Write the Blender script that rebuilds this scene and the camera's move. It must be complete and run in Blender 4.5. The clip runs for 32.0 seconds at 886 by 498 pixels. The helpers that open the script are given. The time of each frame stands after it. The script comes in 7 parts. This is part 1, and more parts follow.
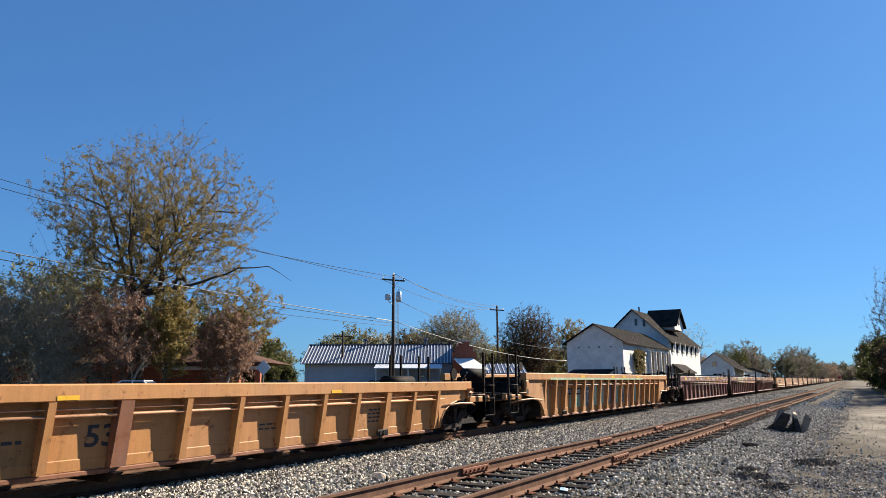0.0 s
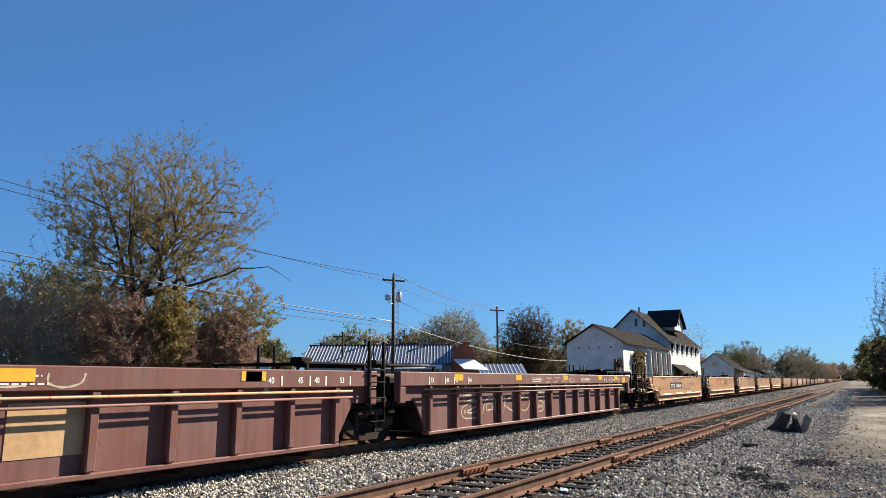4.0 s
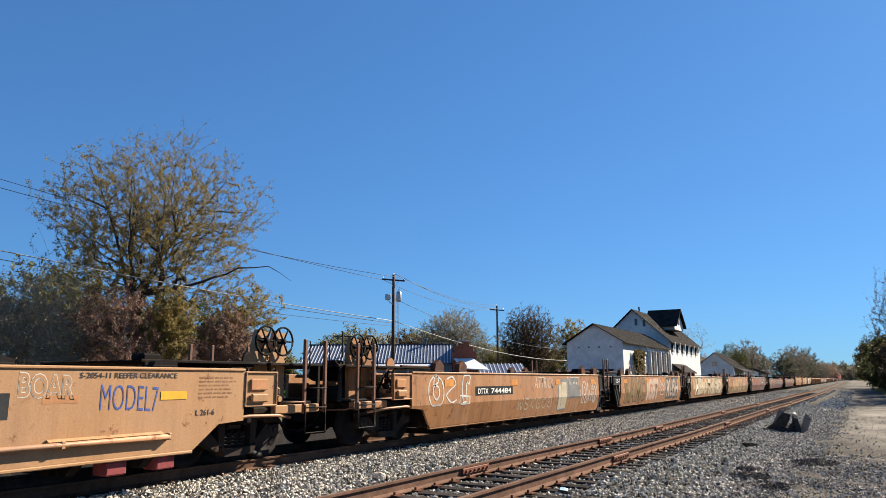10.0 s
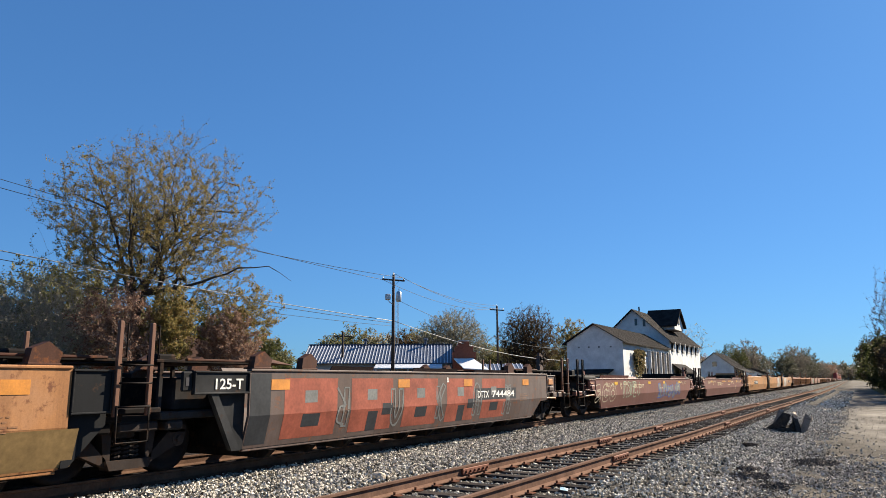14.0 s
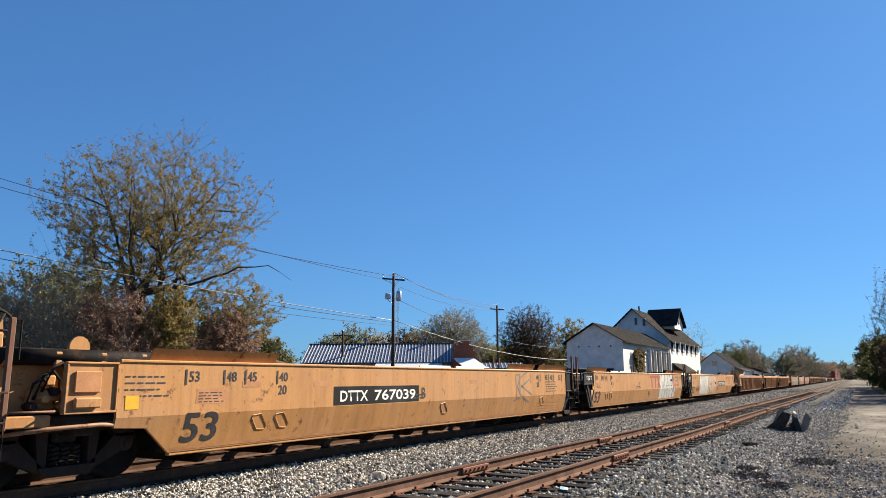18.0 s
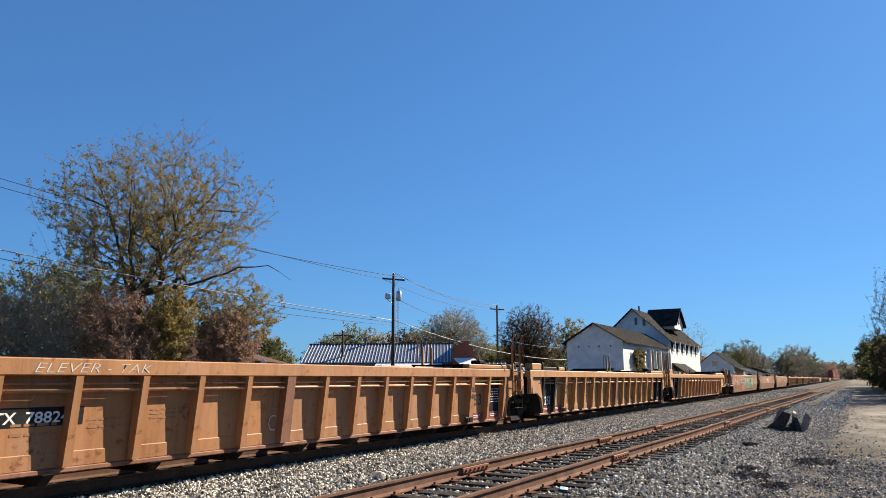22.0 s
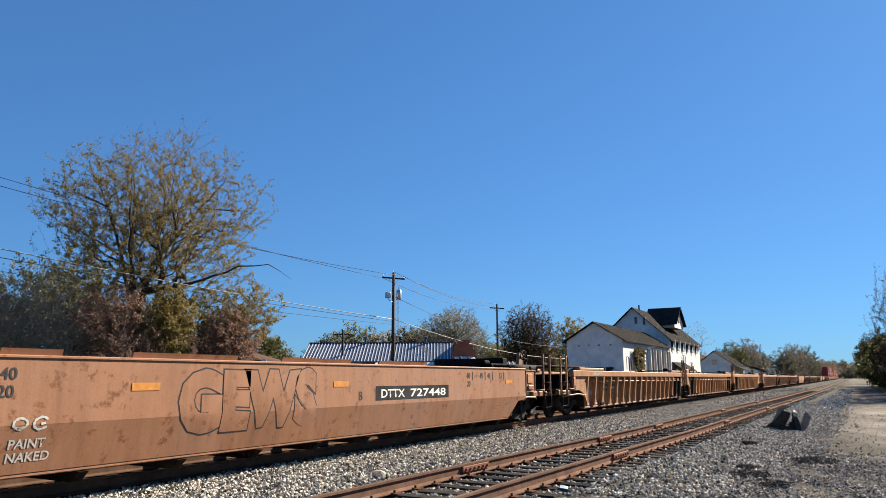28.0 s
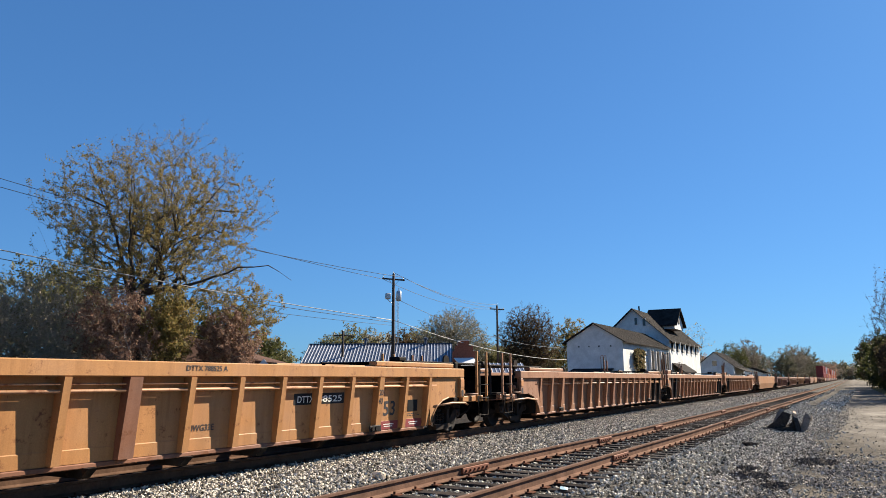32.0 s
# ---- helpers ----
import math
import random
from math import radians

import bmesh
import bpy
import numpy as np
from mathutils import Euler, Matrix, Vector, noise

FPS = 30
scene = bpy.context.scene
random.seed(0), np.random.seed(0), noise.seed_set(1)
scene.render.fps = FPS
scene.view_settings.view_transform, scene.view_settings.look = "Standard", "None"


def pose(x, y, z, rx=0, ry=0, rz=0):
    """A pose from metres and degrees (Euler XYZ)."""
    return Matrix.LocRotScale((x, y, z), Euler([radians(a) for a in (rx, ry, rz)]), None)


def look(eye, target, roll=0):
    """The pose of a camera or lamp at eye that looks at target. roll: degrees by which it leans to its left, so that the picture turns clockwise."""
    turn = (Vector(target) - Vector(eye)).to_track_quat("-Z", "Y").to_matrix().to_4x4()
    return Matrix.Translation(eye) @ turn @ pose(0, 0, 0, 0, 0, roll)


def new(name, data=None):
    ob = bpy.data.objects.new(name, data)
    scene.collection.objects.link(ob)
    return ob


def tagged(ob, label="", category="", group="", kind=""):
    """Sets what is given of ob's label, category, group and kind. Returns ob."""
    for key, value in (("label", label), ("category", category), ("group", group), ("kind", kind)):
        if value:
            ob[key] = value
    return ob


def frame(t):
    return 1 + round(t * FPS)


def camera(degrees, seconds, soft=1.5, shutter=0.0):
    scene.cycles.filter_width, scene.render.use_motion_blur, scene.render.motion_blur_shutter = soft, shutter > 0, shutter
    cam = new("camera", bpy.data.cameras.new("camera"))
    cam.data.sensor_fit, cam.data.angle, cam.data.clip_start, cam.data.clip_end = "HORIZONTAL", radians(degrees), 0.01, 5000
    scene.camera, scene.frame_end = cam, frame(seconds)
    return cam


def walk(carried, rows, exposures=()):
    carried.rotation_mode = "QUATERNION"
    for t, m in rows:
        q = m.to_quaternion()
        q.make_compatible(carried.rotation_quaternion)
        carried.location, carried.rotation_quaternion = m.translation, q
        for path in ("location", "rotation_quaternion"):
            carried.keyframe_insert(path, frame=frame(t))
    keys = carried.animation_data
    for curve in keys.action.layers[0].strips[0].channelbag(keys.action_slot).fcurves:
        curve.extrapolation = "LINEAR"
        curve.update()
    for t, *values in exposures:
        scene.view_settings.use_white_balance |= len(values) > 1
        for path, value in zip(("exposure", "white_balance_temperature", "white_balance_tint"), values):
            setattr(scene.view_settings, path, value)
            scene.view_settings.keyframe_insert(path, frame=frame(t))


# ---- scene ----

# x runs along the main track, y across it away from the camera, z = 0 is the rail head
EYE = (0.0, 0.0, 1.365)
YAW, PITCH, ROLL = 29.545, 10.548, -0.237
SPEED = 17.369            # metres a second, towards -x
TRACK_Y = 10.25           # centre line of the main track

cam = camera(64.2, 32.0, soft=0.45)


def aim(nod):
    p, y = radians(PITCH) + nod / 1250.0, radians(YAW)
    d = Vector((math.cos(y) * math.cos(p), math.sin(y) * math.cos(p), math.sin(p)))
    return look(EYE, Vector(EYE) + d * 20, ROLL)


walk(cam, [(t, aim(n)) for t, n in ((0, 0.5), (1.5, 0.5), (2.7, -0.5), (3.5, 0.5), (5.5, 2), (6.2, 2), (7, 0.5), (11, 0.4), (16.5, 0.3),
                                    (17, -0.7), (21, -0.8), (23, -0.8), (23.7, -2.3), (27.5, -2.5), (28.5, -3), (29.2, -2.4), (31.3, -2.5), (32, -0.8))])

# ---- light: low autumn sun from ahead and to the right, clear sky
SUN_AZ, SUN_EL = 112.0, 32.0      # clockwise from +y, and above the horizon
world = bpy.data.worlds.new("sky")
scene.world = world
world.use_nodes = True
wn = world.node_tree.nodes
sky = wn.new("ShaderNodeTexSky")
sky.sky_type, sky.sun_disc = 'NISHITA', False
sky.sun_elevation, sky.sun_rotation = radians(SUN_EL), radians(SUN_AZ)
sky.altitude, sky.air_density, sky.dust_density, sky.ozone_density = 200, 1.0, 0.2, 1.5
wn["Background"].inputs[1].default_value = 0.0385
soften = wn.new("ShaderNodeGamma")
soften.inputs[1].default_value = 0.6
tint = wn.new("ShaderNodeMix")
tint.data_type, tint.blend_type = 'RGBA', 'MULTIPLY'
tint.inputs[0].default_value, tint.inputs[7].default_value = 1.0, (0.54, 1.2, 2.14, 1)
world.node_tree.links.new(sky.outputs[0], soften.inputs[0])
world.node_tree.links.new(soften.outputs[0], tint.inputs[6])
world.node_tree.links.new(tint.outputs[2], wn["Background"].inputs[0])
sun_data = bpy.data.lights.new("sun", 'SUN')
sun_data.energy, sun_data.angle, sun_data.color = 4.9, radians(0.5), (1.0, 0.89, 0.73)
sun = new("sun", sun_data)
az, el = radians(SUN_AZ), radians(SUN_EL)
to_sun = Vector((math.sin(az) * math.cos(el), math.cos(az) * math.cos(el), math.sin(el)))
sun.matrix_world = look(to_sun * 50, (0, 0, 0))
scene.view_settings.exposure = 1.6

# ---- mesh tools
class Geo:
    """Collects vertices and faces of one mesh."""

    def __init__(self):
        self.v, self.f = [], []

    def add(self, verts, faces):
        n = len(self.v)
        self.v += [tuple(p) for p in verts]
        self.f += [tuple(i + n for i in q) for q in faces]
        return self

    def box(self, x0, x1, y0, y1, z0, z1):
        return self.add([(x0, y0, z0), (x1, y0, z0), (x1, y1, z0), (x0, y1, z0), (x0, y0, z1), (x1, y0, z1), (x1, y1, z1), (x0, y1, z1)],
                        [(0, 3, 2, 1), (4, 5, 6, 7), (0, 1, 5, 4), (1, 2, 6, 5), (2, 3, 7, 6), (3, 0, 4, 7)])

    def cbox(self, x0, x1, y0, y1, z0, z1, c=0.01):
        """A box with worn (chamfered) edges."""
        c = min(c, (x1 - x0) * .45, (y1 - y0) * .45, (z1 - z0) * .45)
        lo, hi = (x0, y0, z0), (x1, y1, z1)
        idx, vs = {}, []
        for k in range(8):
            s = (k & 1, k >> 1 & 1, k >> 2 & 1)
            for a in range(3):
                p = [(hi[i] if s[i] else lo[i]) for i in range(3)]
                for i in range(3):
                    if i != a:
                        p[i] += -c if s[i] else c
                idx[k, a] = len(vs)
                vs.append(p)
        fs = []
        for a in range(3):
            b, d = (a + 1) % 3, (a + 2) % 3
            for s in (0, 1):
                ks = [s << a, s << a | 1 << b, s << a | 1 << b | 1 << d, s << a | 1 << d]
                q = [idx[k, a] for k in ks]
                fs.append(tuple(q if s else q[::-1]))
            for s in (0, 1):
                for t in (0, 1):
                    k0 = s << b | t << d
                    k1 = k0 | 1 << a
                    q = [idx[k0, b], idx[k1, b], idx[k1, d], idx[k0, d]]
                    fs.append(tuple(q if s != t else q[::-1]))
        for k in range(8):
            q = (idx[k, 0], idx[k, 1], idx[k, 2])
            odd = bin(k).count("1") % 2
            fs.append(q if odd else q[::-1])
        return self.add(vs, fs)

    def prism(self, poly, axis, a, b):
        """A polygon swept along an axis. poly gives the two other coordinates, in xyz order."""
        n = len(poly)

        def put(p, t):
            q = list(p)
            q.insert(axis, t)
            return q
        vs = [put(p, a) for p in poly] + [put(p, b) for p in poly]
        fs = [tuple(range(n)), tuple(range(2 * n - 1, n - 1, -1))] + [(i, i + n, (i + 1) % n + n, (i + 1) % n) for i in range(n)]
        return self.add(vs, fs)

    def tube(self, pts, r, seg=6, r2=None, caps=True):
        """A round bar through points."""
        pts = [Vector(p) for p in pts]
        n, rings = len(pts), []
        for i, p in enumerate(pts):
            d = (pts[min(i + 1, n - 1)] - pts[max(i - 1, 0)]).normalized()
            u = d.cross(Vector((0, 0, 1)) if abs(d.z) < .9 else Vector((1, 0, 0))).normalized()
            w = d.cross(u)
            rr = r if r2 is None else r + (r2 - r) * i / (n - 1)
            rings.append([p + (u * math.cos(2 * math.pi * k / seg) + w * math.sin(2 * math.pi * k / seg)) * rr for k in range(seg)])
        vs = [v for ring in rings for v in ring]
        fs = [(i * seg + k, i * seg + (k + 1) % seg, (i + 1) * seg + (k + 1) % seg, (i + 1) * seg + k) for i in range(n - 1) for k in range(seg)]
        if caps:
            fs += [tuple(range(seg))[::-1], tuple(range((n - 1) * seg, n * seg))]
        return self.add(vs, fs)

    def lathe(self, prof, axis_pt, axis='y', seg=20):
        """A profile of (radius, offset) turned about an axis."""
        vs, n = [], len(prof)
        for k in range(seg):
            a = 2 * math.pi * k / seg
            for r, o in prof:
                c, s = r * math.cos(a), r * math.sin(a)
                p = (c, o, s) if axis == 'y' else (c, s, o) if axis == 'z' else (o, c, s)
                vs.append([p[i] + axis_pt[i] for i in range(3)])
        fs = [(k * n + i, k * n + i + 1, (k + 1) % seg * n + i + 1, (k + 1) % seg * n + i) for k in range(seg) for i in range(n - 1)]
        return self.add(vs, fs)

    def mesh(self, name, mat, smooth=False):
        me = bpy.data.meshes.new(name)
        me.from_pydata(self.v, [], self.f)
        if mat:
            me.materials.append(mat)
        if smooth:
            me.polygons.foreach_set("use_smooth", [True] * len(me.polygons))
        me.update()
        return me


def part(name, geo, material, parent=None, label="", smooth=False, at=None):
    """Links a mesh as one object under a thing or under a part."""
    ob = new(name, geo if isinstance(geo, bpy.types.Mesh) else geo.mesh(name, material, smooth))
    ob.parent = parent
    if at is not None:
        ob.matrix_basis = at
    return tagged(ob, label) if label else ob


def thing(name, label, category, m=None, group="", kind=""):
    ob = new(name)
    ob.empty_display_size = 0.3
    if m is not None:
        ob.matrix_basis = m
    return tagged(ob, label, category, group, kind)


# ---- materials
def material(name, build):
    m = bpy.data.materials.new(name)
    m.use_nodes = True
    nt = m.node_tree
    b = nt.nodes["Principled BSDF"]

    def node(kind, **kw):
        nd = nt.nodes.new("ShaderNode" + kind)
        for k, v in kw.items():
            if k in nd.inputs:
                nd.inputs[k].default_value = v
        return nd

    def link(a, o, c, i):
        nt.links.new(a.outputs[o], c.inputs[i])
    build(nt, b, node, link)
    return m


def ramp_node(node, stops):
    r = node("ValToRGB")
    e = r.color_ramp.elements
    e[0].position, e[0].color = stops[0][0], (*stops[0][1], 1)
    e[1].position, e[1].color = stops[-1][0], (*stops[-1][1], 1)
    for p, c in stops[1:-1]:
        x = e.new(p)
        x.color = (*c, 1)
    return r


def mixer(nt, link, fac, a, b, mode='MIX', amount=1.0):
    """Mixes two colours; fac, a and b are (node, output) or plain values."""
    mx = nt.nodes.new("ShaderNodeMix")
    mx.data_type, mx.blend_type = 'RGBA', mode
    for sock, val in ((0, fac), (6, a), (7, b)):
        if isinstance(val, tuple) and isinstance(val[0], bpy.types.Node):
            nt.links.new(val[0].outputs[val[1]], mx.inputs[sock])
        elif sock == 0:
            mx.inputs[0].default_value = val
        else:
            mx.inputs[sock].default_value = (*val, 1)
    return (mx, 2)


def noise_node(nt, scale, detail=4.0, rough=0.6, stretch=None, space="Object"):
    co = nt.nodes.new("ShaderNodeTexCoord")
    mp = nt.nodes.new("ShaderNodeMapping")
    if stretch:
        mp.inputs["Scale"].default_value = stretch
    nt.links.new(co.outputs[space], mp.inputs[0])
    nz = nt.nodes.new("ShaderNodeTexNoise")
    nz.inputs["Scale"].default_value, nz.inputs["Detail"].default_value, nz.inputs["Roughness"].default_value = scale, detail, rough
    nt.links.new(mp.outputs[0], nz.inputs[0])
    return nz


def bump(nt, b, src, strength, dist):
    bp = nt.nodes.new("ShaderNodeBump")
    bp.inputs["Strength"].default_value, bp.inputs["Distance"].default_value = strength, dist
    nt.links.new(src[0].outputs[src[1]], bp.inputs["Height"])
    nt.links.new(bp.outputs[0], b.inputs["Normal"])


def paint(name, col, rust=0.25, fade=0.25, rough=0.5, dirt=0.3, rust_col=(0.16, 0.06, 0.025)):
    """Weathered car paint: faded patches, vertical streaks of dirt, rust that breaks through."""
    def build(nt, b, node, link):
        big = noise_node(nt, 0.55, 5)
        pale = [c + (0.5 * (c + .25) - c) * fade for c in col]
        dark = [c * (1 - .55 * fade) for c in col]
        r1 = ramp_node(node, [(.3, dark), (.5, col), (.72, pale)])
        link(big, 0, r1, 0)
        streak = noise_node(nt, 1.5, 5, .65, (2.0, 1.0, 0.2))
        r2 = ramp_node(node, [(.45, (1, 1, 1)), (.75, (.42, .36, .32))])
        link(streak, 0, r2, 0)
        c = mixer(nt, link, dirt, (r1, 0), (r2, 0), 'MULTIPLY')
        wash = noise_node(nt, 4.0, 6, .7, (2.5, 1.0, 0.12))
        r5 = ramp_node(node, [(.40, (1.06, 1.06, 1.06)), (.56, (.93, .92, .9)), (.70, (.55, .48, .43))])
        link(wash, 0, r5, 0)
        c = mixer(nt, link, dirt, c, (r5, 0), 'MULTIPLY')
        spots = noise_node(nt, 5.0, 8, .72)
        r3 = ramp_node(node, [(.62 - rust * .3, (0, 0, 0)), (.70 - rust * .22, (1, 1, 1))])
        link(spots, 0, r3, 0)
        c = mixer(nt, link, (r3, 0), c, rust_col)
        fine = noise_node(nt, 60, 3)
        r4 = ramp_node(node, [(.3, (.86, .86, .86)), (.7, (1.08, 1.08, 1.08))])
        link(fine, 0, r4, 0)
        c = mixer(nt, link, 1.0, c, (r4, 0), 'MULTIPLY')
        nt.links.new(c[0].outputs[2], b.inputs["Base Color"])
        b.inputs["Roughness"].default_value = rough
        b.inputs["Specular IOR Level"].default_value = .06 if sum(col) < .16 else .22
        bump(nt, b, (spots, 0), .12, .01)
    return material(name, build)


def plain(name, col, rough=.7, metal=0.0, vary=.25, scale=6.0, bumpy=.1, dist=.01, per_object=0.0, island=0.0):
    """A surface of one stuff with grain at two scales."""
    def build(nt, b, node, link):
        a = noise_node(nt, scale, 6)
        f = noise_node(nt, scale * 9, 3)
        r = ramp_node(node, [(.3, [x * (1 - vary) for x in col]), (.7, [min(1, x * (1 + vary)) for x in col])])
        link(a, 0, r, 0)
        r2 = ramp_node(node, [(.3, [1 - vary * .5] * 3), (.7, [1 + vary * .4] * 3)])
        link(f, 0, r2, 0)
        c = mixer(nt, link, 1.0, (r, 0), (r2, 0), 'MULTIPLY')
        if per_object or island:
            src = (node("ObjectInfo"), 5) if per_object else (node("NewGeometry"), 8)
            k = per_object or island
            r3 = ramp_node(node, [(0, [1 - k] * 3), (1, [1 + k] * 3)])
            nt.links.new(src[0].outputs[src[1]], r3.inputs[0])
            c = mixer(nt, link, 1.0, c, (r3, 0), 'MULTIPLY')
        nt.links.new(c[0].outputs[2], b.inputs["Base Color"])
        b.inputs["Roughness"].default_value, b.inputs["Metallic"].default_value = rough, metal
        if rough > .56:
            b.inputs["Specular IOR Level"].default_value = .15 if rough < .86 else .02
        bump(nt, b, (f, 0), bumpy, dist)
    return material(name, build)


def leafy(name, cols, rough=.6):
    """Leaves: each takes one of the colours; a little light comes through."""
    def build(nt, b, node, link):
        g = node("NewGeometry")
        n = len(cols)
        r = ramp_node(node, [(i / max(1, n - 1), c) for i, c in enumerate(cols)])
        link(g, 8, r, 0)
        link(r, 0, b, "Base Color")
        b.inputs["Roughness"].default_value = rough
        b.inputs["Specular IOR Level"].default_value = .12
        tr = node("BsdfTranslucent")
        link(r, 0, tr, 0)
        mx = node("MixShader")
        mx.inputs[0].default_value = .45
        out = nt.nodes["Material Output"]
        link(b, 0, mx, 1), link(tr, 0, mx, 2), link(mx, 0, out, 0)
    return material(name, build)


ORANGE = paint("orange_paint", (0.45, 0.222, 0.077), .12, .3, .55, .42)
ORANGE_OLD = paint("faded_orange_paint", (0.36, 0.168, 0.068), .18, .4, .6, .5)
BROWN = paint("rusty_orange_paint", (0.31, 0.148, 0.078), .2, .35, .6, .4)
TAN = paint("tan_paint", (0.395, 0.216, 0.101), .07, .22, .55, .25)
OLD_TAN = paint("stained_tan_paint", (0.36, 0.165, 0.062), .22, .4, .6, .6)
MAROON = paint("maroon_paint", (0.155, 0.064, 0.054), .25, .35, .6, .5)
OXIDE = paint("oxide_brown_paint", (0.17, 0.068, 0.05), .12, .2, .55, .3)
LADDERM = paint("rust_brown_ladder", (0.16, 0.075, 0.045), .3, .3, .6, .4)
DKGREY = paint("dark_grey_paint", (0.017, 0.0175, 0.0185), .04, .3, .6, .3, (0.05, 0.03, 0.02))
# grimy steel taken near black to deepen shade under and between the cars
STEEL = paint("grimy_shaded_steel", (0.010, 0.008, 0.0075), .35, .3, .75, .4, (0.035, 0.02, 0.013))
TRUCKM = paint("truck_steel", (0.04, 0.031, 0.027), .35, .3, .75, .4, (0.045, 0.025, 0.016))
RUSTPIPE = paint("rusty_pipe", (0.36, 0.19, 0.10), .3, .3, .5, .3)
BRACKET = paint("dark_rusty_bracket", (0.075, 0.036, 0.025), .3, .3, .7, .4)
ORANGE_TAPE = plain("orange_reflector", (0.52, 0.2, 0.025), .45, 0, .2)
RED_BROWN = paint("red_brown_rust_paint", (0.22, 0.098, 0.056), .26, .4, .65, .5)
ORANGE_MID = paint("worn_orange_paint", (0.41, 0.197, 0.072), .13, .35, .6, .42)
SOOTY = paint("sooty_brown_paint", (0.10, 0.068, 0.056), .2, .4, .65, .5)
YELLOW = plain("reflector_yellow", (0.62, 0.35, 0.02), .4, 0, .1)
WHITE_INK = plain("white_stencil", (0.72, 0.70, 0.64), .6, 0, .18, 3)
CREAM_INK = plain("cream_stencil", (0.62, 0.52, 0.34), .6, 0, .2, 3)
DARK_INK = plain("dark_stencil", (0.045, 0.042, 0.045), .6, 0, .3, 3)
RED_INK = plain("red_stencil", (0.31, 0.07, 0.052), .6, 0, .2, 3)
FAINT_INK = plain("worn_stencil", (0.24, 0.12, 0.06), .6, 0, .3, 3)
FADED_PATCH = plain("repainted_patch", (0.40, 0.19, 0.085), .6, 0, .2, 3)
JACK_RED = plain("jacking_pad_red", (0.22, 0.05, 0.05), .6, 0, .2, 3)
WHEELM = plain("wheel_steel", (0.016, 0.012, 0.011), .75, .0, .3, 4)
RAILM = plain("rusty_rail", (0.145, 0.085, 0.06), .92, 0, .3, 3, .2)
RAILHEAD = plain("rail_head", (0.125, 0.078, 0.058), .88, 0, .25, 3, .05)
# rail rust darkened, with the shade beneath the train in its colour
MAIN_RAIL = plain("shaded_rail", (0.105, 0.062, 0.042), .9, 0, .3, 3, .2)
BOLT = plain("rusty_bolt", (0.11, 0.05, 0.032), .9, 0, .3, 8)
TIE = plain("weathered_tie", (0.034, 0.028, 0.025), .9, 0, .45, 5, .5, .02, .35)

# ---- ground, ballast and tracks
SIDING = ((-60, 5.2), (0, 5.05), (10, 4.88), (20, 4.58), (35, 4.4), (60, 4.0), (90, 3.6), (150, 3.3), (320, 3.3), (900, 3.3))


def siding_y(x):
    for (a, ya), (b, yb) in zip(SIDING, SIDING[1:]):
        if x <= b:
            t = (x - a) / (b - a)
            return ya + (yb - ya) * t
    return SIDING[-1][1]


def ground_height(x, y):
    sy = siding_y(x)
    if y < sy - 2.6:
        return -0.36
    if y < sy - 1.5:
        return -0.36 + 0.15 * (y - sy + 2.6) / 1.1
    if y < 12.6:
        return -0.215
    if y < 14.2:
        return -0.215 - 0.3 * (y - 12.6) / 1.6
    if y < 24:
        return -0.515 + .5 * (y - 14.2) / 9.8
    return -0.015


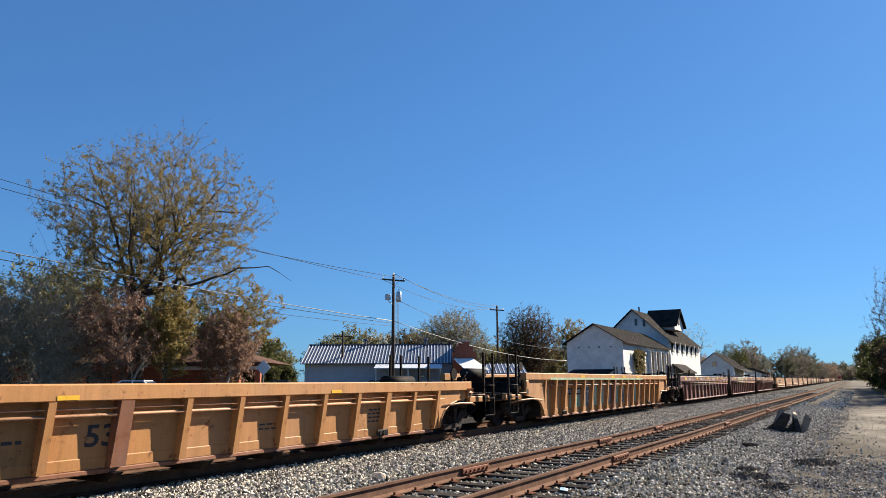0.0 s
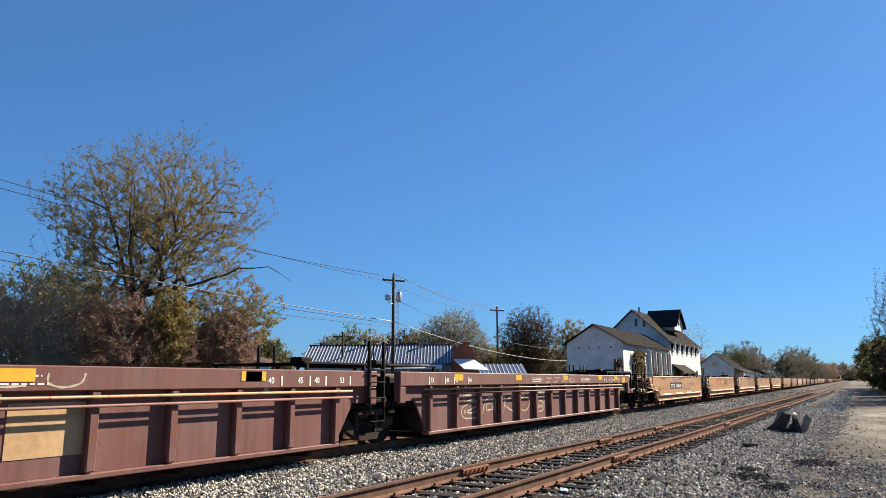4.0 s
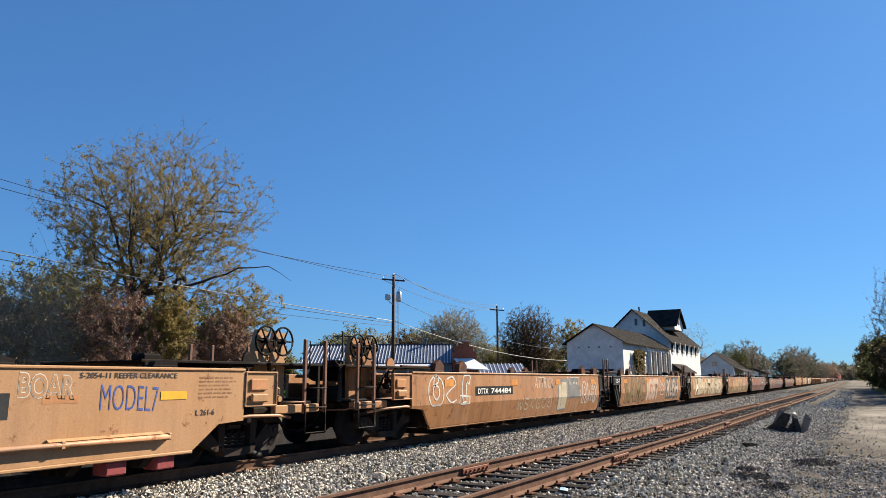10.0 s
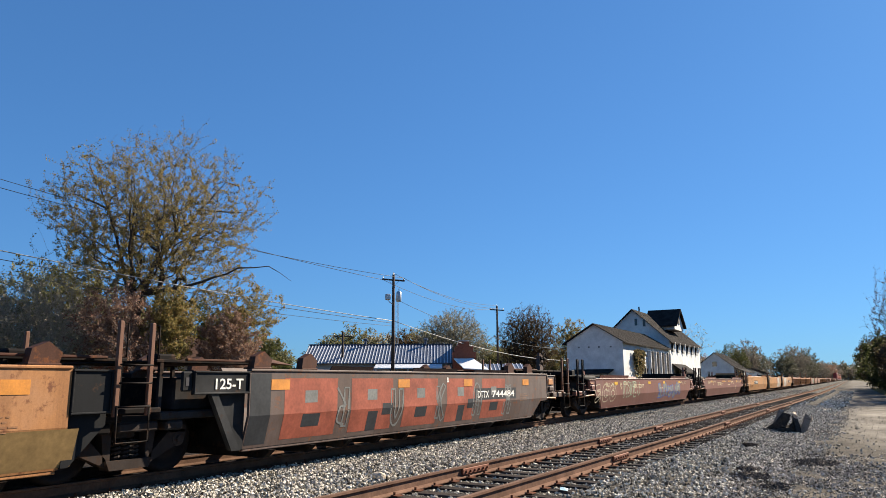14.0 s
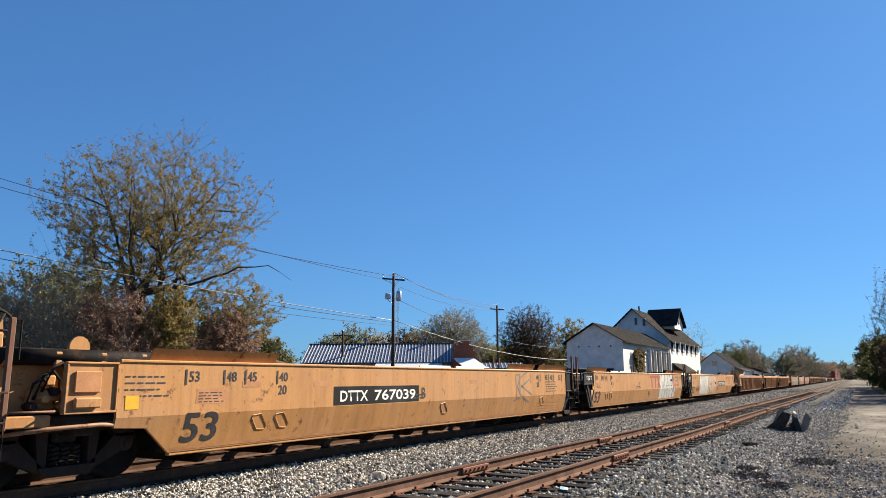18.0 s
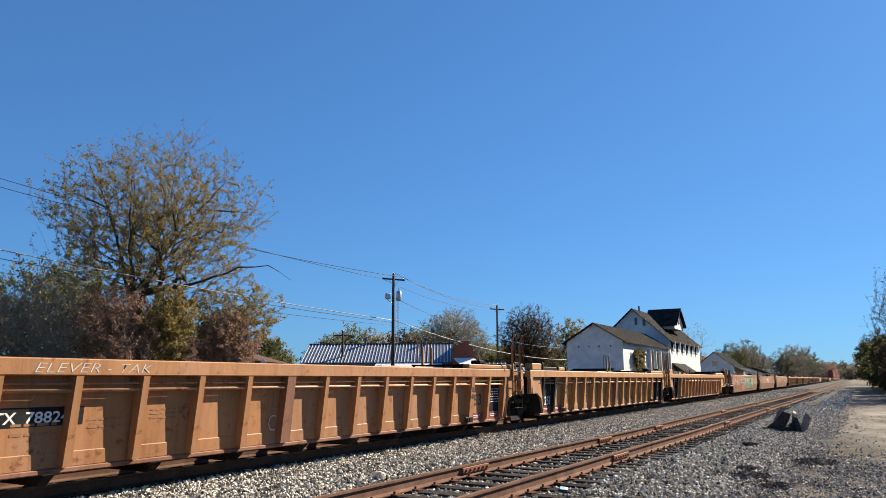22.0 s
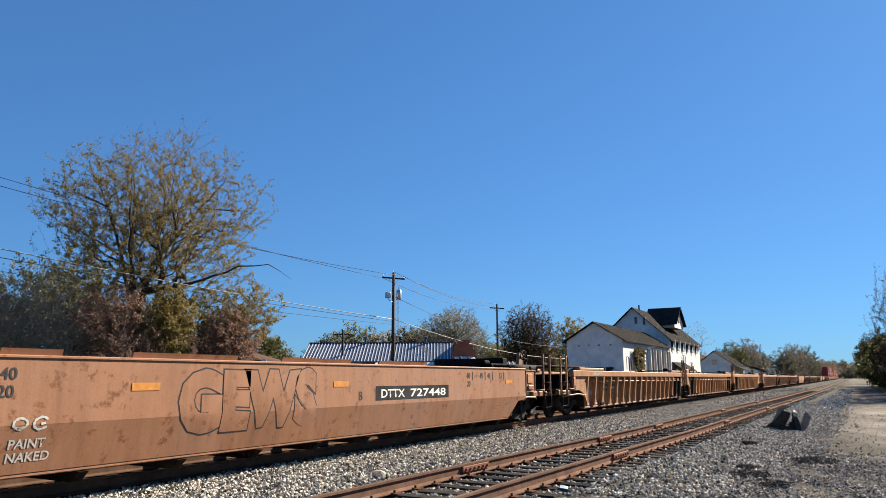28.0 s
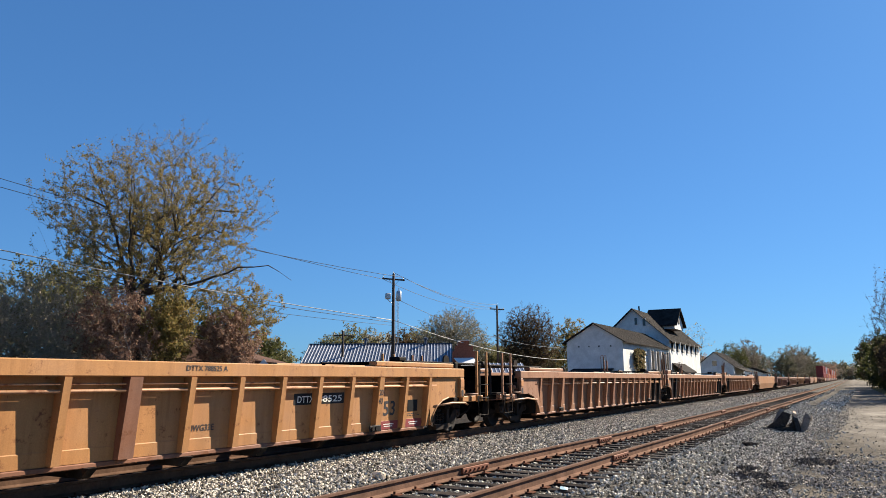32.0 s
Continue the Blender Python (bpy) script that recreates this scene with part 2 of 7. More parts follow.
def ground_material(nt, b, node, link):
    co = node("TexCoord")
    sep = node("SeparateXYZ")
    link(co, "Object", sep, 0)
    wob = noise_node(nt, 0.55, 6, .7)
    add = node("MapRange")
    add.inputs[1].default_value, add.inputs[2].default_value, add.inputs[3].default_value, add.inputs[4].default_value = 0, 1, -1.5, 1.5
    link(wob, 0, add, 0)
    s = nt.nodes.new("ShaderNodeMath")
    link(sep, 1, s, 0), link(add, 0, s, 1)
    stones = nt.nodes.new("ShaderNodeTexVoronoi")
    stones.inputs["Scale"].default_value = 19
    link(co, "Object", stones, 0)
    tone = nt.nodes.new("ShaderNodeSeparateColor")
    link(stones, 1, tone, 0)
    grey = ramp_node(node, [(0, (.009, .008, .007)), (.45, (.042, .038, .033)), (.8, (.095, .087, .075)), (1, (.22, .203, .175))])
    link(tone, 0, grey, 0)
    dirt_n = noise_node(nt, 1.3, 8, .7)
    dirt = ramp_node(node, [(.30, (.016, .012, .009)), (.46, (.05, .04, .03)), (.60, (.095, .077, .058)), (.72, (.16, .133, .10))])
    link(dirt_n, 0, dirt, 0)
    gravelly = mixer(nt, link, .3, (dirt, 0), (grey, 0))
    lane_n = noise_node(nt, .5, 8, .65)
    lane = ramp_node(node, [(.3, (.045, .037, .029)), (.48, (.12, .104, .085)), (.7, (.235, .21, .175))])
    link(lane_n, 0, lane, 0)
    # near-black tones that put the shade under the train into the ground
    shade_tone = ramp_node(node, [(0, (.008, .007, .006)), (.8, (.028, .022, .018)), (1, (.06, .05, .042))])
    link(tone, 0, shade_tone, 0)
    straw_n = noise_node(nt, .12, 8, .7)
    straw = ramp_node(node, [(.3, (.05, .048, .022)), (.55, (.10, .082, .045)), (.7, (.15, .12, .07))])
    link(straw_n, 0, straw, 0)

    def step(lo, hi):
        m = node("MapRange")
        m.inputs[1].default_value, m.inputs[2].default_value = lo, hi
        link(s, 0, m, 0)
        return (m, 0)
    c = mixer(nt, link, step(-9, -6), (straw, 0), (lane, 0))
    bend = node("MapRange")
    bend.inputs[1].default_value, bend.inputs[2].default_value, bend.inputs[3].default_value, bend.inputs[4].default_value = 13, 27, 4.0, 0
    link(sep, 0, bend, 0)
    edge = nt.nodes.new("ShaderNodeMath")
    link(s, 0, edge, 0), link(bend, 0, edge, 1)
    lane_step = node("MapRange")
    lane_step.inputs[1].default_value, lane_step.inputs[2].default_value = -.4, 1.6
    link(edge, 0, lane_step, 0)
    c = mixer(nt, link, (lane_step, 0), c, gravelly)
    c = mixer(nt, link, step(2.2, 3.2), c, (grey, 0))
    # painted shade sets in at the near rail and runs beyond the track
    shade_step = node("MapRange")
    shade_step.inputs[1].default_value, shade_step.inputs[2].default_value = 8.95, 9.35
    link(sep, 1, shade_step, 0)
    c = mixer(nt, link, (shade_step, 0), c, (shade_tone, 0))
    c = mixer(nt, link, step(17.5, 20), c, (straw, 0))
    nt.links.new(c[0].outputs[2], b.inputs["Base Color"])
    b.inputs["Roughness"].default_value = .95
    b.inputs["Specular IOR Level"].default_value = .04
    inv = node("Math")
    inv.operation = 'SUBTRACT'
    inv.inputs[0].default_value = 1
    link(stones, 0, inv, 1)
    bump(nt, b, (inv, 0), .5, .035)


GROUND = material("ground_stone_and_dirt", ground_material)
geo = Geo()
xs = [-4000, -900, -200, -60, -30, -15, -5] + [i * 1.0 for i in range(0, 50)] + [50, 60, 75, 90, 120, 150, 200, 300, 450, 700, 1200, 2500, 4500]
ys = [-4000, -800, -200, -60, -30, -15, -8, -5, -3] + [-2 + .4 * i for i in range(37)] + [12.6, 13.4, 14.2, 16, 20, 30, 50, 90, 200, 500, 1500, 4500]
gv = []
for x in xs:
    for y in ys:
        z = ground_height(x, y)
        if -20 < x < 60 and -10 < y < 12.6:
            amp = .035 if y > siding_y(x) - 1.6 else .05
            z += amp * noise.noise(Vector((x * .9, y * .9, 3))) + .02 * noise.noise(Vector((x * 2.7, y * 2.7, 1)))
            if siding_y(x) - 1.0 < y < siding_y(x) + 1.0:
                z = min(z, -0.215)
        gv.append((x, y, z))
m_ = len(ys)
geo.add(gv, [(i * m_ + j, (i + 1) * m_ + j, (i + 1) * m_ + j + 1, i * m_ + j + 1) for i in range(len(xs) - 1) for j in range(m_ - 1)])
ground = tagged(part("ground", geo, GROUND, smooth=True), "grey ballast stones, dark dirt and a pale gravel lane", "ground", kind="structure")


def stone_field(name, n, place, size, mat, label, category, seed, small=False):
    """Loose stones, each a small uneven lump, as one object."""
    rng = np.random.default_rng(seed)
    base = np.array([(1, 0, 0), (-1, 0, 0), (0, 1, 0), (0, -1, 0), (0, 0, 1), (0, 0, -1)], float)
    tri = np.array([(0, 2, 4), (2, 1, 4), (1, 3, 4), (3, 0, 4), (2, 0, 5), (1, 2, 5), (3, 1, 5), (0, 3, 5)])
    if small:
        base = np.array([(1, 1, 1), (-1, -1, 1), (-1, 1, -1), (1, -1, -1)], float) * .8
        tri = np.array([(0, 2, 1), (0, 1, 3), (0, 3, 2), (1, 2, 3)])
    c = len(base)
    pts = place(rng, n)
    n = len(pts)
    sc = size[0] + (size[1] - size[0]) * rng.random((n, 1, 1)) ** 1.6
    v = base[None] * (0.65 + .7 * rng.random((n, c, 1))) * sc + rng.normal(0, .16, (n, c, 3)) * sc
    v[:, :, 2] *= .8
    q = rng.normal(size=(n, 4))
    q /= np.linalg.norm(q, axis=1)[:, None]
    w, x, y, z = q.T
    R = np.stack([1 - 2 * (y * y + z * z), 2 * (x * y - z * w), 2 * (x * z + y * w), 2 * (x * y + z * w), 1 - 2 * (x * x + z * z), 2 * (y * z - x * w),
                  2 * (x * z - y * w), 2 * (y * z + x * w), 1 - 2 * (x * x + y * y)], 1).reshape(n, 3, 3)
    v = np.einsum('nij,nkj->nki', R, v) + pts[:, None]
    f = (tri[None] + c * np.arange(n)[:, None, None]).reshape(-1, 3)
    me = bpy.data.meshes.new(name)
    me.from_pydata(v.reshape(-1, 3), [], f)
    me.materials.append(mat)
    return tagged(new(name, me), label, category, kind="stuff")


def ballast_places(rng, n):
    x = 4 + 46 * rng.random(n) ** 1.65
    y = -1 + 13.2 * rng.random(n)
    keep = (x > 13.0 - .95 * np.clip(y, 0, 9.5)) & (y < 9.1 + .035 * x)
    x, y = x[keep], y[keep]
    sy = np.array([siding_y(a) for a in x])
    ok = (y > sy - 2.7 - np.abs(rng.normal(0, .8, len(x)))) & (np.abs(np.abs(y - sy) - .75) > .09)
    crib = np.abs(y - sy) < 1.35
    ontie = np.abs((x / .53 + .5) % 1 - .5) < .27
    ok &= ~(crib & ontie & (rng.random(len(x)) < .96))
    ok &= ~(np.abs(y - 9.5) < .1)
    x, y, crib = x[ok], y[ok], crib[ok]
    z = np.array([ground_height(a, b) for a, b in zip(x, y)]) + .012 + .03 * rng.random(len(x)) - .03 * crib
    return np.stack([x, y, z], 1)


def dirt_places(rng, n):
    x = 9.5 + 30 * rng.random(n) ** 1.3
    y = -3.5 + 6.5 * rng.random(n)
    clump = np.array([noise.noise(Vector((a * .7, b * .9, 5))) for a, b in zip(x, y)])
    keep = (rng.random(n) < .75 + 1.0 * clump + .06 * y) & (rng.random(n) > .985 * np.clip((1.9 - .02 * x - y) / 1.0, 0, 1) * np.clip((x - 16.5) / 3, 0, 1))
    return np.stack([x, y, np.full(n, -.352)], 1)[keep]


STONE = plain("ballast_stone", (0.43, 0.392, 0.325), .9, 0, .2, 14, .3, .004, 0, .92)
STONE_DARK = plain("dirty_stone", (0.34, 0.30, 0.245), .9, 0, .2, 14, .3, .004, 0, .92)
ballast = stone_field("ballast", 140000, ballast_places, (.015, .036), STONE, "loose grey and white crushed ballast stones", "gravel", 4)


def far_places(rng, n):
    x = 44 + 75 * rng.random(n) ** 1.3
    y = -.5 + 9.6 * rng.random(n)
    sy = np.array([siding_y(a) for a in x])
    ok = (np.abs(y - sy) > 1.1) & (y > sy - 2.8 - rng.random(n))
    return np.stack([x[ok], y[ok], np.where(y[ok] > sy[ok] - 1.5, -.2, -.33)], 1)


far_ballast = stone_field("far_ballast", 18000, far_places, (.045, .085), STONE, "grey ballast stones farther along the tracks", "gravel", 6, True)
loose_gravel = stone_field("loose_gravel", 115000, dirt_places, (.010, .027), STONE_DARK, "loose dark gravel scattered over dirt", "gravel", 5, True)

RAIL_PROFILE = ((-.036, 0), (.036, 0), (.036, -.028), (.01, -.042), (.009, -.14), (.07, -.165), (.07, -.178), (-.07, -.178), (-.07, -.165), (-.009, -.14), (-.01, -.042), (-.036, -.028))


def rail(parent, centre, off, xs_, web=None):
    g = Geo()
    rows = []
    for x in xs_:
        y = centre(x) + off
        rows.append([(x, y + a, c + .004 * math.sin(x * .53 + off)) for a, c in RAIL_PROFILE])
    n = len(RAIL_PROFILE)
    vs = [p for r in rows for p in r]
    fs = [(i * n + k, (i + 1) * n + k, (i + 1) * n + (k + 1) % n, i * n + (k + 1) % n) for i in range(len(rows) - 1) for k in range(n)]
    g.add(vs, fs)
    me = g.mesh("rail", web or RAILM)
    me.materials.append(RAILHEAD)
    for i, p in enumerate(me.polygons):
        if i % n == 0:
            p.material_index = 1
    return part("rail", me, None, parent)


RAIL_X = [-60, -20] + [i * 2.0 for i in range(0, 40)] + [80, 100, 150, 200, 300, 500, 900, 1500]
tie_geo = Geo().cbox(-.115, .115, -1.3, 1.3, -.17, 0, .012)
tie_mesh = tie_geo.mesh("tie", TIE)
spike_mesh = Geo().cbox(-.075, .075, -.17, .17, 0, .016, .004).box(-.03, -.012, -.1, -.07, .01, .055).box(.012, .03, .07, .1, .01, .055).mesh("tie_plate", BOLT)
bar_geo = Geo().cbox(-.45, .45, -.022, .022, -.13, -.035, .008)
for k in range(6):
    bar_geo.lathe([(0, -.052), (.022, -.05), (.022, -.02)], (-.36 + .144 * k, 0, -.085), 'y', 6)
bar_mesh = bar_geo.mesh("joint_bar", plain("orange_rust", (0.16, 0.062, 0.036), .75, .1, .35, 9))

siding = thing("siding_track", "rusty unused siding rails on dark weathered wooden ties", "railway track", kind="structure")
rail(siding, siding_y, .7525, RAIL_X), rail(siding, siding_y, -.7525, RAIL_X)
main_line = thing("main_track", "rusty brown main line rails set deep in grey ballast", "railway track", kind="structure")
rail(main_line, lambda x: TRACK_Y, .7525, RAIL_X, MAIN_RAIL), rail(main_line, lambda x: TRACK_Y, -.7525, RAIL_X, MAIN_RAIL)
rnd = random.Random(8)
for i in range(170):
    x = .53 * (i + 6)
    sl = -math.atan((siding_y(x + .5) - siding_y(x - .5)))
    ty = part("tie", tie_mesh, None, siding, at=pose(x + rnd.uniform(-.03, .03), siding_y(x) + rnd.uniform(-.05, .05), -.185 + rnd.uniform(-.012, .004), 0, rnd.uniform(-1, 1), -math.degrees(sl) + rnd.uniform(-1.5, 1.5)))
    if x < 45:
        for sgn in (-.7525, .7525):
            part("tie_plate", spike_mesh, None, siding, at=pose(x, siding_y(x) + sgn, -.186))
for i in range(60):
    x = .53 * (i + 5)
    part("tie", tie_mesh, None, main_line, at=pose(x, TRACK_Y + rnd.uniform(-.04, .04), -.19, 0, 0, rnd.uniform(-1, 1)))
    if x < 30:
        part("tie_plate", spike_mesh, None, main_line, at=pose(x, TRACK_Y - .7525, -.188))
for x, sgn in ((10.9, .7525), (17.5, .7525), (22.7, .7525), (34.6, .7525), (46.5, .7525), (13.9, -.7525), (25.8, -.7525), (37.7, -.7525), (49.6, -.7525)):
    part("joint_bar", bar_mesh, None, siding, at=pose(x, siding_y(x) + sgn - .034, 0, 0, 0, math.degrees(math.atan(siding_y(x + .5) - siding_y(x - .5)))))

# ---- the train of empty container well cars
TRACK_Z = 0.0
CARS = []         # (car, x of its centre at the start)


def wheel_mesh():
    g = Geo()
    for s in (-1, 1):
        y = s * .7525
        g.lathe([(.0, y + s * .07), (.10, y + s * .07), (.13, y + s * .02), (.33, y - s * .01), (.37, y + s * .05), (.455, y + s * .055), (.457, y - s * .04), (.485, y - s * .055), (.485, y - s * .075),
                 (.40, y - s * .07), (.36, y - s * .03), (.12, y - s * .04), (.085, y - s * .09)], (0, 0, .457), 'y', 26)
    g.tube([(0, -.95, .457), (0, .95, .457)], .085, 10)
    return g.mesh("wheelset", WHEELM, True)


def side_frame_mesh():
    g = Geo()
    y0, y1 = -.08, .08
    g.prism([(-.66, .70), (.66, .70), (.56, .88), (-.56, .88)], 1, y0 - .02, y1)                     # top member
    g.prism([(-.32, .14), (.32, .14), (.38, .27), (-.38, .27)], 1, y0 - .05, y1)                # spring seat
    for s in (-1, 1):
        g.prism([(s * .28, .15), (s * .36, .30), (s * .70, .64), (s * 1.0, .64), (s * 1.0, .52), (s * .82, .40)][::s], 1, y0, y1)
        g.prism([(s * .55, .86), (s * .62, .74), (s * .72, .60), (s * 1.02, .60), (s * 1.02, .70), (s * .80, .74)][::s], 1, y0, y1)
        g.prism([(s * .29, .26), (s * .40, .26), (s * .46, .76), (s * .29, .76)][::s], 1, y0, y1)
    return g.mesh("side_frame", TRUCKM)


def spring_mesh(n=3):
    g = Geo()
    pts = [(.058 * math.cos(t), .058 * math.sin(t), .27 + .27 * t / (2 * math.pi * 4.5)) for t in [i * math.pi / 4 for i in range(37)]]
    g.tube(pts, .019, 5)
    return g.mesh("spring", TRUCKM)


WHEEL, FRAME, SPRING = wheel_mesh(), side_frame_mesh(), spring_mesh()
CAP = Geo().lathe([(0, -.13), (.05, -.13), (.06, -.10), (.11, -.09), (.115, 0), (.1, .06)], (0, 0, 0), 'y', 12).mesh("bearing_cap", TRUCKM)
BOLSTER = Geo().cbox(-.17, .17, -1.0, 1.0, .56, .78, .03).cbox(-.3, .3, -.3, .3, .76, .92, .03).mesh("truck", TRUCKM)


def truck(parent, x, far=False):
    b = part("truck", BOLSTER, None, parent, at=pose(x, 0, 0))
    if far:
        part("side_frame", FRAME, None, b, at=pose(0, -1, 0)), part("wheelset", WHEEL, None, b, at=pose(-.875, 0, 0)), part("wheelset", WHEEL, None, b, at=pose(.875, 0, 0))
        return
    for s in (-1, 1):
        part("side_frame", FRAME, None, b, at=pose(0, s * 1.0, 0, 0, 0, 0 if s < 0 else 180))
        part("wheelset", WHEEL, None, b, at=pose(s * .875, 0, 0))
        for a in (-1, 1):
            part("bearing_cap", CAP, None, b, at=pose(a * .875, s * 1.0, .50, 0, 0, 0 if s < 0 else 180))
    for a in (-.17, -.02, .13):
        part("spring", SPRING, None, b, at=pose(a + .02, -1.0, 0))
    part("spring", SPRING, None, b, at=pose(0, 1.0, 0))


TEXTS = {}


def text_mesh(body, mat):
    key = (body, mat.name)
    if key not in TEXTS:
        cu = bpy.data.curves.new("text", 'FONT')
        cu.body, cu.size, cu.align_x, cu.align_y, cu.resolution_u, cu.offset = body, 1.36, 'LEFT', 'BOTTOM_BASELINE', 3, .022
        ob = bpy.data.objects.new("text", cu)
        me = bpy.data.meshes.new_from_object(ob)
        me.materials.clear()
        me.materials.append(mat)
        bpy.data.objects.remove(ob)
        w = max([v.co.x for v in me.vertices]) if me.vertices else 1
        TEXTS[key] = (me, w)
    return TEXTS[key]


class Car:
    """One unit of a well car. q0 and q1 are its ends along the train; a 'C' end has a coupler, an 'A' end shares a truck with its neighbour."""

    def __init__(self, q0, q1, ends, style, mat, label, top=1.6, low=.3, dark=DKGREY, ribs=17, far=False, box_low=1.17):
        self.q0, self.q1, self.mid = q0, q1, (q0 + q1) / 2
        self.style, self.mat, self.top, self.low, self.dark = style, mat, top, low, dark
        self.half = (q1 - q0) / 2
        shared = {'R': (1.42, 1.46), 'M': (1.9, 1.5), 'P': (1.85, 1.26)}.get(style, (1.9, 1.26))
        ext = [shared[k] if e == 'A' else (3.45 if style in 'RM' else 3.6) for k, e in enumerate(ends)]
        self.ext, self.ends = ext, ends
        self.w0, self.w1 = -self.half + ext[0], self.half - ext[1]
        self.ob = thing("well_car", label, "well car", group="train of empty container well cars")
        CARS.append((self.ob, self.mid))
        self.ribs, self.far, self.box_low = ribs, far, box_low
        self.build()

    # outer face of the near side at a height
    def face(self, z):
        if self.style == 'R':
            zc = self.top - .22
            if z > zc:
                return -1.54, 0.0
            return -1.30 - .07 * (z - self.low) / (zc - self.low), -math.atan(.07 / (zc - self.low))
        if self.style == 'M':
            return (-1.54, 0.0) if z > self.top - .32 else (-1.40, 0.0)
        if self.style in 'SF':
            zm = self.crease
            if z < zm:
                return -1.54 + .13 * (zm - z) / (zm - self.low), -math.atan(.13 / (zm - self.low))
        return -1.54, 0.0

    def build(self):
        top, low, mat, p = self.top, self.low, self.mat, self.ob
        self.crease = low + (top - low) * .42
        w0, w1, h = self.w0, self.w1, self.half
        st = self.style
        near_gap = {'R': (.3, .25), 'M': (.6, .3)}.get(st, (.72, .66))
        upper = [near_gap[k] if e == 'A' else 1.83 for k, e in enumerate(self.ends)]    # how near the gap's middle the upper side runs
        e0, e1 = -h + upper[0], h - upper[1]
        zd = .93                                                # deck over the trucks

        def xw_(side):
            return w0 - .022 if side == 0 else w1 + .022
        for s in (-1, 1):
            near = s < 0

            def Y(a, b):
                return (a, b) if near else (-b, -a)
            if st in 'SPF':
                yo = Y(-1.54, -1.49)
                cl, cr = (w0 - 1.0 if self.ends[0] == 'C' else w0), (w1 + 1.0 if self.ends[1] == 'C' else w1)
                foot = [(w0, low), (w1, low)]                   # lower outline, from the well's corner up to the shoulder
                if self.ends[1] == 'C':
                    foot += [(w1 + .48, .71), (cr, .74)]
                right = len(foot)
                if self.ends[0] == 'C':
                    foot += [(cl, .74), (w0 - .48, .71)]
                body = Geo()
                if st == 'P':
                    body.prism(foot[:right] + [(cr, top), (cl, top)] + foot[right:], 1, *yo)
                else:
                    zm = self.crease
                    body.prism([(cl, zm), (cr, zm), (cr, top), (cl, top)], 1, *yo)
                    ring = foot[:right] + [(cr, zm - .002), (cl, zm - .002)] + foot[right:]
                    k = 1 if near else -1
                    vs = [(x, k * (yy + .13 * (zm - z) / (zm - low)), z) for yy in (-1.54, -1.49) for x, z in ring]
                    m = len(ring)
                    body.add(vs, [tuple(range(m)), tuple(range(2 * m - 1, m - 1, -1))] + [(i, i + m, (i + 1) % m + m, (i + 1) % m) for i in range(m)])
                part("side_panel", body, mat, p)
                part("top_sill", Geo().cbox(cl, cr, *Y(-1.56, -1.44), top, top + .045, .012), mat, p)
                part("bottom_sill", Geo().cbox(w0 + .02, w1 - .02, *Y(-1.402 if st != 'P' else -1.56, -1.32), low - .05, low - .003, .012), mat, p)
                for side, (xa, xb) in enumerate(((e0, cl - .012), (cr + .012, e1))):
                    shared_end = self.ends[side] == 'A'
                    m2 = self.dark if shared_end else mat
                    zl = self.box_low if shared_end and side == 0 else .95
                    sp = part("end_panel", Geo().cbox(xa, xb, *Y(-1.535, -1.47), zl, top, .012), m2, p)
                    fr = Geo()
                    for za, zb_ in ((zl, zl + .03), (top - .03, top)):
                        fr.cbox(xa, xb, *Y(-1.56, -1.536), za, zb_, .008)
                    for xx in (xa, xb - .03):
                        fr.cbox(xx, xx + .03, *Y(-1.56, -1.536), zl + .031, top - .031, .008)
                    part("frame", fr, m2, sp)
                    if near and not self.far:
                        if shared_end and side == 0:
                            part("slot_plate", Geo().cbox(xa - .2, xa - .005, *Y(-1.52, -1.46), top - .31, top - .01, .02), m2, sp)
                            # no hole is cut: a dark face carries the slot's shade
                            part("slot", Geo().box(xa - .14, xa - .07, *Y(-1.524, -1.5205), top - .23, top - .1), DARK_INK, sp)
                        elif not shared_end:
                            part("placard_frame", Geo().cbox(xa + .12, xa + .5, *Y(-1.60, -1.537), 1.02, 1.16, .02), m2, sp)
                            part("door_plate", Geo().cbox(xa + .12, xa + .5, *Y(-1.565, -1.537), 1.22, top - .12, .012), FADED_PATCH, sp)
                    if shared_end:
                        lean = .0 if st == 'P' else .06
                        if side == 0:
                            plate = [(xa + .4, zl - .003), (xb, zl - .003), (xb, low), (w0 - .3, low)]
                        else:
                            plate = [(xa, .945), (xa, low + .02), (xa + .1, low + .02), (xb, .8), (xb, .945)]
                        part("corner_plate", Geo().prism(plate, 1, *Y(-1.50 + lean, -1.45 + lean)), m2, p)
                        if side == 0:
                            part("brace_bar", Geo().prism([(xa + .36, zl - .004), (xa + .5, zl - .004), (w0 - .16, low), (w0 - .34, low)], 1, *Y(-1.535, -1.505 + lean * .3)), m2, p)
            elif st == 'R':
                zc = top - .22
                part("top_chord", Geo().cbox(e0, e1, *Y(-1.54, -1.34), zc, top, .014), mat, p)
                a, b, c, d = (-1.30, -1.37, -1.25, -1.32) if near else (1.30, 1.37, 1.25, 1.32)
                v = [(w0, b, zc), (w1, b, zc), (w1, a, low), (w0, a, low), (w0, d, zc), (w1, d, zc), (w1, c, low), (w0, c, low)]
                part("side_panel", Geo().add(v, [(3, 2, 1, 0), (4, 5, 6, 7), (0, 1, 5, 4), (1, 2, 6, 5), (2, 3, 7, 6), (3, 0, 4, 7)]), mat, p)
                part("bottom_sill", Geo().cbox(w0 + .05, w1 - .05, *Y(-1.33, -1.15), low - .07, low - .003, .012), RED_BROWN, p)
                n = self.ribs
                rib = None
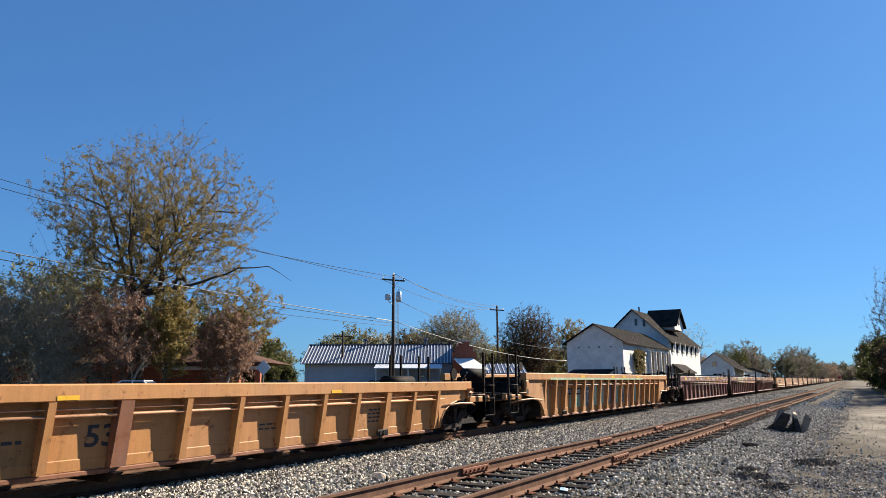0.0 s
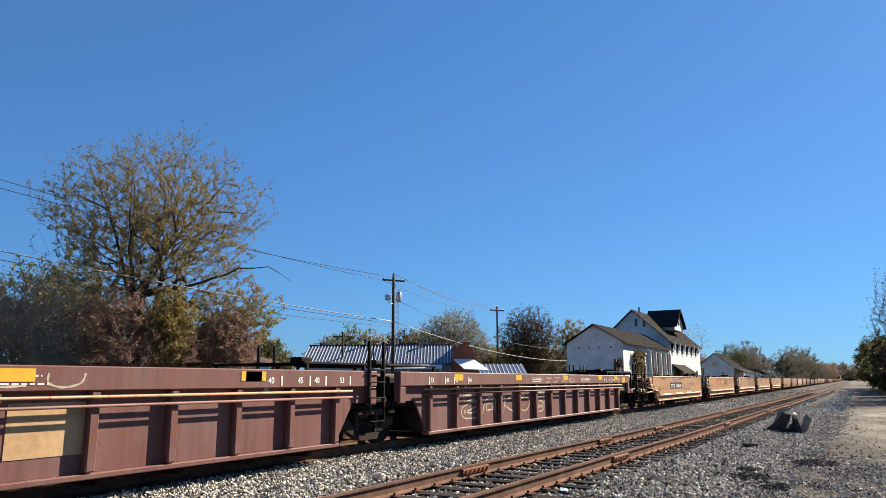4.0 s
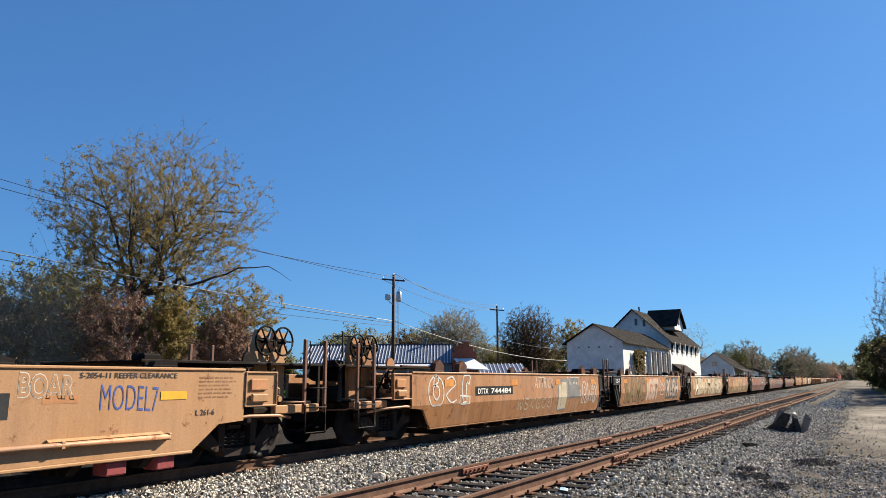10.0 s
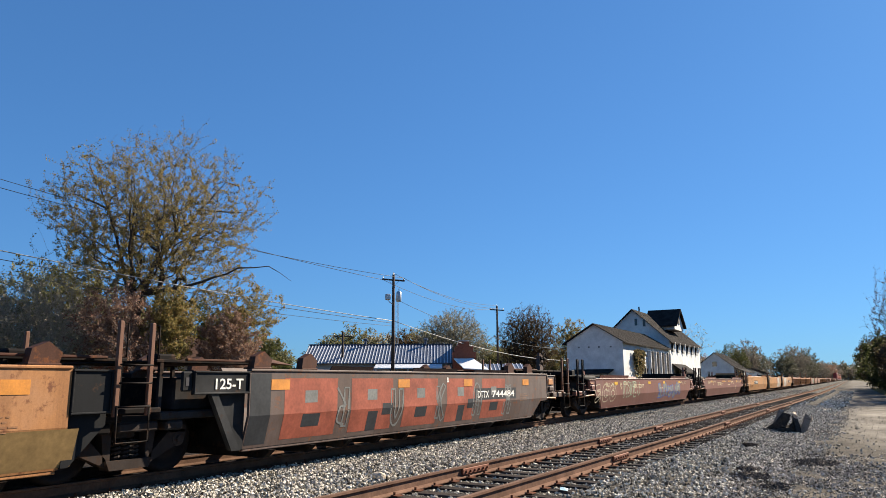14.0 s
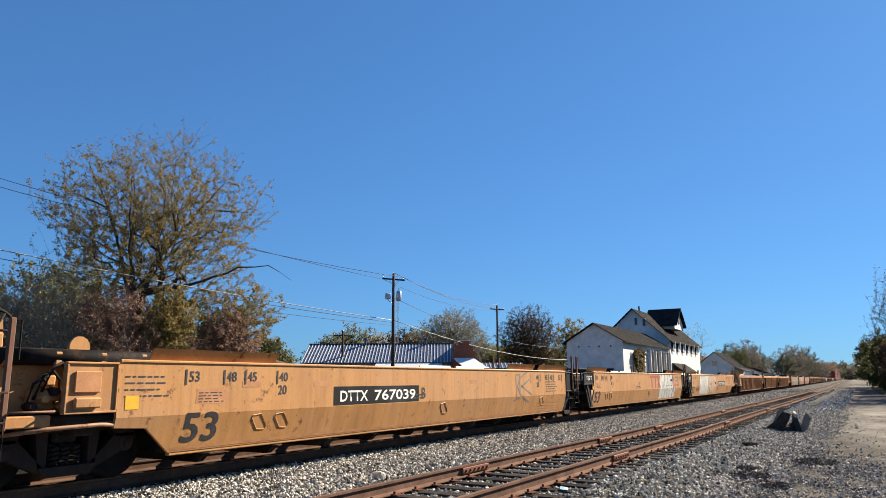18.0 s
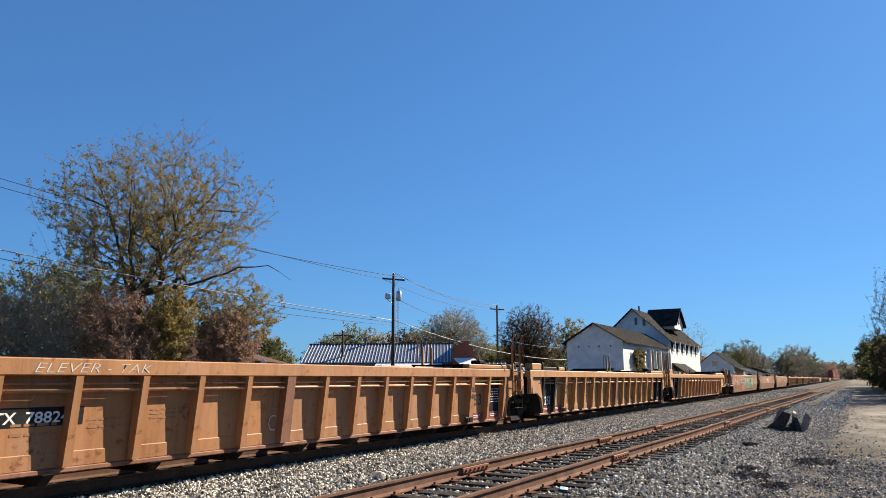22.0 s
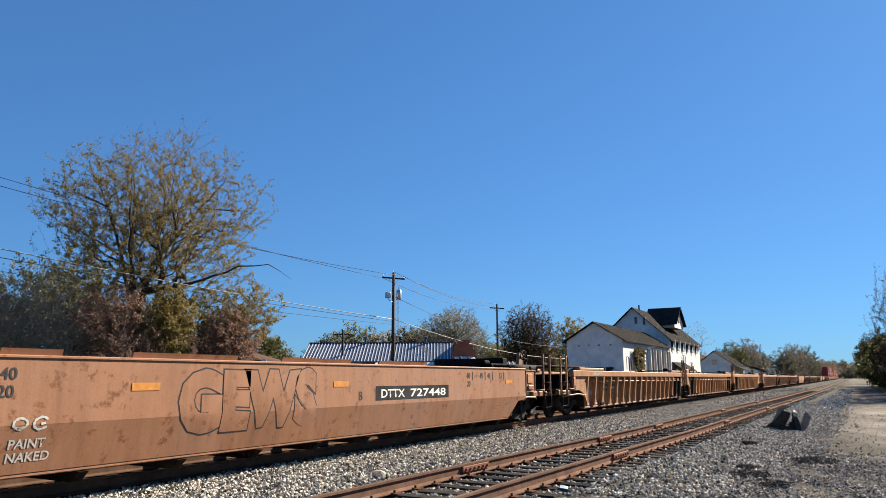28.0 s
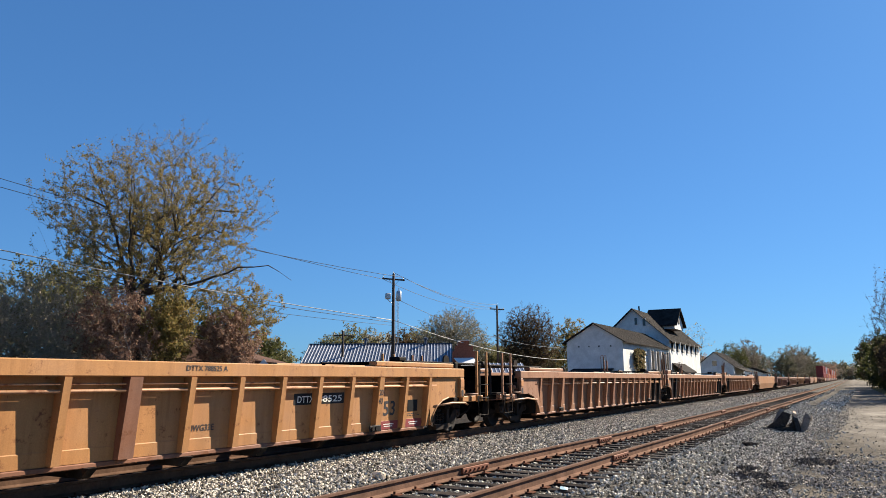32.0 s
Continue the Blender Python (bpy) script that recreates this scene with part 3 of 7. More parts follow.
                for i in range(n if near or not self.far else 0):
                    x = w0 + .08 + (w1 - w0 - .16) * i / (n - 1)
                    wd = .105 if i == (n // 2 if self.ends[0] == 'A' else n // 2 - 1 + n % 2) else .085 if i in (2, n - 3) else .052
                    o = -1.545 if near else 1.545
                    k = 1 if near else -1
                    g = Geo()
                    vs = [(-wd, o, zc - .003), (wd, o, zc - .003), (wd * 1.15, o + .125 * k, low + .005), (-wd * 1.15, o + .125 * k, low + .005),
                          (-wd, o + .17 * k, zc - .003), (wd, o + .17 * k, zc - .003), (wd * 1.15, o + .26 * k, low + .005), (-wd * 1.15, o + .26 * k, low + .005)]
                    g.add(vs, [(3, 2, 1, 0), (4, 5, 6, 7), (0, 1, 5, 4), (1, 2, 6, 5), (2, 3, 7, 6), (3, 0, 4, 7)])
                    dark_rib = (i < 2 and self.ends[0] == 'A' and self.q0 > 100) or (i > n - 3 and self.ends[1] == 'A' and self.q0 > 400)
                    part("rib", g, self.dark if dark_rib and near else RED_BROWN if wd > .1 else mat, p, at=pose(x, 0, 0))
                zb_ = low + (zc - low) * .16
                yb_ = -1.30 - .07 * (zb_ - low) / (zc - low)
                k_ = 1 if near else -1
                ledge = [(k_ * yb_, zb_ + .014), (k_ * (yb_ - .008), zb_), (k_ * -1.308, low + .004), (k_ * -1.295, low + .004)]
                part("lower_ledge", Geo().prism(ledge, 0, w0 + .02, w1 - .02), mat, p)
                if near and not self.far:
                    for i in (2, n - 3):
                        x = w0 + .08 + (w1 - w0 - .16) * i / (n - 1)
                        pad = part("jacking_bracket", Geo().cbox(x - .34, x + .06, -1.47, -1.43, low + .0, low + .13, .01), self.dark, p)
                        for a_ in (-.2, -.07, .0):
                            part("bolt", Geo().lathe([(0, -1.5), (.045, -1.5), (.045, -1.47)], (x + a_ - .06, 0, low + .065), 'y', 8), STEEL, pad)
                if near:
                    for zz, r in ((zc - .10, .014), (zc - .19, .026)):
                        part("pipe", Geo().tube([(w0 - .3, -1.45, zz), (w1 + .3, -1.45, zz)], r, 7), RUSTPIPE, p, smooth=True)
                for side, (xa, xb) in enumerate(((e0, w0), (w1, e1))):
                    sgn = -1 if side == 0 else 1
                    xo, xi = (xa, xb) if side == 0 else (xb, xa)
                    g = Geo()
                    if self.ends[side] == 'C':
                        arch = [(xi, low + .02)] + [(xi + sgn * (1.0 - .95 * math.cos(a)), low + .02 + .62 * math.sin(a)) for a in (.35, .75, 1.1, 1.45)] + [(xo, zd), (xo, zc - .002), (xi, zc - .002)]
                    else:
                        arch = [(xi, low + .02), (xi + sgn * .15, low + .5), (xi + sgn * .45, zd), (xo, zd), (xo, zc - .002), (xi, zc - .002)]
                    g.prism(arch[::sgn], 1, *Y(-1.47, -1.42))
                    part("end_panel", g, mat, p)
                    post = Geo().cbox(min(xo, xo - sgn * .22), max(xo, xo - sgn * .22), *Y(-1.54, -1.42), zd + .0, zc - .004, .02)
                    post = part("end_post", post, mat, p)
                    if near and not self.far:
                        xm = xo - sgn * .11
                        # dark patch on the solid post stands in for shade in a hole
                        slot = [(xm - .055, zd + .03), (xm + .055, zd + .03), (xm + .055, zd + .15), (xm + .03, zd + .19), (xm - .03, zd + .19), (xm - .055, zd + .15)]
                        part("slot", Geo().prism(slot, 1, -1.545, -1.5405), DARK_INK, post)
                        part("weld_strip", Geo().cbox(xm - .09, xm + .09, -1.549, -1.5405, zd + .24, zc - .06, .003), FADED_PATCH, post)
                        part("arch_rim", Geo().tube([(x_, -1.48, z_) for x_, z_ in arch[:-3]], .02, 5), mat, p)
            else:
                zc = top - .32
                part("top_chord", Geo().cbox(e0, e1, *Y(-1.54, -1.36), zc, top, .014), mat, p)
                part("side_panel", Geo().box(w0, w1, *Y(-1.40, -1.35), low, zc - .002), mat, p)
                part("bottom_sill", Geo().cbox(w0, w1, *Y(-1.5, -1.3), low - .08, low - .003, .012), mat, p)
                for i in range(self.ribs):
                    x = w0 + .1 + (w1 - w0 - .2) * i / (self.ribs - 1)
                    part("rib", Geo().cbox(-.075, .075, *Y(-1.52, -1.402), low + .01, zc - .004, .02), mat, p, at=pose(x, 0, 0))
                if near:
                    for zz, r in ((zc - .08, .022), (zc - .2, .022)):
                        part("pipe", Geo().tube([(w0 - .3, -1.56, zz), (w1 + .3, -1.56, zz)], r, 7), RUSTPIPE if zz > zc - .1 else mat, p, smooth=True)
                for side, (xa, xb) in enumerate(((e0, w0), (w1, e1))):
                    sgn = -1 if side == 0 else 1
                    xo, xi = (xa, xb) if side == 0 else (xb, xa)
                    part("end_panel", Geo().prism([(xi, low + .02), (xi + sgn * .5, zd), (xo, zd), (xo, zc - .002), (xi, zc - .002)][::sgn], 1, *Y(-1.42, -1.37)), mat, p)
                    part("end_post", Geo().cbox(min(xo, xo - sgn * .25), max(xo, xo - sgn * .25), *Y(-1.53, -1.424), zd - .05, zc - .004, .02), mat, p)
        # cross members under the well, end walls and decks
        for i in range(3 if self.far else 11):
            x = w0 + .7 + (w1 - w0 - 1.4) * i / (2 if self.far else 10)
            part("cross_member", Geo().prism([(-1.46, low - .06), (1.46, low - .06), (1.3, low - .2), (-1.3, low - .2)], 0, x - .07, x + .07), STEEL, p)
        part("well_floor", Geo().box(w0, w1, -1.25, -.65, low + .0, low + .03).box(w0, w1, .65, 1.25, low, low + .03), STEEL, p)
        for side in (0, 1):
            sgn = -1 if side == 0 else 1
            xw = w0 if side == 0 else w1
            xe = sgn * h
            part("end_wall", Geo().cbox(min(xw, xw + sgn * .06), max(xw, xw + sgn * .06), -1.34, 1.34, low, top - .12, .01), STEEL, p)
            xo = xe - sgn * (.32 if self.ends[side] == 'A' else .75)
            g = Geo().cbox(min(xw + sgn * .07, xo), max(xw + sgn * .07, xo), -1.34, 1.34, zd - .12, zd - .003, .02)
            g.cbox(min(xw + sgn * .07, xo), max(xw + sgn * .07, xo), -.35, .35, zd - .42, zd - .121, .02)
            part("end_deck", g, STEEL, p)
            # solid box added to close the end, so the recess stays dark
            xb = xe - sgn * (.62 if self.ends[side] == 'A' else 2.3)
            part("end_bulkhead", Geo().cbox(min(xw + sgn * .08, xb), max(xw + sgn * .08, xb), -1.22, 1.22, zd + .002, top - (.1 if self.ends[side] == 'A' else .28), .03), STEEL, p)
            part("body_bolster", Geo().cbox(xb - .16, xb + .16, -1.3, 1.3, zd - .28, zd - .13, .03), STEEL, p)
            if self.ends[side] == 'C':
                truck(p, xe - sgn * 2.25, self.far)
                c = part("coupler", Geo().cbox(min(xe - sgn * .75, xe - sgn * .12), max(xe - sgn * .75, xe - sgn * .12), -.08, .08, .70, .86, .02).cbox(min(xe - sgn * .22, xe + sgn * .05), max(xe - sgn * .22, xe + sgn * .05), -.16, .14, .66, .93, .04), STEEL, p)
                hose = Geo().tube([(xe - sgn * .7, -.45, .78), (xe - sgn * .45, -.45, .5), (xe - sgn * .15, -.35, .36), (xe, -.3, .4)], .028, 6)
                part("air_hose", hose, STEEL, p, smooth=True)
                for s in (-1, 1):
                    self.ladder(xe - sgn * 1.1, xe - sgn * .52, s * 1.53, .44, 2.13)
                    if not self.far:
                        self.end_gear(side, s)
                part("cross_walk", Geo().cbox(min(xe - sgn * 1.35, xe - sgn * .62), max(xe - sgn * 1.35, xe - sgn * .62), -1.3, 1.3, zd + .03, zd + .07, .01), STEEL, p)
                part("step_box", Geo().cbox(min(xe - sgn * 1.75, xe - sgn * .55), max(xe - sgn * 1.75, xe - sgn * .55), -1.44, -1.3, zd - .13, zd + .02, .015), mat, p)
            elif side == 1:
                truck(p, xe, self.far)
                for s in (-1, 1):
                    tall = st == 'R' and not self.far
                    la, lb = (1.09, .54) if tall else (.62, .1)
                    self.ladder(xe - sgn * la, xe - sgn * lb, s * 1.56, .55, 2.4 if tall else 2.2)
                    if s < 0 and not self.far:
                        part("ladder_step", Geo().cbox(xe - .6, xe + .25, -1.42, -1.2, .92, 1.0, .015), STEEL, p)
                        part("side_bearing", Geo().cbox(xe - .32, xe + .34, -1.27, -1.1, .66, .79, .02), TRUCKM, p)
                    for x in (xe - sgn * la, xe - sgn * lb) if tall else ():
                        y = s * 1.60
                        part("grab_handle", Geo().tube([(x, y, 1.85), (x, y, 2.6), (x - .02, y + s * .02, 2.68), (x - .06, y + s * .1, 2.68), (x - .08, y + s * .11, 2.6), (x - .08, y + s * .11, 1.9)], .018, 6), LADDERM, p, smooth=True)
                part("drawbar", Geo().cbox(xe - 1.2, xe + 1.0, -.2, .2, .74, .92, .03), STEEL, p)
        if st == 'P':
            g = Geo()
            z = low + .23
            part("air_line", g.tube([(w0 - .9, -1.58, z + .25), (w0 - .35, -1.58, z + .25), (w0 - .1, -1.58, z + .2), (w0 + .2, -1.6, z), (w0 + .4, -1.6, z)] + [(w0 + .4 + (w1 - w0 - .9) * k / 6, -1.6, z) for k in range(1, 7)], .035, 8), RUSTPIPE, p, smooth=True)
            for k in range(4):
                x = w0 + 1.1 + (w1 - w0 - 3.4) * k / 3
                part("pipe_guard", Geo().prism([(-1.60, z + .045), (-1.55, z + .075), (-1.541, z + .075), (-1.541, z + .03)], 0, x, x + 1.7), mat, p)
            for k in range(8):
                x = w0 + .5 + (w1 - w0 - 1) * k / 7
                part("bracket", Geo().cbox(x - .03, x + .03, -1.63, -1.541, z - .05, z + .05, .01), mat, p)
            for x in (w0 + .45, w0 + 1.25, w1 - .45, w1 - 1.25):
                part("jacking_pad", Geo().cbox(x - .16, x + .16, -1.5, -1.2, low - .24, low - .052, .02), JACK_RED, p)

    def end_gear(self, side, s):
        """Pipes, valves, a reservoir and grab irons on the platform at a coupled end."""
        sgn = -1 if side == 0 else 1
        p, xe = self.ob, sgn * self.half
        if s > 0:
            part("reservoir", Geo().tube([(xe - sgn * 2.9, .5, self.top + .0), (xe - sgn * 1.6, .5, self.top + .0)], .16, 12), STEEL, p, smooth=True)
            return
        r = random.Random(int(self.q0) * 2 + side)
        x0 = xe - sgn * 1.78
        valve = part("brake_valve", Geo().cbox(x0 - .2, x0 + .16, -1.2, -.95, 1.0, 1.28, .03).cbox(x0 - .12, x0 + .3, -1.32, -1.1, 1.12, 1.26, .03).cbox(x0 - .05, x0 + .1, -1.28, -1.08, 1.3, 1.46, .03), self.mat if self.style in 'SPF' else STEEL, p)
        for k in range(4):
            a = x0 - .25 + .14 * k
            part("valve_cap", Geo().lathe([(0, -1.42), (.05, -1.42), (.06, -1.3), (.04, -1.2)], (a, 0, 1.06 + .09 * (k % 3)), 'y', 10), self.mat if k % 2 else STEEL, valve)
        for k in range(3):
            z = 1.34 + .1 * k
            part("air_hose", Geo().tube([(x0 - .3 + .1 * k, -1.3, z - .3), (x0 - .26 + .12 * k, -1.38, z), (x0 - .1 + .12 * k, -1.3, z + .07), (x0 + .12 + .1 * k, -1.15, z - .05), (x0 + .2 + .1 * k, -1.05, z - .35)], .02, 6), STEEL, valve, smooth=True)
        part("grab_iron", Geo().tube([(xe - sgn * 1.7, -1.5, .98), (xe - sgn * 1.7, -1.58, 1.0), (xe - sgn * 1.15, -1.58, 1.0), (xe - sgn * 1.15, -1.5, .98)], .016, 6), LADDERM, p, smooth=True)
        part("uncoupling_lever", Geo().tube([(xe - sgn * .62, -1.45, .86), (xe - sgn * .45, -1.3, .8), (xe - sgn * .3, -.5, .78), (xe - sgn * .2, -.1, .9)], .018, 6), LADDERM, p, smooth=True)
        if self.style != 'M':
            part("air_line", Geo().tube([(xe - sgn * 3.3, -1.46, .74), (xe - sgn * 2.4, -1.5, .80), (xe - sgn * 1.7, -1.48, .78), (xe - sgn * 1.2, -1.3, .72)], .028, 7), RUSTPIPE, p, smooth=True)
        part("lamp_disc", Geo().lathe([(0, -.02), (.15, -.02), (.15, .02), (0, .02)], (xe - sgn * 2.2, -1.2, self.top + .2), 'y', 14), self.mat if self.style in 'SF' else STEEL, p)
        part("disc_post", Geo().box(xe - sgn * 2.2 - .03, xe - sgn * 2.2 + .03, -1.175, -1.12, self.top - .3, self.top + .2), STEEL, p)

    def ladder(self, xa, xb, y, z0, z1):
        p = self.ob
        xa, xb = min(xa, xb), max(xa, xb)
        out = -.09 if y < 0 else .09
        lad = part("ladder", Geo().cbox(xa - .035, xa + .035, y - .03, y + .03, z0 + .35, z1, .01).cbox(xb - .035, xb + .035, y - .03, y + .03, z0 + .35, z1, .01), STEEL if self.style in 'MF' or self.q0 < 60 else self.mat if self.style == 'R' else LADDERM, p)
        for z in () if self.far else (z0 + .45, z0 + .8) if y > -1.535 and y < 0 else (z0 + .48, z0 + .8, z0 + 1.05):
            part("rung", Geo().tube([(xa, y + out * .6, z), (xb, y + out * .6, z)], .014, 6), STEEL, lad, smooth=True)
        part("stirrup", Geo().tube([(xa, y + out * .4, z0 + .5), (xa, y + out * .5, z0), (xb, y + out * .5, z0), (xb, y + out * .4, z0 + .5)], .017, 6), STEEL, lad, smooth=True)
        for x in () if self.far or y > 0 else (xa, xb):
            part("grab_iron", Geo().tube([(x, y, z1 - .03), (x + .1, y + out * .3, z1 - .03), (x + .1, y + out * .3, z1 - .5), (x, y, z1 - .5)], .012, 5), STEEL, lad, smooth=True)

    # ---- lettering and fittings, placed by their distance q along the train
    def letters(self, body, q, z, high, mat=DARK_INK, squeeze=1.0, wide=None, label=""):
        me, w = text_mesh(body, mat)
        y, lean = self.face(z)
        k = squeeze if wide is None else wide / (w * high)
        ob = part("lettering", me, None, self.ob, label, at=Matrix.Translation((q - self.mid, y - .0045, z)) @ Matrix.Rotation(math.pi / 2 - lean, 4, 'X') @ Matrix.Diagonal((high * k, high, 1, 1)))
        return ob

    def patch(self, q0, q1, z0, z1, mat, name="painted_panel", out=.002):
        x0, x1 = q0 - self.mid, q1 - self.mid
        zs = [z0, z1]
        if self.style in 'SF' and z0 < self.crease < z1:
            zs.insert(1, self.crease)
        vs = [(x, self.face(min(max(z, z0 + .001), z1 - .001))[0] - out, z) for z in zs for x in (x0, x1)]
        g = Geo().add(vs, [(2 * i, 2 * i + 1, 2 * i + 3, 2 * i + 2) for i in range(len(zs) - 1)])
        return part(name, g, mat, self.ob)

    def rib_text(self, i, body, z):
        """A number on the outer face of a broad rib."""
        me, w = text_mesh(body, DARK_INK)
        zc = self.top - .22
        x = self.w0 + .08 + (self.w1 - self.w0 - .16) * i / (self.ribs - 1)
        y = -1.545 + .125 * (zc - z) / (zc - self.low) - .003
        part("lettering", me, None, self.ob, at=Matrix.Translation((x - .075, y, z)) @ Matrix.Rotation(math.pi / 2 + .113, 4, 'X') @ Matrix.Diagonal((.15 / w, .13, 1, 1)))

    def bars(self, q, z, wide, rows, high=.04, gap=.075, mat=DARK_INK, seed=1):
        """Lines of small writing too worn to read."""
        r = random.Random(seed)
        g = Geo()
        for i in range(rows):
            zz = z - i * gap
            y, _ = self.face(zz)
            x, end = q - self.mid, q - self.mid + wide * r.uniform(.7, 1)
            while x < end:
                w = r.uniform(.05, .16)
                g.add([(x, y - .004, zz), (min(x + w, end), y - .004, zz), (min(x + w, end), y - .004, zz + high * .7), (x, y - .004, zz + high * .7)], [(0, 1, 2, 3)])
                x += w + .035
        return part("worn_writing", g, mat, self.ob)

    def plate_number(self, q0, q1, z0, z1, digits, lead=.40, mat=WHITE_INK, back=DKGREY, owner="DTTX"):
        """A dark panel with the car's reporting mark and number."""
        if back:
            self.patch(q0, q1, z0, z1, back)
        w, h = q1 - q0, z1 - z0
        self.letters(owner, q0 + w * .06, z0 + h * .2, h * .6, mat, wide=w * (lead - .1))
        self.letters(digits, q0 + w * lead + w * .03, z0 + h * .2, h * .6, mat, wide=w * (.92 - lead))

    def frame_line(self, q0, q1, z0, z1, mat=DARK_INK, t=.012):
        for a, b, c, d in ((q0, q1, z0, z0 + t), (q0, q1, z1 - t, z1), (q0, q0 + t, z0 + t, z1 - t), (q1 - t, q1, z0 + t, z1 - t)):
            self.patch(a, b, c, d, mat, "stencil_line", .006)

    def logo(self, q0, q1, z0, z1, mat=RED_INK):
        """The owner's mark as plain shapes."""
        w, t = (q1 - q0), (z1 - z0)
        self.patch(q0, q0 + w * .66, z1 - t * .22, z1, mat, "logo_shape")
        for i in (0, 1):
            a = q0 + w * .34 * i
            self.patch(a + w * .11, a + w * .21, z0, z1 - t * .22, mat, "logo_shape")
        x0, x1 = q0 + w * .68 - self.mid, q1 - self.mid
        d = (x1 - x0) * .3
        g = Geo()
        for a, b in ((x0, x1 - d), (x1 - d, x0)):
            y = self.face(z1)[0] - (.004 if a == x0 else .007)
            g.add([(a, y, z0), (a + d, y, z0), (b + d, y, z1), (b, y, z1)], [(0, 1, 2, 3)])
        part("logo_shape", g, mat, self.ob)

    def guides(self, spans, high=.2, lean=.12):
        """Flared container guides on the near and far top edges."""
        for q0, q1 in spans:
            x0, x1 = q0 - self.mid, q1 - self.mid
            for s in (-1, 1):
                t = self.top + .045
                g = Geo()
                yi, yo = s * 1.47, s * (1.47 + lean)
                vs = [(x0, yi, t), (x1, yi, t), (x1 + .0, yo, t + high), (x0 - .0, yo, t + high), (x0, yi - s * .03, t), (x1, yi - s * .03, t), (x1, yo - s * .03, t + high), (x0, yo - s * .03, t + high)]
                g.add(vs, [(0, 1, 2, 3), (7, 6, 5, 4), (0, 4, 5, 1), (1, 5, 6, 2), (2, 6, 7, 3), (3, 7, 4, 0)])
                part("container_guide", g, self.mat, self.ob)

    def end_box(self, side, z=None, mat=None, height=.35):
        """A raised housing above the deck at one end."""
        sgn = -1 if side == 0 else 1
        xw = self.w0 if side == 0 else self.w1
        a, b = xw + sgn * .1, xw + sgn * (self.ext[side] - (.9 if self.ends[side] == 'C' else .5))
        t = self.top
        part("end_housing", Geo().cbox(min(a, b), max(a, b), -1.1, 1.1, .95, t + .06, .03).cbox(min(a, b), min(a, b) + .3, -1.2, 1.2, t + .06, t + height, .02), mat or STEEL, self.ob)
        part("air_tank", Geo().tube([(min(a, b) + .2, -1.2, t + .06), (max(a, b) - .1, -1.2, t + .06)], .11, 12), STEEL, self.ob, smooth=True)
        for k in range(4):
            x = min(a, b) + abs(b - a) * (k + .5) / 4
            part("valve", Geo().cbox(x - .05, x + .05, -1.3, -1.12, t - .05, t + .13, .015), mat or STEEL, self.ob)

    def brake_wheel(self, side, z=2.05, y=-.8):
        sgn = -1 if side == 0 else 1
        x = sgn * (self.half - 1.35)
        x += sgn * y * .35
        y = -1.05
        post = part("brake_stand", Geo().prism([(x - .16, .95), (x + .16, .95), (x + .2, z - .25), (x + .16, z + .16), (x - .1, z + .2), (x - .2, z - .1)], 1, y + .10, y + .2), self.mat, self.ob)
        g = Geo()
        ring = [(x + .26 * math.cos(a), y, z + .26 * math.sin(a)) for a in [i * math.pi / 12 for i in range(25)]]
        g.tube(ring, .02, 6)
        for k in range(6):
            a = k * math.pi / 3
            g.tube([(x, y, z), (x + .25 * math.cos(a), y, z + .25 * math.sin(a))], .017, 5)
        g.tube([(x, y - .04, z), (x, y + .12, z)], .05, 8)
        chain = Geo()
        for k in range(10):
            zc_ = z - .3 - k * .06
            chain.tube([(x + .05 + (.012 if k % 2 else 0), y - .02, zc_), (x + .05 - (0 if k % 2 else .012), y - .02, zc_ - .05)], .014, 5)
        part("chain", chain, STEEL, post)
        part("brake_wheel", g, STEEL, post, smooth=True)


# sprayed strokes in a unit square: hooks, arches, loops and bends
STROKES = (([(.1, 0), (.18, .75), (.5, 1), (.82, .75), (.9, 0)], [(.3, .4), (.7, .45)]), ([(.9, .8), (.5, 1), (.1, .75), (.1, .3), (.5, 0), (.95, .2)], [(.5, .45), (.8, .5)]),
           ([(.05, 0), (.2, 1), (.5, .4), (.8, 1), (.95, 0)],), ([(.6, 1), (.1, .7), (.12, .25), (.5, 0), (.9, .3), (.8, .75), (.3, .9)],),
           ([(.9, .9), (.4, 1), (.1, .72), (.5, .52), (.9, .28), (.5, 0), (.05, .1)],), ([(.15, 0), (.2, 1)], [(.2, .95), (.8, .85), (.7, .5), (.25, .45), (.9, 0)]),
           ([(.1, 1), (.15, .3), (.5, 0), (.85, .3), (.9, 1)],), ([(.5, 1), (.45, .3), (.6, 0), (.95, .1)], [(.05, .9), (.95, .95)]), ([(.15, .95), (.2, .05)], [(.9, 1), (.25, .5), (.95, 0)]))


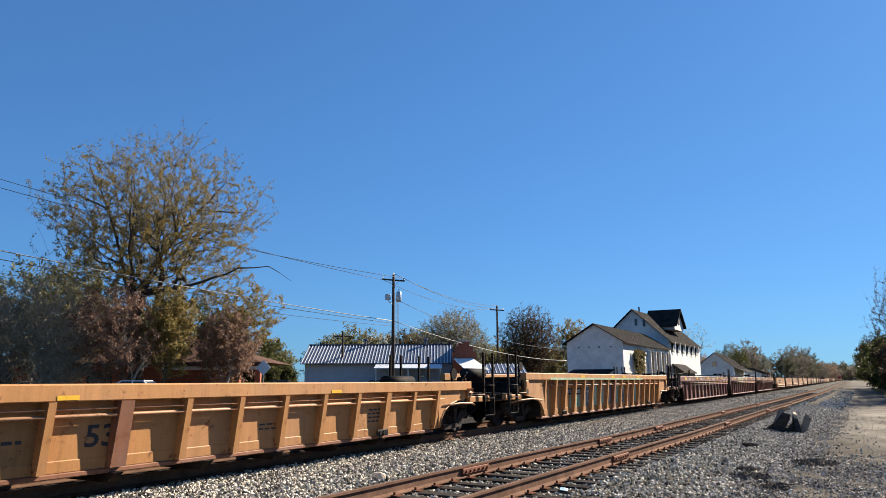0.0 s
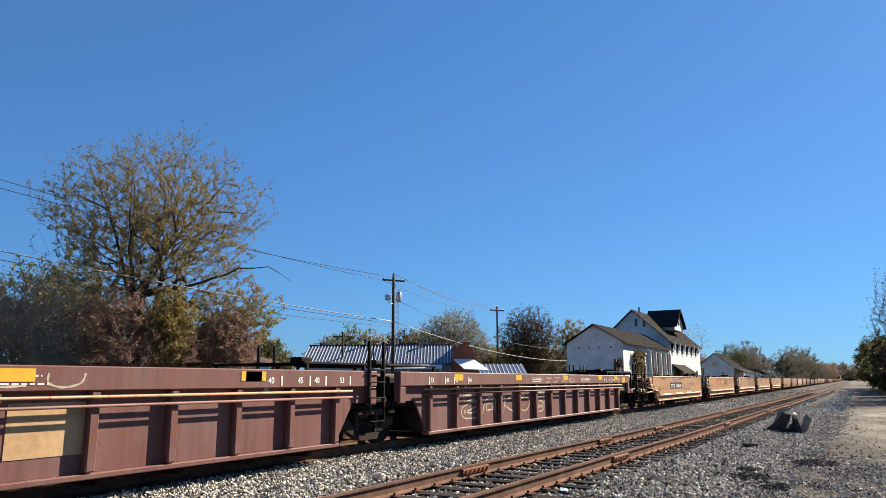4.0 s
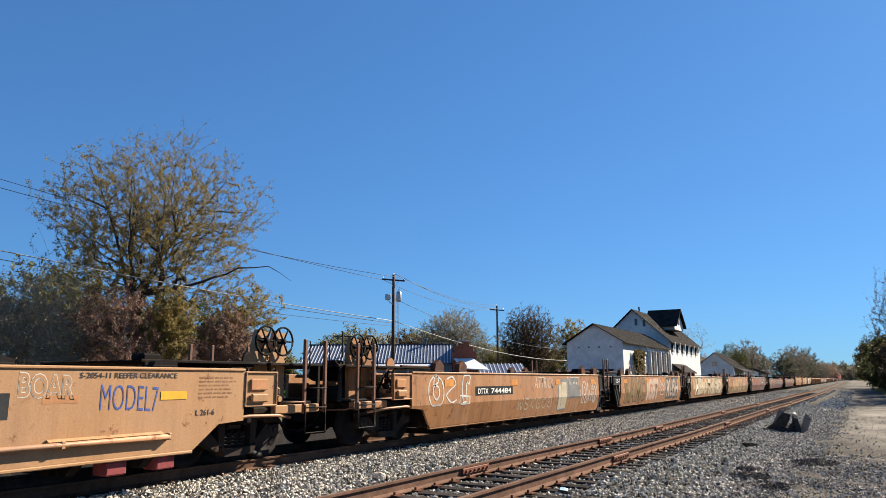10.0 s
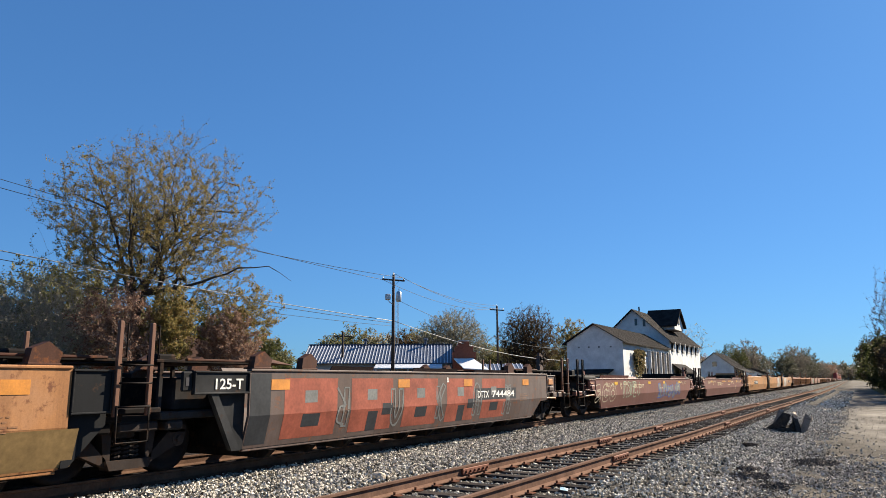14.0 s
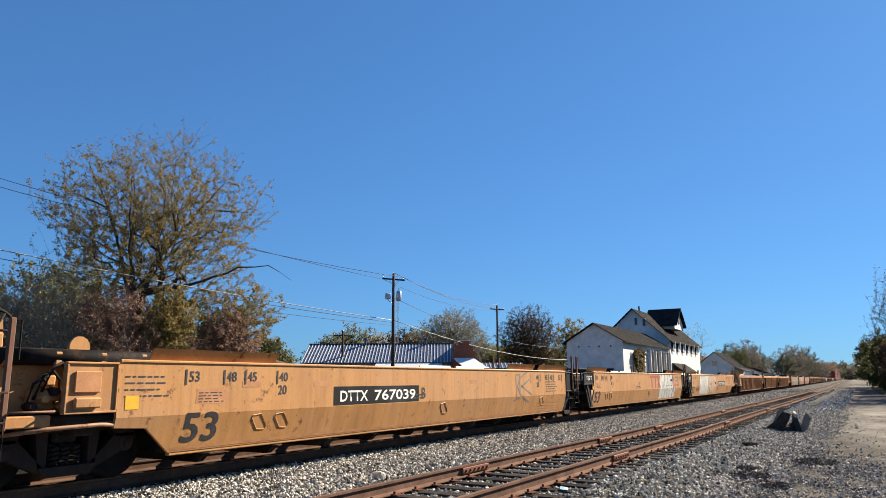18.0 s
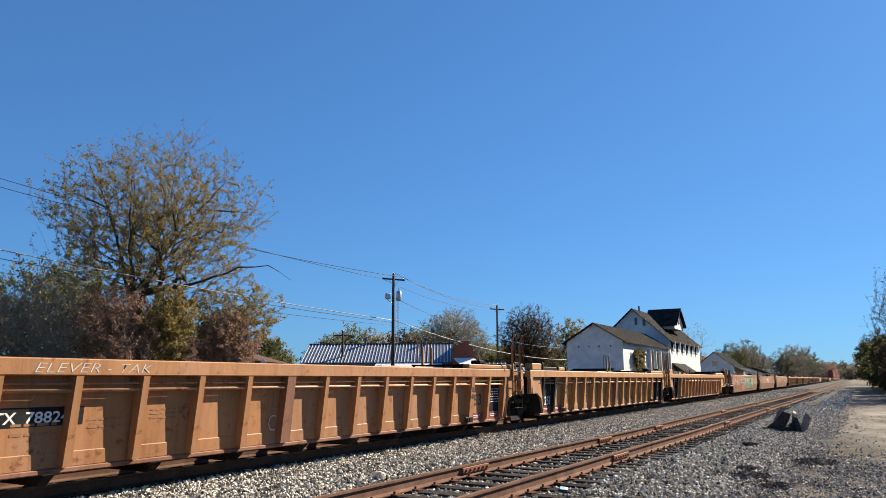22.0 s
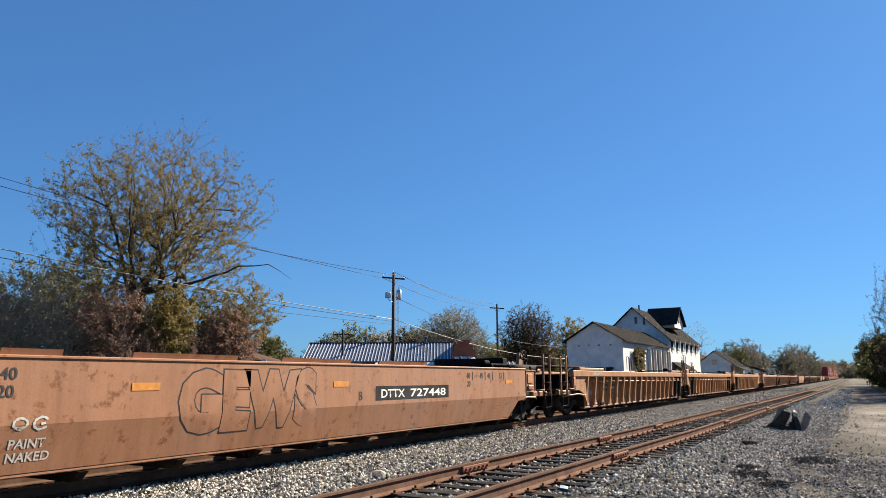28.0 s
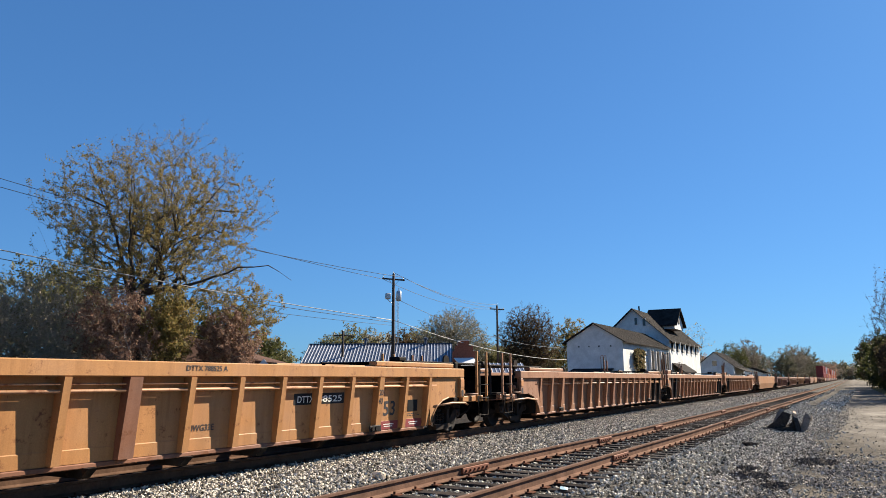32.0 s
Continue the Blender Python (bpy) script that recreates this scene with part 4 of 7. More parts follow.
def graffiti(car, q0, q1, z0, z1, fill, line, seed, n=5):
    """Sprayed shapes: fat strokes with an outline and a dropped shadow, or thin lines."""
    r = random.Random(seed)
    w = (q1 - q0) / n

    def put(x, z, out):
        y, _ = car.face(max(z, car.low + .01))
        if car.style in 'SF' and abs(z - car.crease) < .13:
            out += .002
        return (x - car.mid, y - out, z)

    def ribbon(g, pts, t, out, closed=False):
        m = len(pts)
        vs = []
        for j, (x, z) in enumerate(pts):
            xa, za = pts[(j - 1) % m] if closed else pts[max(0, j - 1)]
            xb, zb = pts[(j + 1) % m] if closed else pts[min(m - 1, j + 1)]
            dx, dz = xb - xa, zb - za
            L = math.hypot(dx, dz) or 1
            k = t if t > .05 else t * (.75 + .5 * math.sin(j * .9 + out * 900) ** 2)
            o = out + (3e-5 * j if t > .05 else 0)
            vs += [put(x - dz / L * k, z + dx / L * k, o), put(x + dz / L * k, z - dx / L * k, o)]
        g.add(vs, [(2 * j, 2 * ((j + 1) % m), 2 * ((j + 1) % m) + 1, 2 * j + 1) for j in range(m if closed else m - 1)])

    def smooth(pts):
        """A curve through the corner points."""
        res = []
        for a in range(len(pts) - 1):
            p0, p1, p2, p3 = (Vector(pts[max(0, min(len(pts) - 1, a + d))]) for d in (-1, 0, 1, 2))
            for t in (0, .2, .4, .6, .8):
                res.append(.5 * (2 * p1 + (p2 - p0) * t + (2 * p0 - 5 * p1 + 4 * p2 - p3) * t * t + (3 * p1 - p0 - 3 * p2 + p3) * t ** 3))
        return res + [Vector(pts[-1])]
    high = z1 - z0
    for i in range(n):
        strokes = STROKES[r.randrange(9)]
        mx, mz = r.random() < .5, r.random() < .5
        strokes = [[(1 - x if mx else x, 1 - z if mz else z) for x, z in st] for st in strokes]
        xa, tilt, wide = q0 + w * i, r.uniform(-.1, .16), w * (1.0 if fill else .85)
        zl, zh = z0 + high * r.uniform(0, .1), z1 - high * r.uniform(0, .1)
        t = min(w, high) * (.17 if fill else 0) or .012 + .012 * high
        t = min(t, .24 if n == 1 else .17)
        lines = []
        for s in strokes:
            pts = smooth(s)
            lines.append([(xa + t * .6 + (wide - t * 1.2) * (p[0] + tilt * (p[1] - .5)), zl + t + (zh - zl - 2 * t) * p[1]) for p in pts])
        ob = car.ob
        gl = Geo()
        if fill:
            gf = Geo()
            for k, ln in enumerate(lines):
                ribbon(gf, ln, t, .0036 + .0003 * (i % 3) + .0002 * k, closed=False)
                ext = [(2 * ln[0][0] - ln[1][0], 2 * ln[0][1] - ln[1][1])] + ln + [(2 * ln[-1][0] - ln[-2][0], 2 * ln[-1][1] - ln[-2][1])]
                ext = [(x, max(z0 - .02, min(z1 + .02, z))) for x, z in ext]
                ribbon(gl, ext, t + .03 + .012 * high, .002 + .0002 * (i % 3) + .0001 * k)
                ribbon(gl, [(x + .05, z - .05) for x, z in ext[1:-1] if z - .05 > z0], t + .02, .0012 + .0001 * k)
            ob = part("sprayed_shape", gf, fill, car.ob)
        else:
            fat = min(w, high) * .15
            for k, ln in enumerate(lines):
                if fat < .06 or r.random() < .2:
                    ribbon(gl, ln, t, .003 + .0002 * k)
                    continue
                left, right = [], []
                for j, (x, z) in enumerate(ln):
                    (xp, zp), (xn, zn) = ln[max(0, j - 1)], ln[min(len(ln) - 1, j + 1)]
                    dx, dz = xn - xp, zn - zp
                    m = math.hypot(dx, dz) or 1
                    left.append((x - dz / m * fat, z + dx / m * fat))
                    right.append((x + dz / m * fat, z - dx / m * fat))
                loop = [(x, max(z0, min(z1, z))) for x, z in left + right[::-1]]
                ribbon(gl, loop, t, .003 + .0002 * k, True)
        part("sprayed_outline", gl, line, ob)


GLYPHS = {}


def glyphs(word, offset, shear, sep):
    """Flat letters of a word, swollen by an offset: points, faces and the height and width of the word."""
    key = (word, offset, shear, sep)
    if key not in GLYPHS:
        cu = bpy.data.curves.new("text", 'FONT')
        cu.body, cu.size, cu.resolution_u, cu.offset, cu.shear, cu.space_character = word, 1.0, 3, offset, shear, sep
        ob = bpy.data.objects.new("text", cu)
        GLYPHS[key] = bpy.data.meshes.new_from_object(ob)
        bpy.data.objects.remove(ob)
    return GLYPHS[key]


def spray(car, word, q0, q1, z0, z1, fill, line=None, fat=.05, edge=.035, core=None, shear=0.0, sep=1.0, tilt=0.0, seed=1):
    """Sprayed letters that follow the side of a car: an outline, a fill and a core, one thin coat over another."""
    coats = [c for c in ((line, fat + edge, .002, "sprayed_outline"), (fill, fat, .0034, "sprayed_letters"), (core, fat - edge, .0048, "sprayed_core")) if c[0]]
    base = glyphs(word, max(c[1] for c in coats), shear, sep)
    xs_ = [v.co.x for v in base.vertices]
    ys_ = [v.co.y for v in base.vertices]
    x0, y0 = min(xs_), min(ys_)
    kx, kz = (q1 - q0) / (max(xs_) - x0), (z1 - z0) / (max(ys_) - y0)
    for mat, off, out, name in coats:
        bm = bmesh.new()
        bm.from_mesh(glyphs(word, off, shear, sep))
        for v in bm.verts:
            x, z = q0 + (v.co.x - x0) * kx, z0 + (v.co.y - y0) * kz
            wob = noise.noise(Vector((x * 1.7, z * 1.7, seed))) * .05 * (z1 - z0)
            v.co = Vector((x - car.mid, 0, min(max(z + wob + tilt * (x - q0), car.low + .02), car.top - .02)))
        if car.style in 'SF':
            bmesh.ops.bisect_plane(bm, geom=bm.verts[:] + bm.edges[:] + bm.faces[:], plane_co=(0, 0, car.crease), plane_no=(0, 0, 1))
        for v in bm.verts:
            v.co.y = car.face(v.co.z)[0] - out
        me = bpy.data.meshes.new(name)
        bm.to_mesh(me)
        bm.free()
        me.materials.clear()
        me.materials.append(mat)
        part(name, me, None, car.ob)


def wavy(car, q, z0, z1, mat, seed, t=.02):
    """A sprayed line that runs up the side with a hook at its top."""
    n, vs = 24, []
    for i in range(n + 1):
        u = i / n
        x = q - car.mid + .07 * math.sin(4.2 * u + seed) + .28 * max(0, u - .72) * (1 if seed % 2 else -1) + .05 * u
        z = z0 + (z1 - z0) * u
        y = car.face(z)[0] - .0045
        vs += [(x - t, y, z), (x + t, y, z)]
    return part("sprayed_stroke", Geo().add(vs, [(2 * i, 2 * i + 1, 2 * i + 3, 2 * i + 2) for i in range(n)]), mat, car.ob)


def bubble(car, q, z, w, h, fill, line, seed, lean=.0):
    """One swollen letter shape with a notched outline and two thin inner strokes."""
    r = random.Random(seed)
    ph, ob = r.uniform(0, 6), None
    for mat, grow, out, name in ((line, .014, .0026, "sprayed_outline"), (fill, 0, .004, "sprayed_shape")):
        rows, g = 26, Geo()
        vs = []
        for i in range(rows + 1):
            t = i / rows
            zz = z - grow + (h + 2 * grow) * t
            half = (w / 2) * (1 - abs(2 * t - 1) ** 5) ** .5 * (1 + .10 * math.sin(5 * t + ph)) + grow
            mid = q + lean * (zz - z) + .10 * w * math.sin(3.1 * t + ph)
            zz = min(max(zz, car.low + .015), car.top - .015)
            y = car.face(zz)[0] - out
            vs += [(mid - half - car.mid, y, zz), (mid + half - car.mid, y, zz)]
        g.add(vs, [(2 * i, 2 * i + 1, 2 * i + 3, 2 * i + 2) for i in range(rows)])
        ob = part(name, g, mat, ob or car.ob)
    marks_ = Geo()
    for k in range(2):
        a, b, c = r.uniform(-.2, .2) * w, z + h * r.uniform(.25, .45), h * r.uniform(.2, .35)
        pts = [(q + a + .02 * math.sin(j), b + c * j / 6) for j in range(7)]
        marks_.add([(x + d - car.mid, car.face(zz)[0] - .0055, zz) for x, zz in pts for d in (-.012, .012)], [(2 * j, 2 * j + 1, 2 * j + 3, 2 * j + 2) for j in range(6)])
    part("sprayed_stroke", marks_, line, ob)


# ---- the cars in their order; q is the distance along the train at the start
L_R = "{} ribbed-side well car, empty, on the main track"
L_S = "{} smooth-side well car, empty, on the main track"
u0 = Car(-3.6, 18.7, 'AC', 'R', ORANGE_MID, L_R.format("orange low"), 1.34, .22, ribs=17)
u1 = Car(18.7, 41.8, 'CC', 'R', ORANGE_MID, L_R.format("weathered orange and green"), 1.60, .2)
m1 = Car(41.8, 63.2, 'CA', 'M', MAROON, "dull maroon well car with a tall band and side pipes", 1.58, .2, ribs=13)
m2 = Car(63.2, 82.3, 'AA', 'M', MAROON, "dull maroon well car with pale repainted lower panels", 1.58, .2, ribs=13)
m3 = Car(82.3, 103.7, 'AC', 'M', MAROON, "dull maroon well car with yellow reflectors along its band", 1.58, .2, ribs=13)
P_L = "clean tan short well car with a pipe along its bottom edge"
p_q = (103.7, 120.9, 136.3, 151.4, 167.2, 185.0)
tans = [Car(a, b, e, 'P', TAN, P_L, 1.53, .36, box_low=.85) for a, b, e in zip(p_q, p_q[1:], ('CA', 'AA', 'AA', 'AA', 'AC'))]
o_q = (185.0, 202.8, 218.5, 234.3, 250.1, 268.0)
olds = [Car(a, b, e, 'S', m, l, 1.53, .27) for a, b, e, m, l in zip(o_q, o_q[1:], ('CA', 'AA', 'AA', 'AA', 'AC'), (OLD_TAN, OLD_TAN, OLD_TAN, OLD_TAN, SOOTY),
        ("rusty brown short well car covered in sprayed tags",) * 4 + ("dark red and black sprayed short well car",))]
f1 = Car(268.0, 292.25, 'CC', 'F', OXIDE, "dark brown smooth well car with sprayed tags", 1.38, .28)
f2 = Car(292.25, 316.3, 'CC', 'F', OXIDE, "clean dark brown smooth well car with cream lettering", 1.38, .28)
d_q = (316.4, 337.95, 357.8, 380.3)
deep = [Car(a, b, e, 'S', ORANGE, L_S.format("bright orange-yellow"), 1.62, .33) for a, b, e in zip(d_q, d_q[1:], ('CA', 'AA', 'AC'))]
r_q = (380.3, 402.7, 422.6, 444.6)
ribbed = [Car(a, b, e, 'R', m, L_R.format("orange-brown"), 1.66, .28, ribs=n) for a, b, e, m, n in zip(r_q, r_q[1:], ('CA', 'AA', 'AC'), (ORANGE_OLD, ORANGE_MID, ORANGE_MID), (18, 17, 17))]
b_q = (444.6, 466.5, 486.55, 509.42)
browns = [Car(a, b, e, 'S', BROWN, L_S.format("reddish brown sprayed"), 1.63, .26) for a, b, e in zip(b_q, b_q[1:], ('CA', 'AA', 'AC'))]
s_q = (509.42, 531.6, 551.82, 574.1)
ribbed2 = [Car(a, b, e, 'R', ORANGE_OLD if i == 0 else ORANGE_MID, L_R.format("orange-yellow"), 1.65, .3, ribs=(18, 17, 18)[i]) for i, (a, b, e) in enumerate(zip(s_q, s_q[1:], ('CA', 'AA', 'AC')))]
e_q = (574.1, 595.8, 616.4, 638.6)
far_ribbed = [Car(a, b, e, 'R', BROWN, L_R.format("dark rusty brown"), 1.63, .3) for a, b, e in zip(e_q, e_q[1:], ('CA', 'AA', 'AC'))]
tail = [Car(638.6, 661.5, 'CC', 'S', ORANGE_OLD, L_S.format("faded orange"), 1.6, .3)]
for k in range(9):
    a = 661.5 + 23.0 * k
    tail.append(Car(a, a + 23.0, 'CC', 'R' if k % 6 < 4 else 'S', (MAROON, BROWN, ORANGE_OLD)[k % 3], L_R.format("dark rusty far-off") if k % 6 < 4 else L_S.format("dark red far-off"), 1.6, .3, ribs=10, far=True))

CONTAINER = [paint("red_container", (0.36, 0.055, 0.04), .05, .2, .5, .2), paint("orange_container", (0.55, 0.17, 0.05), .05, .2, .5, .2), paint("grey_container", (0.3, 0.31, 0.32), .05, .2, .5, .2)]


def container(car, z, mat):
    """A corrugated freight container riding in a well."""
    g = Geo()
    L, n = 8.05, 40
    for s in (-1, 1):
        prof = []
        for i in range(n):
            x = -L + 2 * L * i / n
            d = .03 if i % 2 else 0
            prof += [(x, s * (1.22 - d)), (x + 2 * L / n * .9, s * (1.22 - d))]
        vs = [(x, y, z + .15) for x, y in prof] + [(x, y, z + 2.75) for x, y in prof]
        m = len(prof)
        g.add(vs, [(i, i + 1, i + 1 + m, i + m) for i in range(m - 1)])
        g.cbox(-L, L, s * 1.22 - .06, s * 1.22 + .02, z, z + .16, .01)
        g.cbox(-L, L, s * 1.22 - .06, s * 1.22 + .02, z + 2.74, z + 2.9, .01)
    for s in (-1, 1):
        g.cbox(s * L - .06, s * L + .06, -1.22, 1.22, z, z + 2.9, .02)
    g.box(-L, L, -1.2, 1.2, z + 2.86, z + 2.88)
    ob = part("freight_container", g, mat)
    return ob


BOXES = []
for k in range(14):
    a = 868.5 + 20.6 * k
    c = Car(a, a + 20.6, 'AA', 'S', MAROON if k % 3 else BROWN, "dark red well car loaded with two stacked containers", 1.5, .3, far=True)
    tail.append(c)
    for lev in (0, 1):
        if k % 7 == 5 and lev:
            continue
        m = CONTAINER[0 if (k < 2 or k * 5 % 3 == 0) else 1 if (k + lev) % 3 else 2]
        BOXES.append((tagged(container(c, .40 + 2.91 * lev, m), ("red" if m is CONTAINER[0] else "orange" if m is CONTAINER[1] else "grey") + " corrugated freight container stacked in a well car", "container", "stacked freight containers"), c.mid))

# ---- lettering, sprayed paint, guides and fittings of the cars
SPRAY_WHITE = plain("white_spray", (0.50, 0.48, 0.43), .6, 0, .2, 2)
SPRAY_CREAM = plain("cream_spray", (0.42, 0.36, 0.25), .6, 0, .25, 2)
SPRAY_BLACK = plain("black_spray", (0.03, 0.032, 0.035), .6, 0, .3, 2)
SPRAY_GREY = plain("grey_spray", (0.16, 0.16, 0.15), .6, 0, .3, 2)
SPRAY_BLUE = plain("blue_spray", (0.06, 0.09, 0.26), .6, 0, .25, 2)
SPRAY_RED = plain("red_spray", (0.27, 0.075, 0.045), .6, 0, .3, 2)
SPRAY_GREEN = plain("dark_green_spray", (0.025, 0.075, 0.05), .6, 0, .3, 2)
SPRAY_MINT = plain("mint_spray", (0.30, 0.38, 0.26), .6, 0, .3, 2)
SPRAY_OLIVE = plain("olive_spray", (0.21, 0.135, 0.055), .6, 0, .3, 2)
SPRAY_PINK = plain("salmon_spray", (0.45, 0.19, 0.12), .6, 0, .2, 2)
SPRAY_PALE_PINK = plain("pale_pink_spray", (0.62, 0.38, 0.33), .6, 0, .15, 2)
SPRAY_PALE = plain("pale_cream_spray", (0.50, 0.40, 0.27), .6, 0, .25, 1.5)
SPRAY_SAND = plain("sand_spray", (0.42, 0.26, 0.13), .6, 0, .25, 1.5)
SPRAY_ROSE = plain("pale_rose_spray", (0.46, 0.34, 0.25), .6, 0, .2, 2)
SPRAY_WASH = plain("pale_sprayed_wash", (0.36, 0.25, 0.15), .6, 0, .3, .9)
TANPANEL = plain("tan_panel_paint", (0.42, 0.27, 0.14), .6, 0, .25, 1.2)


def reflectors(car, spots, z0=1.12, z1=1.25, w=.47, mat=YELLOW):
    for q in spots:
        car.patch(q, q + w, z0, z1, mat, "reflector", .0065)


def marks(car, z, h, mat, ends=(0, 1)):
    """Container length marks at both ends of a well: a number beside a short bar."""
    mid = (car.w0 + car.w1) / 2 + car.mid - (.14 if car.style == 'S' and car.ends[0] == 'C' else 0)
    for t, L in (("53", 8.08), ("48", 7.32), ("45", 6.86), ("40", 6.1)):
        for e in ends:
            q = mid + (L if e else -L)
            if e:
                car.letters(t, q - .32, z, h, mat)
                car.patch(q, q + .035, z - .05, z + h + .02, mat, "length_mark", .006)
            else:
                car.patch(q, q + .035, z - .05, z + h + .02, mat, "length_mark", .006)
                car.letters(t, q + .07, z, h, mat)
    for e in ends:
        q = mid + (6.1 if e else -6.1)
        car.letters("20", q + (-.3 if e else .05), z - h * 1.4, h, mat)


def stack_brackets(car, qs, mat=None, high=.30):
    """Five-sided steel brackets that stand on the top edge."""
    for i, q in enumerate(qs):
        x, t = q - car.mid, car.top + .045
        for s in (-1, 1):
            g = Geo().prism([(x - .2, t), (x + .2, t), (x + .24, t + high * .55), (x + .05, t + high), (x - .16, t + high * .7)], 1, min(s * 1.38, s * 1.52), max(s * 1.38, s * 1.52))
            g.cbox(x - .22, x + .22, min(s * 1.3, s * 1.55), max(s * 1.3, s * 1.55), t - .002, t + .03, .008)
            part("stacking_bracket", g, mat or BRACKET, car.ob)


def guard_rods(car, q0, q1):
    for s in (-1, 1):
        part("guard_rod", Geo().cbox(q0 - car.mid, q1 - car.mid, s * 1.36 - .035, s * 1.36 + .035, car.top + .15, car.top + .19, .01), BRACKET, car.ob)


def top_boxes(car, spans, high, depth=.26, mat=None):
    """Raised box guides along the top chord, with a seam and end lugs."""
    for q0, q1 in spans:
        x0, x1 = q0 - car.mid, q1 - car.mid
        for s in (-1, 1):
            b = part("container_guide", Geo().cbox(x0, x1, min(s * 1.5, s * (1.5 - depth)), max(s * 1.5, s * (1.5 - depth)), car.top + .012, car.top + high, .018), mat or car.mat, car.ob)
            part("lug", Geo().cbox(x1 - .06, x1 + .12, min(s * 1.42, s * 1.53), max(s * 1.42, s * 1.53), car.top - .02, car.top + high + .04, .03), STEEL, b)


def catwalk(car, side):
    """An open grate walkway with posts over the end of the car."""
    sgn = -1 if side == 0 else 1
    xw = car.w0 if side == 0 else car.w1
    xe = sgn * car.half - sgn * .25
    a, b = min(xw - sgn * .8, xe), max(xw - sgn * .8, xe)
    t = car.top + .12
    g = Geo().cbox(a, b, -1.25, -1.2, t, t + .05, .01).cbox(a, b, 1.2, 1.25, t, t + .05, .01)
    g.box(a, b, -1.2, 1.2, t + .012, t + .035)
    w = part("walkway", g, STEEL, car.ob)
    for x in (a + .1, b - .1):
        for y in (-1.22, 1.22):
            part("post", Geo().box(x - .03, x + .03, y - .03, y + .03, .95, t), STEEL, w)
    part("valve_box", Geo().cbox(a + .3, a + .65, -.9, -.6, t + .036, t + .15, .03), STEEL, w)


# first low orange car
u0.letters("53", 6.05, .52, .30, DARK_INK, 1.2)
u0.bars(4.8, .62, .6, 1, .06, .1), u0.bars(12.5, .75, .6, 4, .05, .08), u0.bars(9.3, .62, .5, 2)
reflectors(u0, (5.5, 11.0), 1.14, 1.2, .3)
# orange and green sprayed car
marks(u1, 1.06, .13, FAINT_INK)
u1.plate_number(24.65, 26.2, .86, 1.08, "656828", .36)
for i, (a, b, m) in enumerate(((25.0, 26.3, SPRAY_MINT), (26.4, 27.6, SPRAY_GREY), (27.8, 29.0, SPRAY_MINT), (29.2, 30.3, SPRAY_GREY), (30.5, 31.6, SPRAY_MINT), (31.8, 33.0, SPRAY_GREY), (33.1, 34.3, SPRAY_MINT))):
    u1.patch(a, b, .24, 1.30 if i else .84, m, "sprayed_panel", .002)
for k in range(6):
    graffiti(u1, 26.5 + 1.23 * k, 27.5 + 1.23 * k, .35, 1.2, SPRAY_PINK if k % 3 == 2 else None, SPRAY_WHITE, 40 + k, 1)
reflectors(u1, (25.7, 29.6, 31.3, 33.7), 1.46, 1.54)
u1.patch(22.6, 34.8, 1.385, 1.455, SPRAY_MINT, "sprayed_band", .004)
# maroon cars
for c, seed in ((m1, 1), (m2, 2), (m3, 3)):
    c_mid = c.mid
    marks(c, 1.34, .11, WHITE_INK)
    reflectors(c, (c.q0 + 3.1, c.q0 + 6.9, c.q0 + 11, c.q0 + 15, c.q1 - 4.2), 1.38, 1.54)
    c.bars(c.q0 + 8.2, 1.44, 1.0, 3, .03, .05, WHITE_INK, seed), c.bars(c.q1 - 8.5, 1.44, 1.2, 3, .03, .05, WHITE_INK, seed + 5)
    graffiti(c, c.q0 + 9.3, c.q0 + 12.3, 1.29, 1.5, None, SPRAY_CREAM, seed + 9, 4)
m1.letters("1251", 60.45, .46, .26, CREAM_INK)
graffiti(m1, 50, 58, .45, .95, None, SPRAY_CREAM, 77, 7)
for i in range(13):
    a = m2.mid + m2.w0 + .2 + (m2.w1 - m2.w0 - .2) * i / 12
    if i in (2, 3, 4, 5, 6):
        m2.patch(a, a + 1.12, .24, 1.22, TANPANEL if i != 5 else SPRAY_OLIVE, "repainted_panel", .004)
m2.letters("53", 67.1, .46, .46, WHITE_INK)
m2.patch(73.1, 74.1, .45, 1.12, TANPANEL, "repainted_panel", .008), m2.patch(74.45, 75.5, .45, 1.12, TANPANEL, "repainted_panel", .008)
m2.logo(74.5, 75.45, .72, 1.02, DARK_INK)
graffiti(m2, 68.5, 72.0, 1.28, 1.56, SPRAY_MINT, SPRAY_CREAM, 78, 5), graffiti(m2, 64.9, 66.4, .4, 1.0, None, SPRAY_CREAM, 79, 2)
graffiti(m3, 86, 92, .4, 1.0, None, SPRAY_CREAM, 80, 5)
m3.patch(100.6, 101.15, 1.27, 1.5, YELLOW, "reflector", .009)
m1.brake_wheel(0), m3.brake_wheel(1, 2.15), m3.brake_wheel(1, 2.15, .5)
for c in (m1, m2, m3):
    catwalk(c, 0), catwalk(c, 1)
